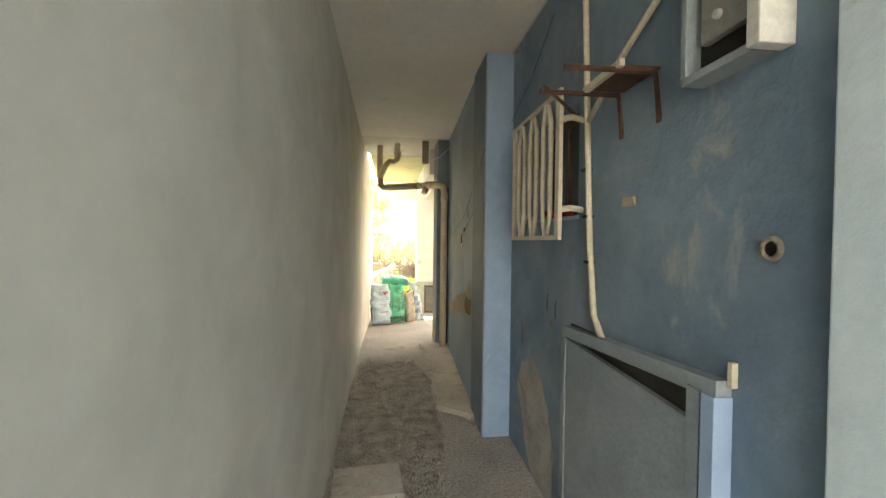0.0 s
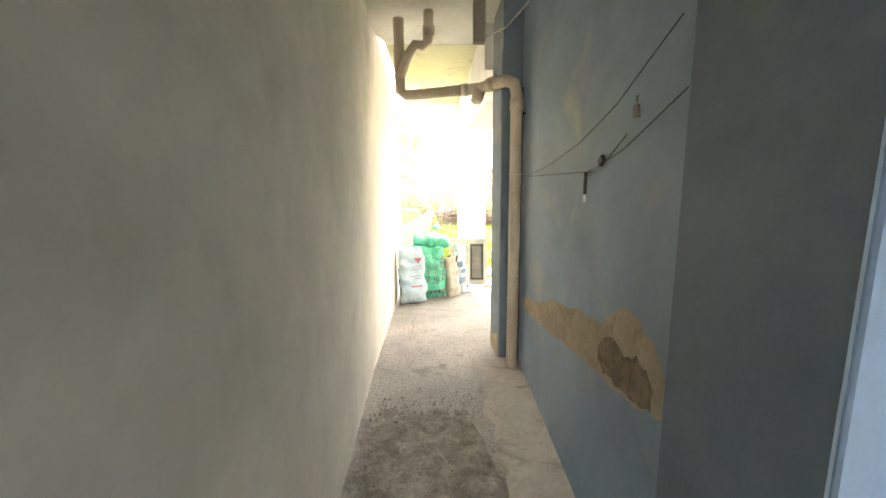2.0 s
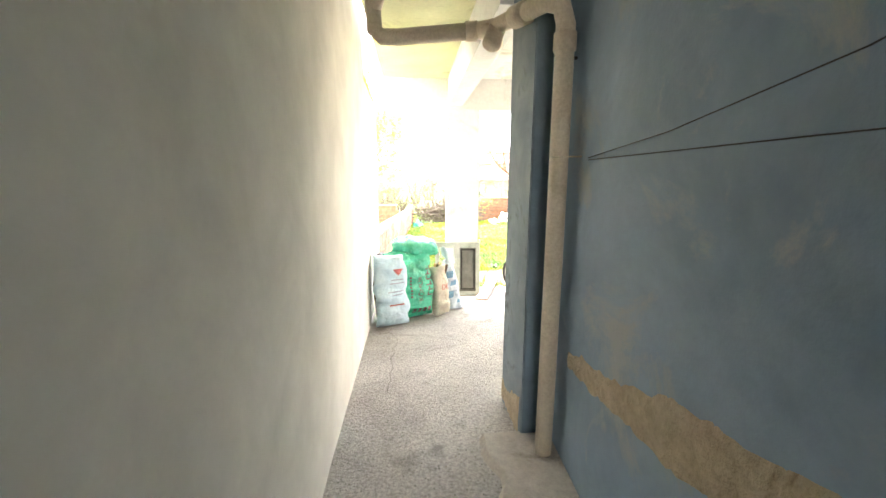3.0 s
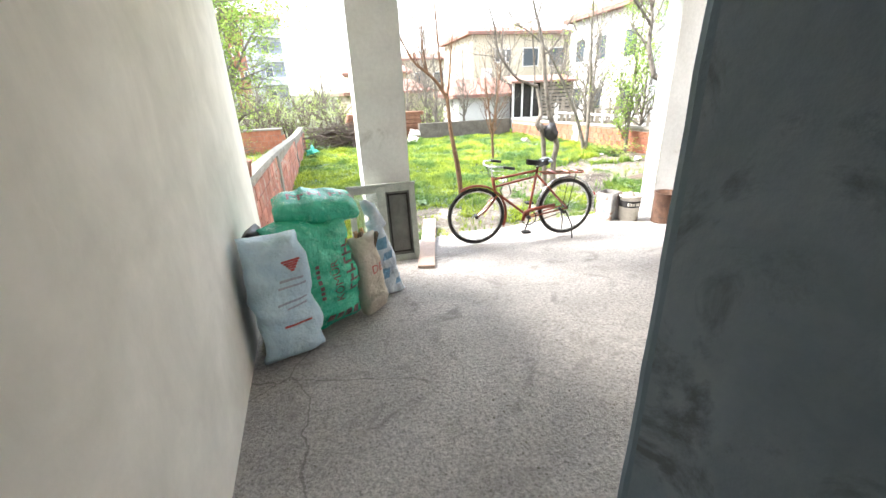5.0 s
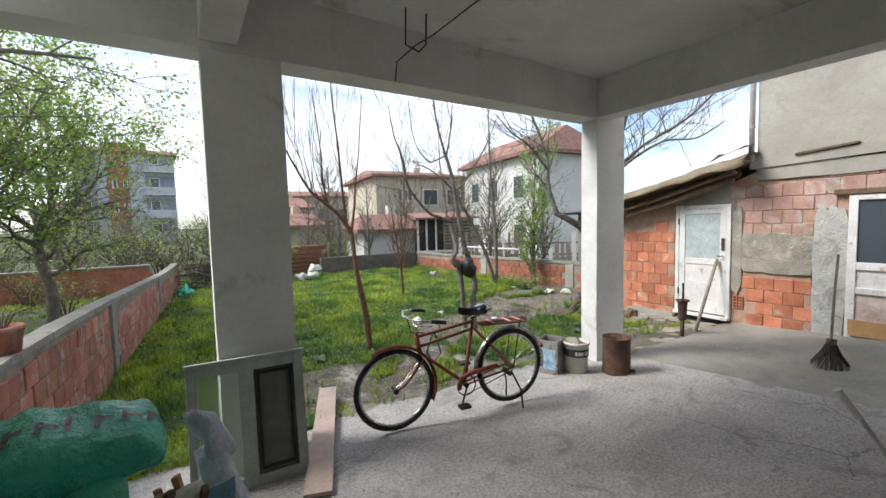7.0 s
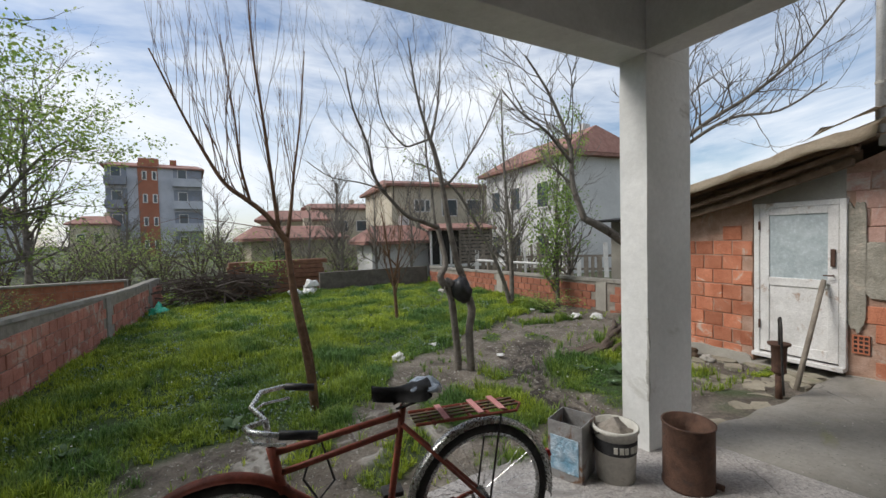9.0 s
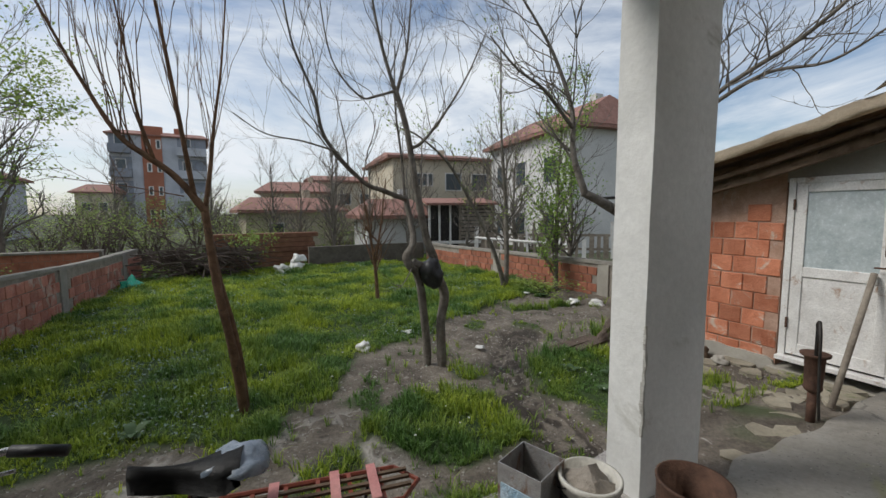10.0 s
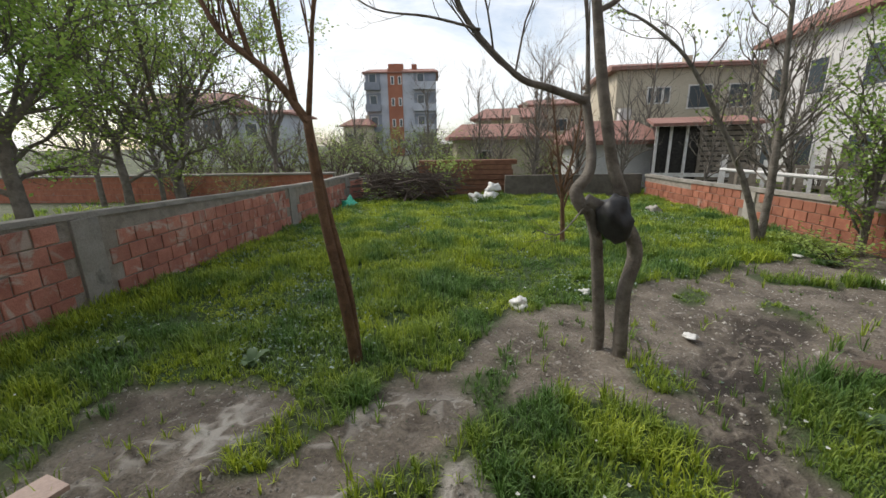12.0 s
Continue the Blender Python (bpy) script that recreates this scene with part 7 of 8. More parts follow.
for s in (-0.25, 0.25):
    part("side_tube", tube([(-0.42, s, 0.12), (-0.10, s, 0.50), (0.12, s, 0.78), (-0.05, s, 0.84), (-0.42, s, 0.86)], 0.014, 8), DARK_METAL, stroller, soft=True)
    part("leg", tube([(0.32, s, 0.10), (0.05, s, 0.50), (-0.30, s, 0.80)], 0.014, 8), DARK_METAL, stroller, soft=True)
    part("joint", jitter(box(-0.05, 0.05, s - 0.03, s + 0.03, 0.5, 0.6, 0.02), 0.004, 8), BLACK, stroller)
part("push_bar", tube([(-0.42, -0.25, 0.86), (-0.48, 0, 0.875), (-0.42, 0.25, 0.86)], 0.018, 8), BLACK, stroller, soft=True)
part("basket", jitter(box(-0.25, 0.25, -0.2, 0.2, 0.20, 0.36, 0.02), 0.012, 6), surface("dark_navy_cloth", (0.02, 0.022, 0.035), (0.04, 0.045, 0.065), 8, 0.85), stroller, "dark cloth basket")
for x in (-0.42, 0.32):
    for s in (-0.25, 0.25):
        w = part("wheel", lathe([(0, -0.02), (0.07, -0.022), (0.09, -0.015), (0.09, 0.015), (0.07, 0.022), (0, 0.02)], 20, m=pose(x, s, 0.09, 90, 0, 0)), BLACK, stroller, soft=True)
        part("hub", lathe([(0, -0.026), (0.03, -0.026), (0.03, 0.026), (0, 0.026)], 12, m=pose(x, s, 0.09, 90, 0, 0)), surface("grey_hub", (0.3, 0.3, 0.3), (0.4, 0.4, 0.4)) if "grey_hub" not in bpy.data.materials else bpy.data.materials["grey_hub"], w)

# ---- ceiling hook and cable ----
hook = thing("wire_hook", "bent wire hook hanging from the slab", "hook", pose(1.98, 10.2, CEIL))
part("wire", tube([(-0.01, 0, 0.01), (-0.02, 0, -0.28), (0.10, 0, -0.31), (0.165, 0, -0.24), (0.175, 0, 0.01)], 0.007, 6), DARK_METAL, hook)
part("cable", tube([(0.02, 0.28, -0.47), (0.0, 0.2, -0.34), (0.10, 0.05, -0.24), (0.18, -0.1, -0.2), (0.30, -0.45, -0.1), (0.42, -0.85, -0.03), (0.55, -1.3, -0.005)], 0.006, 6), BLACK, hook, "black cable")

# ---- garden clutter ----
GREY_LOG = surface("weathered_log", (0.06, 0.042, 0.032), (0.14, 0.105, 0.08), 8, 0.9, 0.6, 50)
r = random.Random(21)
logs = []
for i, (x, y, a, l, q, up) in enumerate(((7.45, 12.98, 14, 1.0, 0.06, 0), (7.5, 13.12, 22, 1.1, 0.055, 0), (7.52, 13.05, 18, 0.95, 0.05, 0.10), (7.4, 12.78, 8, 0.8, 0.045, 0), (7.62, 13.2, 30, 0.9, 0.05, 0.09), (7.7, 12.9, 24, 0.7, 0.04, 0.08))):
    lg = thing("log", "weathered fallen log lying on the soil", "log", pose(x, y, ground_top(x, y) + q + up, 0, -6 - 3 * (i % 3), a), "logs by the path")
    part("wood", jitter(tube([(-l / 2, 0, -0.02), (-l / 4, 0.02, 0.01), (0, -0.01, 0.03), (l / 4, -0.02, 0), (l / 2, 0.03, 0.04)], [q * 0.7, q, q * 1.05, q * 0.9, q * 0.7], 9), 0.02, 9), GREY_LOG, lg, soft=True)
for x, y, a, l, w in ((6.72, 13.03, 4, 0.85, 0.16), (7.0, 12.9, 9, 0.8, 0.12)):
    bd = thing("plank", "dark rotten board lying on the soil", "plank", pose(x, y, ground_top(x, y) + 0.03, 4, -2, a))
    part("board", jitter(box(-l / 2, l / 2, -w / 2, w / 2, -0.02, 0.025, 0.006), 0.012, 5), GREY_LOG, bd)


def litter(name, label, category, x, y, size, material, seed, flat=0.5):
    ob = thing(name, label, category, pose(x, y, ground_top(x, y) + 0.02, 0, 0, seed * 40))
    bm = bmesh.new()
    bmesh.ops.create_icosphere(bm, subdivisions=3, radius=size)
    for v in bm.verts:
        n = noise.noise(v.co * (2.2 / size) * 0.6 + Vector((seed, 0, 0))) + 0.6 * abs(noise.noise(v.co * (5 / size) * 0.5 + Vector((0, seed, 0))))
        v.co *= 0.75 + 0.7 * n
        v.co.z = max(-0.02, v.co.z * flat + size * 0.2)
    part("body", bm, material, ob, soft=True)
    return ob


litter("plastic_bag", "white plastic bag lying in the grass", "bag", 4.16, 14.2, 0.095, WHITE_PL, 1, 0.9)
litter("plastic_bag", "small white plastic scrap in the grass", "bag", 4.95, 14.6, 0.07, WHITE_PL, 2)
litter("paper", "torn white paper scrap on the soil", "paper", 5.55, 13.55, 0.07, WHITE_PL, 3, 0.25)
litter("paper", "small paper scrap by the tree", "paper", 8.4, 16.1, 0.07, WHITE_PL, 4, 0.3)
litter("plastic_bag", "white plastic bags behind the logs", "bag", 8.6, 14.9, 0.14, WHITE_PL, 5, 0.5)
litter("plastic_bag", "white plastic bags behind the logs", "bag", 8.9, 14.6, 0.14, WHITE_PL, 6, 0.5)
litter("sack", "white sack lying by the brushwood", "sack", 3.95, 22.8, 0.28, WHITE_PL, 7, 0.7)
litter("sack", "stacked white sack at the end of the plot", "sack", 4.35, 23.0, 0.29, WHITE_PL, 8, 0.8)
up = litter("sack", "stacked white sack at the end of the plot", "sack", 4.45, 23.05, 0.25, WHITE_PL, 9, 0.8)
up.location.z += 0.3
litter("stone", "grey stone by the garden wall", "stone", 8.3, 20.5, 0.2, RENDER, 10, 0.7)
litter("plastic_bag", "green plastic bag against the garden wall", "bag", 0.25, 21.6, 0.25, SACK_GREEN, 11, 1.0)
litter("stone", "stone beside the shed wall", "stone", 7.7, 11.7, 0.09, RENDER, 12, 0.6)
litter("stone", "brown lump beside the shed wall", "stone", 7.75, 12.0, 0.14, WOOD, 13, 0.8)
black_bag = thing("black_bag", "black plastic bag stuffed in the tree fork", "bag", pose(4.70, 13.22, 0.62))
bm = bmesh.new()
bmesh.ops.create_icosphere(bm, subdivisions=3, radius=0.155)
for v in bm.verts:
    v.co *= 1 + 0.45 * noise.noise(v.co * 9) + 0.3 * abs(noise.noise(v.co * 21))
    v.co.x *= 0.72
part("body", bm, BLACK, black_bag, soft=True)
pot = thing("flower_pot", "terracotta flower pot with dry plant on the wall", "flower pot", pose(-0.74, 11.45, 0.57))
part("pot", lathe([(0, 0), (0.09, 0), (0.115, 0.18), (0.125, 0.18), (0.125, 0.21), (0.105, 0.21), (0.1, 0.17), (0, 0.17)], 20), PINK_BRICK, pot, soft=True)
pl = bmesh.new()
for k in range(12):
    a = k * 0.55
    tube([(0, 0, 0.15), (0.08 * math.cos(a), 0.08 * math.sin(a), 0.3), (0.2 * math.cos(a), 0.2 * math.sin(a), 0.28 + 0.02 * (k % 4))], 0.004, 4, pl)
part("plant", pl, TWIG, pot)

# ---- passage fittings ----
CREAM_PAINT = surface("cream_gloss", (0.58, 0.51, 0.40), (0.70, 0.63, 0.51), 10, 0.5, 0.2, 60, (0.32, 0.20, 0.12), 9, 0.66)
PVC = surface("aged_pvc", (0.50, 0.41, 0.31), (0.62, 0.53, 0.42), 5, 0.45, 0.12, 60, (0.36, 0.26, 0.17), 4, 0.62)
DUSTY_BLUE = surface("dusty_blue_metal", (0.22, 0.27, 0.30), (0.32, 0.37, 0.40), 3, 0.6, 0.25, 50, (0.36, 0.33, 0.26), 3, 0.66)
# near-black fill: deep shade of openings is put into this colour
SHADE_FILL = surface("shade_fill", (0.02, 0.018, 0.016), (0.035, 0.03, 0.027), 3)
BARE_PLASTER = surface("bare_plaster", (0.40, 0.32, 0.22), (0.54, 0.45, 0.33), 7, 0.95, 0.9, 35, (0.27, 0.20, 0.13), 5, 0.6)

window_1 = thing("window_1", "small dark window opening in the blue wall", "window", kind="structure")
part("window_frame", box(1.04, 1.08, 2.0, 2.66, 1.735, 1.77), WOOD, window_1)
part("window_frame", box(1.04, 1.08, 2.0, 2.66, 2.29, 2.34), WOOD, window_1)
part("window_frame", box(1.04, 1.08, 2.0, 2.04, 1.77, 2.29), WOOD, window_1)
part("window_frame", box(1.04, 1.08, 2.62, 2.66, 1.77, 2.29), WOOD, window_1)
part("mullion", box(1.04, 1.08, 2.31, 2.34, 1.77, 2.29), WOOD, window_1)
part("pane", box(1.055, 1.06, 2.04, 2.62, 1.76, 2.3), GLASS, window_1)
part("curtain", jitter(box(1.09, 1.10, 2.08, 2.6, 1.76, 1.95), 0.012, 6), surface("red_curtain", (0.20, 0.05, 0.04), (0.32, 0.09, 0.07), 8), window_1, "reddish cloth behind the glass")
# sheet behind the glass stands in for the unlit room
part("room_behind", box(1.13, 1.149, 2.0, 2.66, 1.62, 2.34), SHADE_FILL, window_1)
part("sill_moulding", box(0.94, 1.035, 1.99, 2.67, 1.725, 1.745, 0.005), PALE_BLUE, window_1)
part("cloth", jitter(box(0.965, 1.02, 2.40, 2.52, 1.745, 1.80, 0.015), 0.012, 14), surface("red_cloth_scrap", (0.36, 0.03, 0.03), (0.5, 0.06, 0.05), 9), window_1, "red rag on the sill")
part("cloth", jitter(box(0.965, 1.02, 2.20, 2.30, 1.745, 1.785, 0.015), 0.012, 14), bpy.data.materials["red_cloth_scrap"], window_1, "red rag on the sill")

grille = thing("window_grille", "cream painted iron window grille, slightly rusty", "grille")
GX = 0.82
for z in (1.625, 2.36):
    part("rail", box(GX - 0.008, GX + 0.008, 1.95, 2.70, z - 0.012, z + 0.012), CREAM_PAINT, grille)
for y in (1.95, 2.70):
    part("stile", box(GX - 0.011, GX + 0.011, y - 0.024, y + 0.024, 1.613, 2.372, 0.004), CREAM_PAINT, grille)
for k in range(6):
    y = 2.06 + 0.107 * k
    part("bar", tube([(GX, y - 0.043 * (1 if k % 2 else -1), 1.635), (GX, y - 0.006 * (1 if k % 2 else -1), 1.735), (GX, y, 1.75), (GX, y, 2.24), (GX, y - 0.043 * (1 if k % 2 else -1), 2.35)], 0.0145, 8), CREAM_PAINT, grille, soft=True)
for y in (1.95, 2.70):
    for z in (1.765, 2.22):
        part("bracket", tube([(GX, y, z), (GX + 0.06, y - 0.012, z + 0.01), (0.96, y, z)], 0.016, 8), CREAM_PAINT, grille)

conduit = thing("conduit", "cream painted cable conduit clipped to the wall", "conduit")
part("riser", tube([(0.935, 1.70, 1.16), (0.93, 1.78, 1.26), (0.93, 1.83, 1.6), (0.93, 1.86, 2.0), (0.93, 1.90, 2.6), (0.93, 1.93, CEIL)], 0.015, 10), CREAM_PAINT, conduit, soft=True)
part("branch", tube([(0.93, 1.86, 2.19), (0.925, 1.55, 2.38), (0.925, 1.18, 2.55)], 0.013, 10), CREAM_PAINT, conduit, soft=True)
for z in (1.5, 1.72, 1.95):
    part("clip", box(0.915, 0.952, 1.81 + (z - 1.5) * 0.1, 1.86 + (z - 1.5) * 0.1, z, z + 0.014), DARK_METAL, conduit)

hatch = thing("cupboard_door", "grey-blue metal cupboard door hanging askew", "cupboard door")
part("frame_top", yz_slab([(2.06, 1.10), (2.06, 1.155), (1.02, 1.215), (1.02, 1.16)], 0.90, 0.95), DUSTY_BLUE, hatch)
part("frame_side", box(0.90, 0.95, 2.02, 2.07, 0.0, 1.10, 0.004), DUSTY_BLUE, hatch)
part("frame_side", box(0.895, 0.95, 1.075, 1.13, 0.0, 1.17, 0.004), DUSTY_BLUE, hatch)
part("edge_strip", box(0.89, 0.95, 1.015, 1.065, 0.0, 1.17, 0.003), PALE_BLUE, hatch, "pale blue strip")
part("leaf", yz_slab([(2.02, 0.02), (2.02, 1.095), (1.14, 1.06), (1.14, 0.02)], 0.905, 0.93), DUSTY_BLUE, hatch, "askew metal leaf")
# shade inside the gap, painted as a near-black sheet
part("gap", box(0.935, 0.949, 1.13, 2.03, 0.02, 1.17), SHADE_FILL, hatch, "near-black sheet for the shade in the gap")
part("tape", box(0.93, 0.949, 1.0, 1.015, 1.2, 1.27), CREAM_PAINT, hatch)

meter = thing("meter_box", "open metal electricity meter box with white side", "meter box", pose(0, 0, -0.06))
# back of the open box, its inner shade painted near-black
part("back", box(0.92, 0.949, 0.90, 1.14, 2.18, 2.62), SHADE_FILL, meter)
for y0, y1, z0, z1 in ((0.92, 1.16, 2.14, 2.165), (0.92, 1.16, 2.6, 2.625), (1.14, 1.165, 2.165, 2.6)):
    part("frame", box(0.87, 0.949, y0 - 0.01, y1 - 0.01, z0, z1, 0.004), DUSTY_BLUE, meter)
part("cover", box(0.85, 0.949, 0.86, 0.90, 2.14, 2.64, 0.006), WHITE_PL, meter, "white cover")
part("dial_plate", box(0.89, 0.92, 0.94, 1.10, 2.24, 2.55, 0.01), surface("grey_plate", (0.28, 0.28, 0.27), (0.40, 0.40, 0.38), 8, 0.5, metal=0.4), meter)
part("screw", lathe([(0, 0), (0.014, 0), (0.012, 0.012), (0, 0.014)], 12, m=pose(0.89, 1.03, 2.30, 0, -90, 0)), WHITE_PL, meter)
part("fuse", box(0.87, 0.90, 1.07, 1.11, 2.42, 2.52, 0.008), WHITE_PL, meter)

arm = thing("iron_bracket", "rusty angle-iron wall bracket", "bracket")
for y in (1.36, 1.60):
    part("arm", tube([(0.95, y, 2.04), (0.93, y, 2.22), (0.60, y + 0.03, 2.23)], 0.012, 6), RUST, arm)
part("crossbar", box(0.78, 0.80, 1.34, 1.62, 2.225, 2.25), CREAM_PAINT, arm)
part("plate", box(0.80, 0.95, 1.36, 1.6, 2.232, 2.24), RUST, arm)
part("rod", tube([(0.62, 1.63, 2.25), (0.9, 1.95, 2.25)], 0.008, 6), RUST, arm)

socket = thing("pipe_stub", "broken pipe stub in the wall plaster", "pipe stub", pose(0.95, 0.91, 1.59, 0, -90, 0) @ Matrix.Scale(0.72, 4))
part("rim", lathe([(0.026, -0.02), (0.028, 0.012), (0.04, 0.016), (0.046, 0.0), (0.05, -0.01)], 20), MORTAR, socket, soft=True)
# near-black disc paints the shade in the pipe's mouth
part("hole", lathe([(0, 0.002), (0.03, 0.002), (0.03, -0.01), (0, -0.01)], 20), SHADE_FILL, socket)
plate = thing("wall_plate", "small broken switch plate on the wall", "switch plate", pose(0.95, 1.53, 1.77))
part("plate", jitter(box(-0.012, 0.0, -0.04, 0.04, -0.02, 0.02, 0.003), 0.006, 20), BARE_PLASTER, plate)

door_1 = thing("door_1", "blue painted house door with pale blue frame", "door", kind="structure")
for y0, y1, z0, z1 in ((0.62, 0.74, -0.02, 2.2), (-0.36, -0.26, -0.02, 2.2), (-0.26, 0.62, 2.1, 2.2)):
    part("door_frame", box(0.91, 1.15, y0, y1, z0, z1, 0.006), DOOR_BLUE, door_1)
part("leaf", box(1.02, 1.06, -0.26, 0.62, 0.0, 2.1, 0.003), DUSTY_BLUE, door_1)
part("handle", tube([(1.02, 0.52, 1.0), (0.96, 0.52, 1.0), (0.96, 0.4, 1.0)], 0.01, 8), DARK_METAL, door_1)

# waste pipes under the slab
pipes = thing("waste_pipes", "aged cream plastic waste pipes under the slab", "pipes")
part("pipe", tube([(-0.24, 6.6, CEIL), (-0.24, 6.6, 2.62), (-0.235, 6.6, 2.50), (-0.19, 6.6, 2.46), (-0.10, 6.6, 2.46), (0.44, 6.55, 2.50)], 0.05, 14), PVC, pipes, soft=True)
part("pipe", tube([(0.40, 6.55, 2.50), (0.50, 6.45, 2.49), (0.60, 6.1, 2.45), (0.64, 5.93, 2.43), (0.70, 5.90, 2.40), (0.725, 5.90, 2.32), (0.725, 5.90, 1.2), (0.72, 5.90, -0.02)], 0.047, 14), PVC, pipes, soft=True)
part("trap", tube([(-0.23, 6.58, 2.62), (-0.16, 6.5, 2.78), (-0.08, 6.45, 2.86), (-0.02, 6.43, 2.84), (0.03, 6.42, 2.88), (0.04, 6.42, CEIL)], 0.045, 12), PVC, pipes, soft=True)
part("branch", tube([(0.46, 6.5, 2.50), (0.55, 6.75, 2.56), (0.62, 7.0, 2.6), (0.66, 7.2, 2.61)], 0.045, 12), PVC, pipes, soft=True)
part("cleanout", tube([(0.50, 6.45, 2.47), (0.46, 6.38, 2.37)], 0.055, 14), PVC, pipes, soft=True)
for a, b, r in (((0.33, 6.56, 2.493), (0.40, 6.555, 2.497), 0.058), ((0.725, 5.90, 2.2), (0.725, 5.90, 2.28), 0.054), ((0.56, 6.24, 2.467), (0.60, 6.12, 2.455), 0.06), ((0.04, 6.42, 2.92), (0.04, 6.42, 3.0), 0.055)):
    part("coupling", tube([a, b], r, 16), PVC, pipes, soft=True)
part("clamp", tube([(0.68, 5.9, 2.18), (0.85, 5.95, 2.18)], 0.008, 6), DARK_METAL, pipes)
part("tie", tube([(0.66, 5.84, 1.70), (0.80, 5.80, 1.70)], 0.004, 5), CREAM_PAINT, pipes)
part("thin_pipe", tube([(0.79, 6.04, -0.02), (0.79, 6.04, 2.4)], 0.02, 8), DARK_METAL, pipes)
box_pipe = thing("slab_pipe", "grey pipe end hanging from the slab", "pipe", pose(0.46, 6.2, CEIL))
part("pipe", box(-0.05, 0.05, -0.05, 0.05, -0.34, 0.0, 0.012), RENDER, box_pipe)
part("wire", tube([(0.04, 0, -0.3), (0.2, -0.15, -0.27), (0.34, -0.32, -0.15), (0.40, -0.4, -0.05)], 0.006, 5), WHITE_PL, box_pipe)


def wall_x(y):
    return 0.735 + 0.031 * (y - 3.66)


wires = thing("wall_wires", "thin dark wires strung along the blue wall", "wires")
for pts in ([(5.7, 1.69), (5.1, 1.74), (4.55, 1.82), (4.15, 1.92), (3.75, 2.08)], [(5.7, 1.68), (4.43, 1.68), (4.07, 1.75), (3.70, 1.88)], [(4.2, 1.73), (4.05, 1.8)]):
    part("wire", tube([(wall_x(y) - 0.008, y, z) for y, z in pts], 0.002, 5), BLACK, wires)
part("wire", tube([(0.722, 3.66, 2.12), (0.722, 3.2, 2.36)], 0.002, 5), BLACK, wires)
part("wire", tube([(0.925, 3.16, 2.56), (0.925, 2.7, 2.72), (0.925, 2.3, 2.95)], 0.002, 5), BLACK, wires)
peg = thing("clothes_peg", "dark clothes peg clipped on a wire", "peg", pose(wall_x(4.43) - 0.014, 4.43, 1.63))
part("jaw", box(-0.008, 0.004, -0.009, 0.009, -0.05, 0.05, 0.003), BLACK, peg)
part("jaw", box(-0.01, 0.006, -0.01, 0.03, 0.03, 0.06, 0.003, m=pose(0, -0.2, 0.06, -35, 0, 0)), BLACK, peg)
part("tag", box(-0.004, 0.0, -0.012, 0.012, -0.085, -0.05), WHITE_PL, peg)
ring = thing("cable_clip", "white cable clip nailed to the wall", "clip", pose(wall_x(3.98) - 0.012, 3.98, 1.87) @ Matrix.Scale(0.5, 4))
part("body", jitter(box(-0.012, 0.012, -0.03, 0.03, -0.05, 0.04, 0.008), 0.012, 12), MORTAR, ring)
part("nail", tube([(0.012, 0.03, 0.06), (-0.03, -0.06, 0.08)], 0.004, 5), DARK_METAL, ring)


# raised strip of screed along the wall, and patches where the limewash has come off
def ragged(name, label, columns, side_x, material, thick=0.006, seed=0.0, parent=None):
    """A patch on a wall: columns of (y, low z, high z), with ragged edges."""
    bm = bmesh.new()
    fine = []
    for (a, l0, h0), (b, l1, h1) in zip(columns, columns[1:]):
        for k in range(9):
            u = k / 9
            fine.append((a + (b - a) * u, l0 + (l1 - l0) * u, h0 + (h1 - h0) * u))
    fine.append(columns[-1])
    grid = []
    for y, lo, hi in fine:
        lo += 0.035 * noise.noise(Vector((y * 7, seed, 0))) + 0.02 * noise.noise(Vector((y * 21, seed, 3)))
        hi += 0.035 * noise.noise(Vector((y * 7, seed, 9))) + 0.02 * noise.noise(Vector((y * 21, seed, 12)))
        grid.append([bm.verts.new((side_x(y) - thick * (0.3 if j in (0, 6) else 1) + 0.003 * noise.noise(Vector((y * 20, j, seed))), y, lo + (hi - lo) * j / 6)) for j in range(7)])
    for p, q in zip(grid, grid[1:]):
        for j in range(6):
            bm.faces.new((p[j], p[j + 1], q[j + 1], q[j]))
    return part(name, bm, material, parent or wall_east, label)


ragged("bare_patch", "patch of bare ochre plaster", [(5.82, 0.61, 0.70), (5.5, 0.64, 0.76), (5.26, 0.67, 0.81), (5.0, 0.70, 0.92), (4.78, 0.74, 0.95), (4.47, 0.79, 1.02), (4.2, 0.82, 1.06), (4.0, 0.85, 1.18), (3.88, 0.86, 1.17), (3.78, 0.89, 1.12), (3.70, 0.92, 1.05)], wall_x, BARE_PLASTER, 0.004, 1.0)
ragged("broken_hole", "dark broken hole in the plaster", [(4.20, 0.90, 0.98), (4.15, 0.85, 1.02), (4.04, 0.86, 1.03), (3.96, 0.87, 1.02), (3.88, 0.875, 1.05), (3.81, 0.89, 1.03), (3.76, 0.91, 0.98)], wall_x, surface("raw_masonry", (0.12, 0.085, 0.055), (0.34, 0.26, 0.18), 16, 0.95, 1.0, 40), 0.008, 4.0)
ragged("bare_patch", "patch of broken plaster", [(2.95, 0.50, 0.58), (2.86, 0.32, 0.72), (2.74, 0.10, 0.80), (2.62, 0.0, 0.80), (2.48, 0.0, 0.72), (2.36, 0.0, 0.55), (2.26, 0.0, 0.3)], lambda y: 0.95, PALE_CEMENT, 0.012, 7.0)
SCUFF = surface("dark_scuff", (0.07, 0.095, 0.12), (0.12, 0.15, 0.18), 9, 0.75, 0.1, 30)
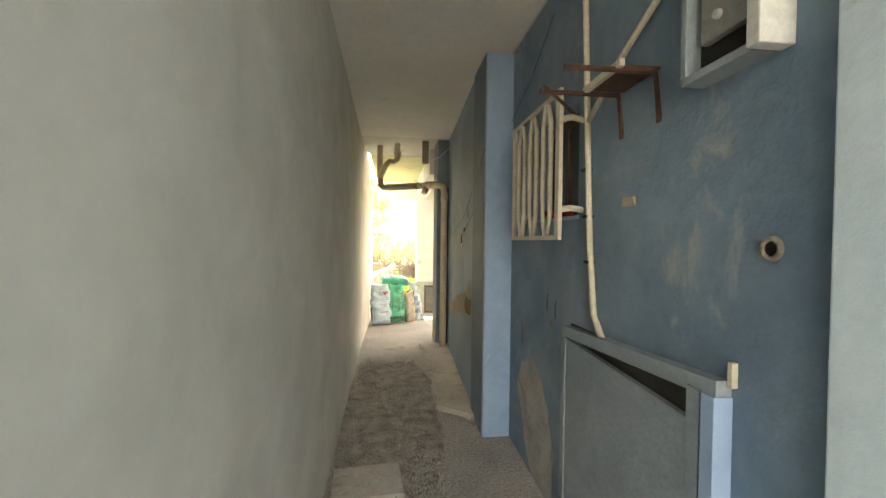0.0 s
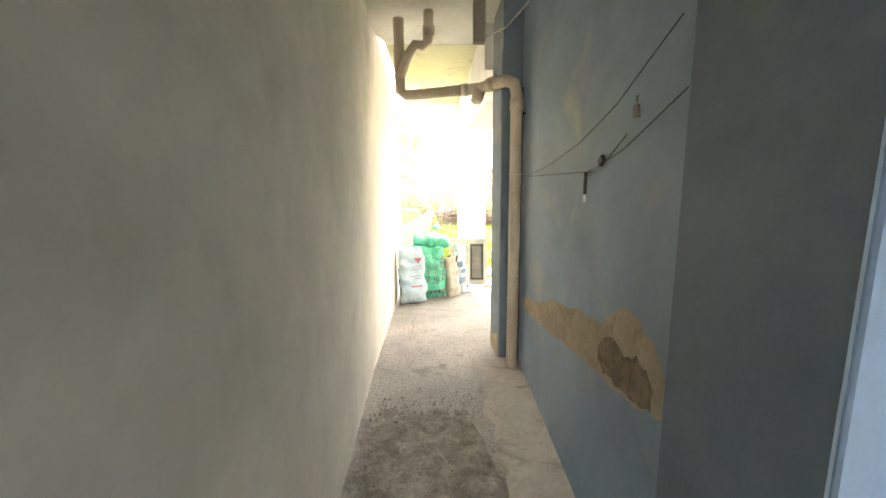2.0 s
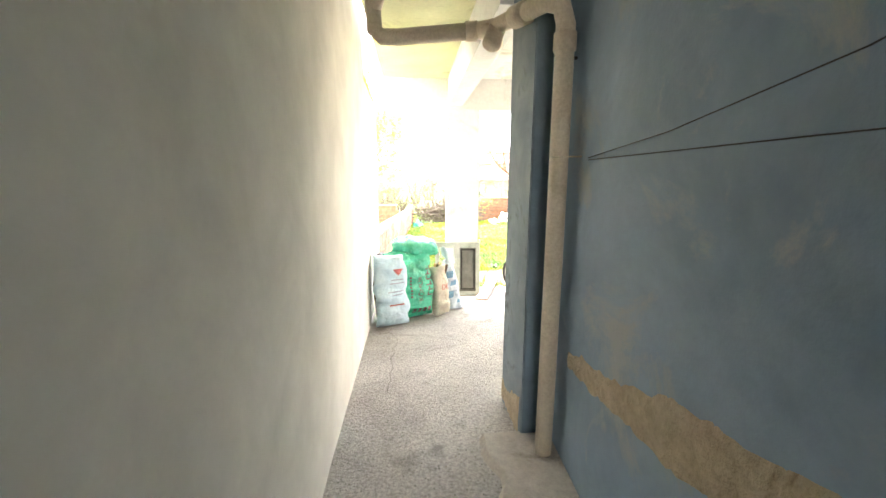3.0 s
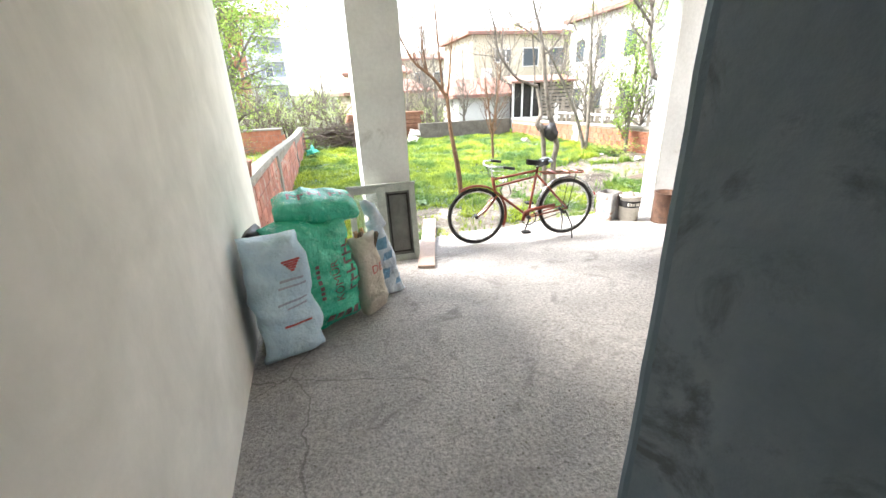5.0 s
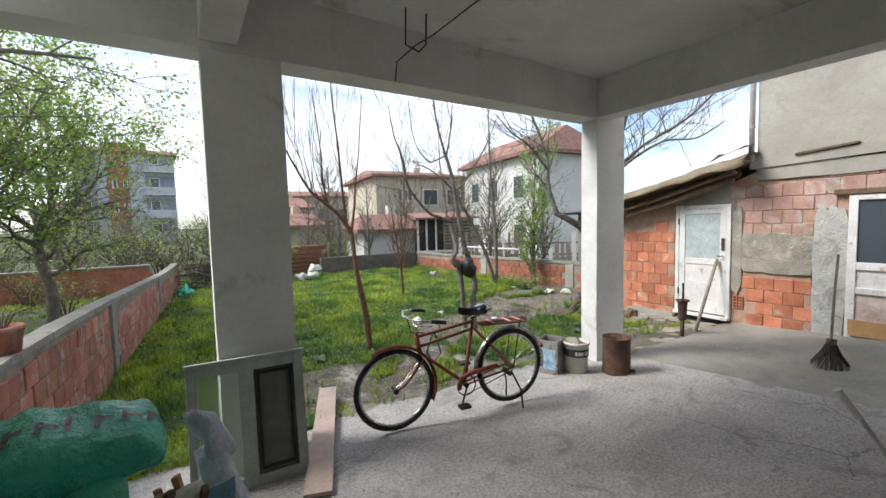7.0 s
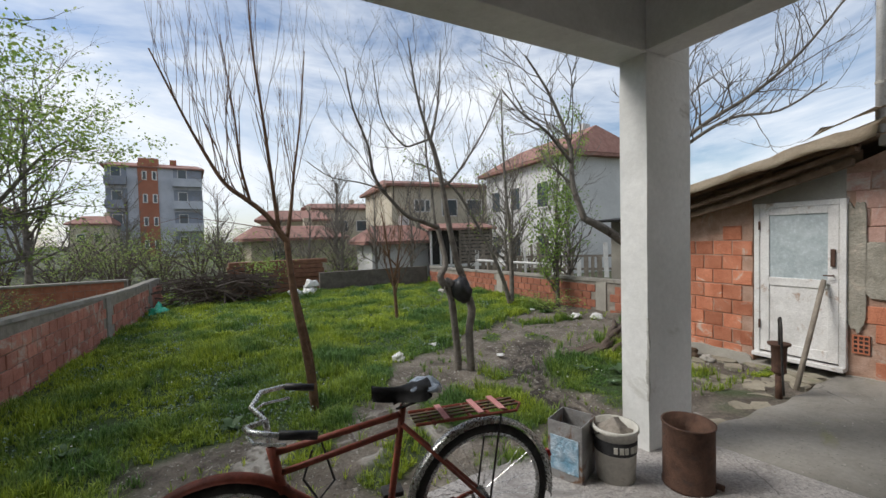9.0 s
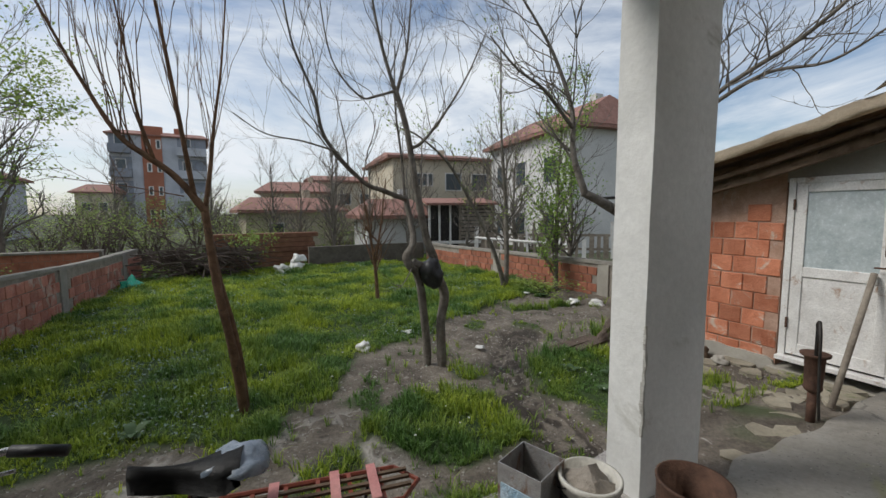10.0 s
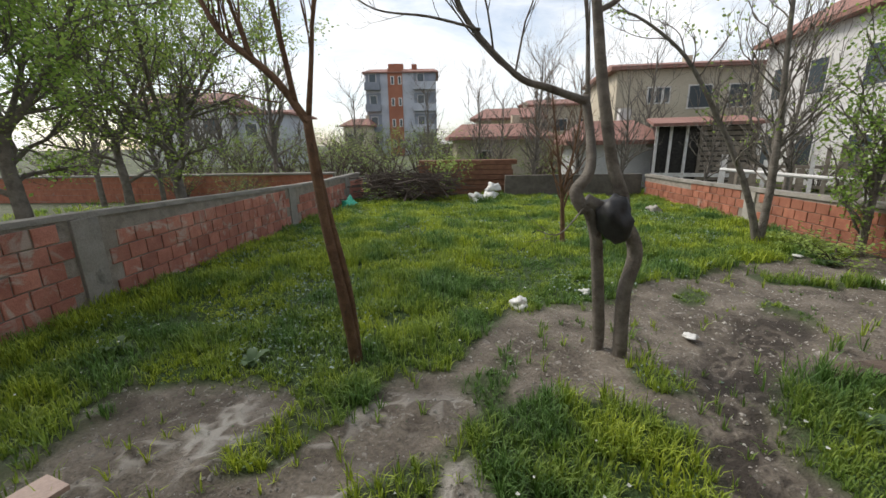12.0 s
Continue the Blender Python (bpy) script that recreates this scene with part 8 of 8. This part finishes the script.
for y, lo, hi in ((2.27, 1.15, 1.28), (2.40, 1.17, 1.27)):
    ragged("scuff", "dark scuff on the paint", [(y - 0.012, lo + 0.03, hi - 0.01), (y, lo, hi), (y + 0.012, lo + 0.01, hi - 0.03)], lambda y: 0.95, SCUFF, 0.003, y)
DULL_SCAR = surface("dull_scar", (0.17, 0.17, 0.15), (0.30, 0.28, 0.23), 9, 0.8, 0.1, 30)
for y, lo, hi, w in ((2.33, 1.06, 1.13, 0.035), (2.88, 0.84, 1.03, 0.03), (2.06, 1.0, 1.05, 0.07), (2.55, 1.40, 1.43, 0.02), (1.2, 0.72, 0.98, 0.03)):
    ragged("scuff", "dull scar in the paint", [(y - w, lo + 0.02, lo + 0.035), (y - 0.4 * w, lo, hi - 0.01), (y + 0.3 * w, lo + 0.01, hi), (y + w, hi - 0.03, hi - 0.015)], lambda y: 0.95, DULL_SCAR, 0.003, y + 3)
ragged("bare_patch", "worn plaster near the floor", [(1.0, 0.3, 0.5), (0.9, 0.2, 0.9), (0.8, 0.3, 0.8), (0.74, 0.4, 0.6)], lambda y: 0.95, MORTAR, 0.004, 11.0)
ragged("bare_patch", "rusty stain at the pier foot", [(6.12, 0.0, 0.26), (6.3, 0.0, 0.2), (6.45, 0.0, 0.12), (6.58, 0.0, 0.16)], lambda y: 0.636, BARE_PLASTER, 0.004, 14.0)
part("pier_face", box(0.637, 0.644, 6.085, 6.585, 0.02, 2.7), surface("washed_blue", (0.16, 0.21, 0.255), (0.27, 0.325, 0.37), 3, 0.8, 0.1, 20, (0.13, 0.15, 0.17), 3, 0.55, deep=0.03, speck=0.4), wall_east, "washed-out face of the pier")

cb = bmesh.new()
ed = []
for i in range(40):
    y = 3.5 + 2.6 * i / 39
    x = 0.42 + 0.09 * noise.noise(Vector((y * 1.9, 0, 3))) + 0.06 * noise.noise(Vector((y * 6, 0, 8))) + 0.25 * smooth(3.8, 3.5, y)
    ed.append((x, y))
a = [cb.verts.new((x, y, 0.0)) for x, y in ed]
b = [cb.verts.new((x + 0.03, y, 0.042 + 0.008 * noise.noise(Vector((y * 4, 1, 1))))) for x, y in ed]
c = [cb.verts.new((1.0, y, 0.05)) for x, y in ed]
for i in range(39):
    cb.faces.new((a[i], a[i + 1], b[i + 1], b[i]))
    cb.faces.new((b[i], b[i + 1], c[i + 1], c[i]))
cb.faces.new((a[0], b[0], c[0])), cb.faces.new((a[-1], c[-1], b[-1]))
part("screed_strip", cb, SCREED, floor, "pale raised screed along the wall")
# gritty worn-out middle of the passage floor
gb2 = bmesh.new()
rows = []
for i in range(34):
    y = 2.3 + 3.1 * i / 33
    half = 1 - 0.9 * abs(2 * i / 33 - 1) ** 5
    x0 = left_wall_x(y) + 0.005 + 0.2 * (1 - half)
    x1 = 0.10 + (0.31 + 0.08 * noise.noise(Vector((y * 3, 5, 5))) + 0.05 * noise.noise(Vector((y * 11, 5, 2)))) * half
    rows.append([gb2.verts.new((x0 + (x1 - x0) * j / 12, y, 0.017 + (0.018 * (noise.noise(Vector((x0 + (x1 - x0) * j / 12, y, 1)) * 7) + 0.5 * noise.noise(Vector((x0 + (x1 - x0) * j / 12, y, 4)) * 22))) * (0 if j in (0, 12) or i in (0, 33) else 1) - (0.03 if i in (0, 33) else 0.014 if i in (1, 2, 31, 32) or j == 12 else 0))) for j in range(13)])
for p, q in zip(rows, rows[1:]):
    for j in range(12):
        gb2.faces.new((p[j], p[j + 1], q[j + 1], q[j]))
part("gritty_strip", gb2, GRIT, floor, "gritty worn floor")
v, f = [], []
rg = random.Random(77)
for _ in range(4200):
    y = 2.35 + 3.4 * rg.random() ** 1.4
    x = rg.uniform(left_wall_x(y) + 0.03, 0.34)
    if rg.random() < smooth(4.6, 5.7, y):
        continue
    q, k, a = rg.uniform(0.004, 0.013), len(v), rg.uniform(0, 6.28)
    for j in range(4):
        v.append((x + q * rg.uniform(0.6, 1.4) * math.cos(a + 1.57 * j), y + q * rg.uniform(0.6, 1.4) * math.sin(a + 1.57 * j), 0.008))
    v.append((x, y, 0.022 + q * rg.uniform(0.4, 1.0)))
    f += [(k, k + 1, k + 4), (k + 1, k + 2, k + 4), (k + 2, k + 3, k + 4), (k + 3, k, k + 4)]
me = bpy.data.meshes.new("grit")
me.from_pydata(v, [], f)
me.materials.append(STONE)
tagged(new("grit", me), "loose grit on the passage floor", "gravel", kind="stuff")
slab = thing("stone_slab", "flat pale stone slab on the passage floor", "stone slab", pose(-0.16, 2.62, 0.012, 0, 0, 6))
part("slab", jitter(box(-0.22, 0.22, -0.18, 0.18, 0.0, 0.03, 0.008), 0.012, 5), SCREED, slab)

# ---- bricks, one by one ----
def brick_mesh(name, l, h, material, d=0.06):
    bm = box(-d, 0.0, -l / 2, l / 2, -h / 2, h / 2)
    bmesh.ops.bevel(bm, geom=[e for e in bm.edges if all(v.co.x > -0.001 for v in e.verts)], offset=0.006, segments=1, affect="EDGES")
    return mesh_of(name, bm, material)


r = random.Random(101)
west_bricks = [brick_mesh("brick", 0.24, 0.18, PINK_BRICK), brick_mesh("brick", 0.235, 0.178, PINK_BRICK)]
for row in range(6):
    y = 10.95 + (0.125 if row % 2 else 0)
    while y < 23.9:
        z = -0.60 + 0.192 * row
        near_pier = min(abs(y - q) for q in (14.25, 18.9, 22.4)) < 0.26
        if not near_pier and z + 0.09 < west_top(y) - 0.04:
            piece("brick", r.choice(west_bricks), garden_wall_west, pose(west_x(y) + r.uniform(-0.004, 0.005), y, z + r.uniform(-0.004, 0.004), r.uniform(-1, 1), r.uniform(-0.8, 0.8), -3.3 + r.uniform(-0.8, 0.8)))
        y += 0.25 + r.uniform(-0.002, 0.004)
east_bricks = [brick_mesh("brick", 0.25, 0.175, EAST_BRICK), brick_mesh("brick", 0.245, 0.172, EAST_BRICK)]
for row in range(4):
    y = 13.0 + (0.13 if row % 2 else 0)
    while y < 23.5:
        z = -0.58 + 0.185 * row
        if min(abs(y - q) for q in (15.2, 19.0)) > 0.28 and z + 0.09 < east_top(y) - 0.02:
            piece("brick", r.choice(east_bricks), garden_wall_east, pose(east_x(y) - r.uniform(-0.004, 0.005), y, z, 0, 0, 180 + 2.6 + r.uniform(-0.8, 0.8)))
        y += 0.262
shed_bricks = [brick_mesh("brick", 0.232, 0.19, BRICK), brick_mesh("brick", 0.228, 0.187, BRICK)]
old_bricks = [brick_mesh("brick", 0.232, 0.19, OLD_BRICK), brick_mesh("brick", 0.228, 0.187, OLD_BRICK)]


def courses(y0, y1, z0, z1, meshes, keep=lambda y, z: True):
    row = 0
    z = z0 + 0.095
    while z + 0.09 < z1:
        y = y0 + (0.12 if row % 2 == 0 else 0.0)
        while y < y1 + 0.02:
            if keep(y, z):
                piece("brick", r.choice(meshes), shed, pose(SX + r.uniform(-0.006, 0.005), y, z + r.uniform(-0.004, 0.004), r.uniform(-1, 1), r.uniform(-0.8, 0.8), 180 + r.uniform(-1, 1)))
            y += 0.242
        z += 0.2
        row += 1


courses(11.64, 12.5, -0.42, 1.5, shed_bricks, lambda y, z: z + 0.09 < 1.46 - 0.31 * (y - 11.52) and y < 12.5)
courses(9.66, 10.45, -0.32, 0.62, shed_bricks, lambda y, z: not (y > 10.3 and -0.1 < z < 0.2))
courses(9.34, 10.55, 1.12, 2.05, old_bricks, lambda y, z: y > 9.6 or z > 1.45)
courses(5.2, 9.6, 1.75, 2.2, old_bricks)
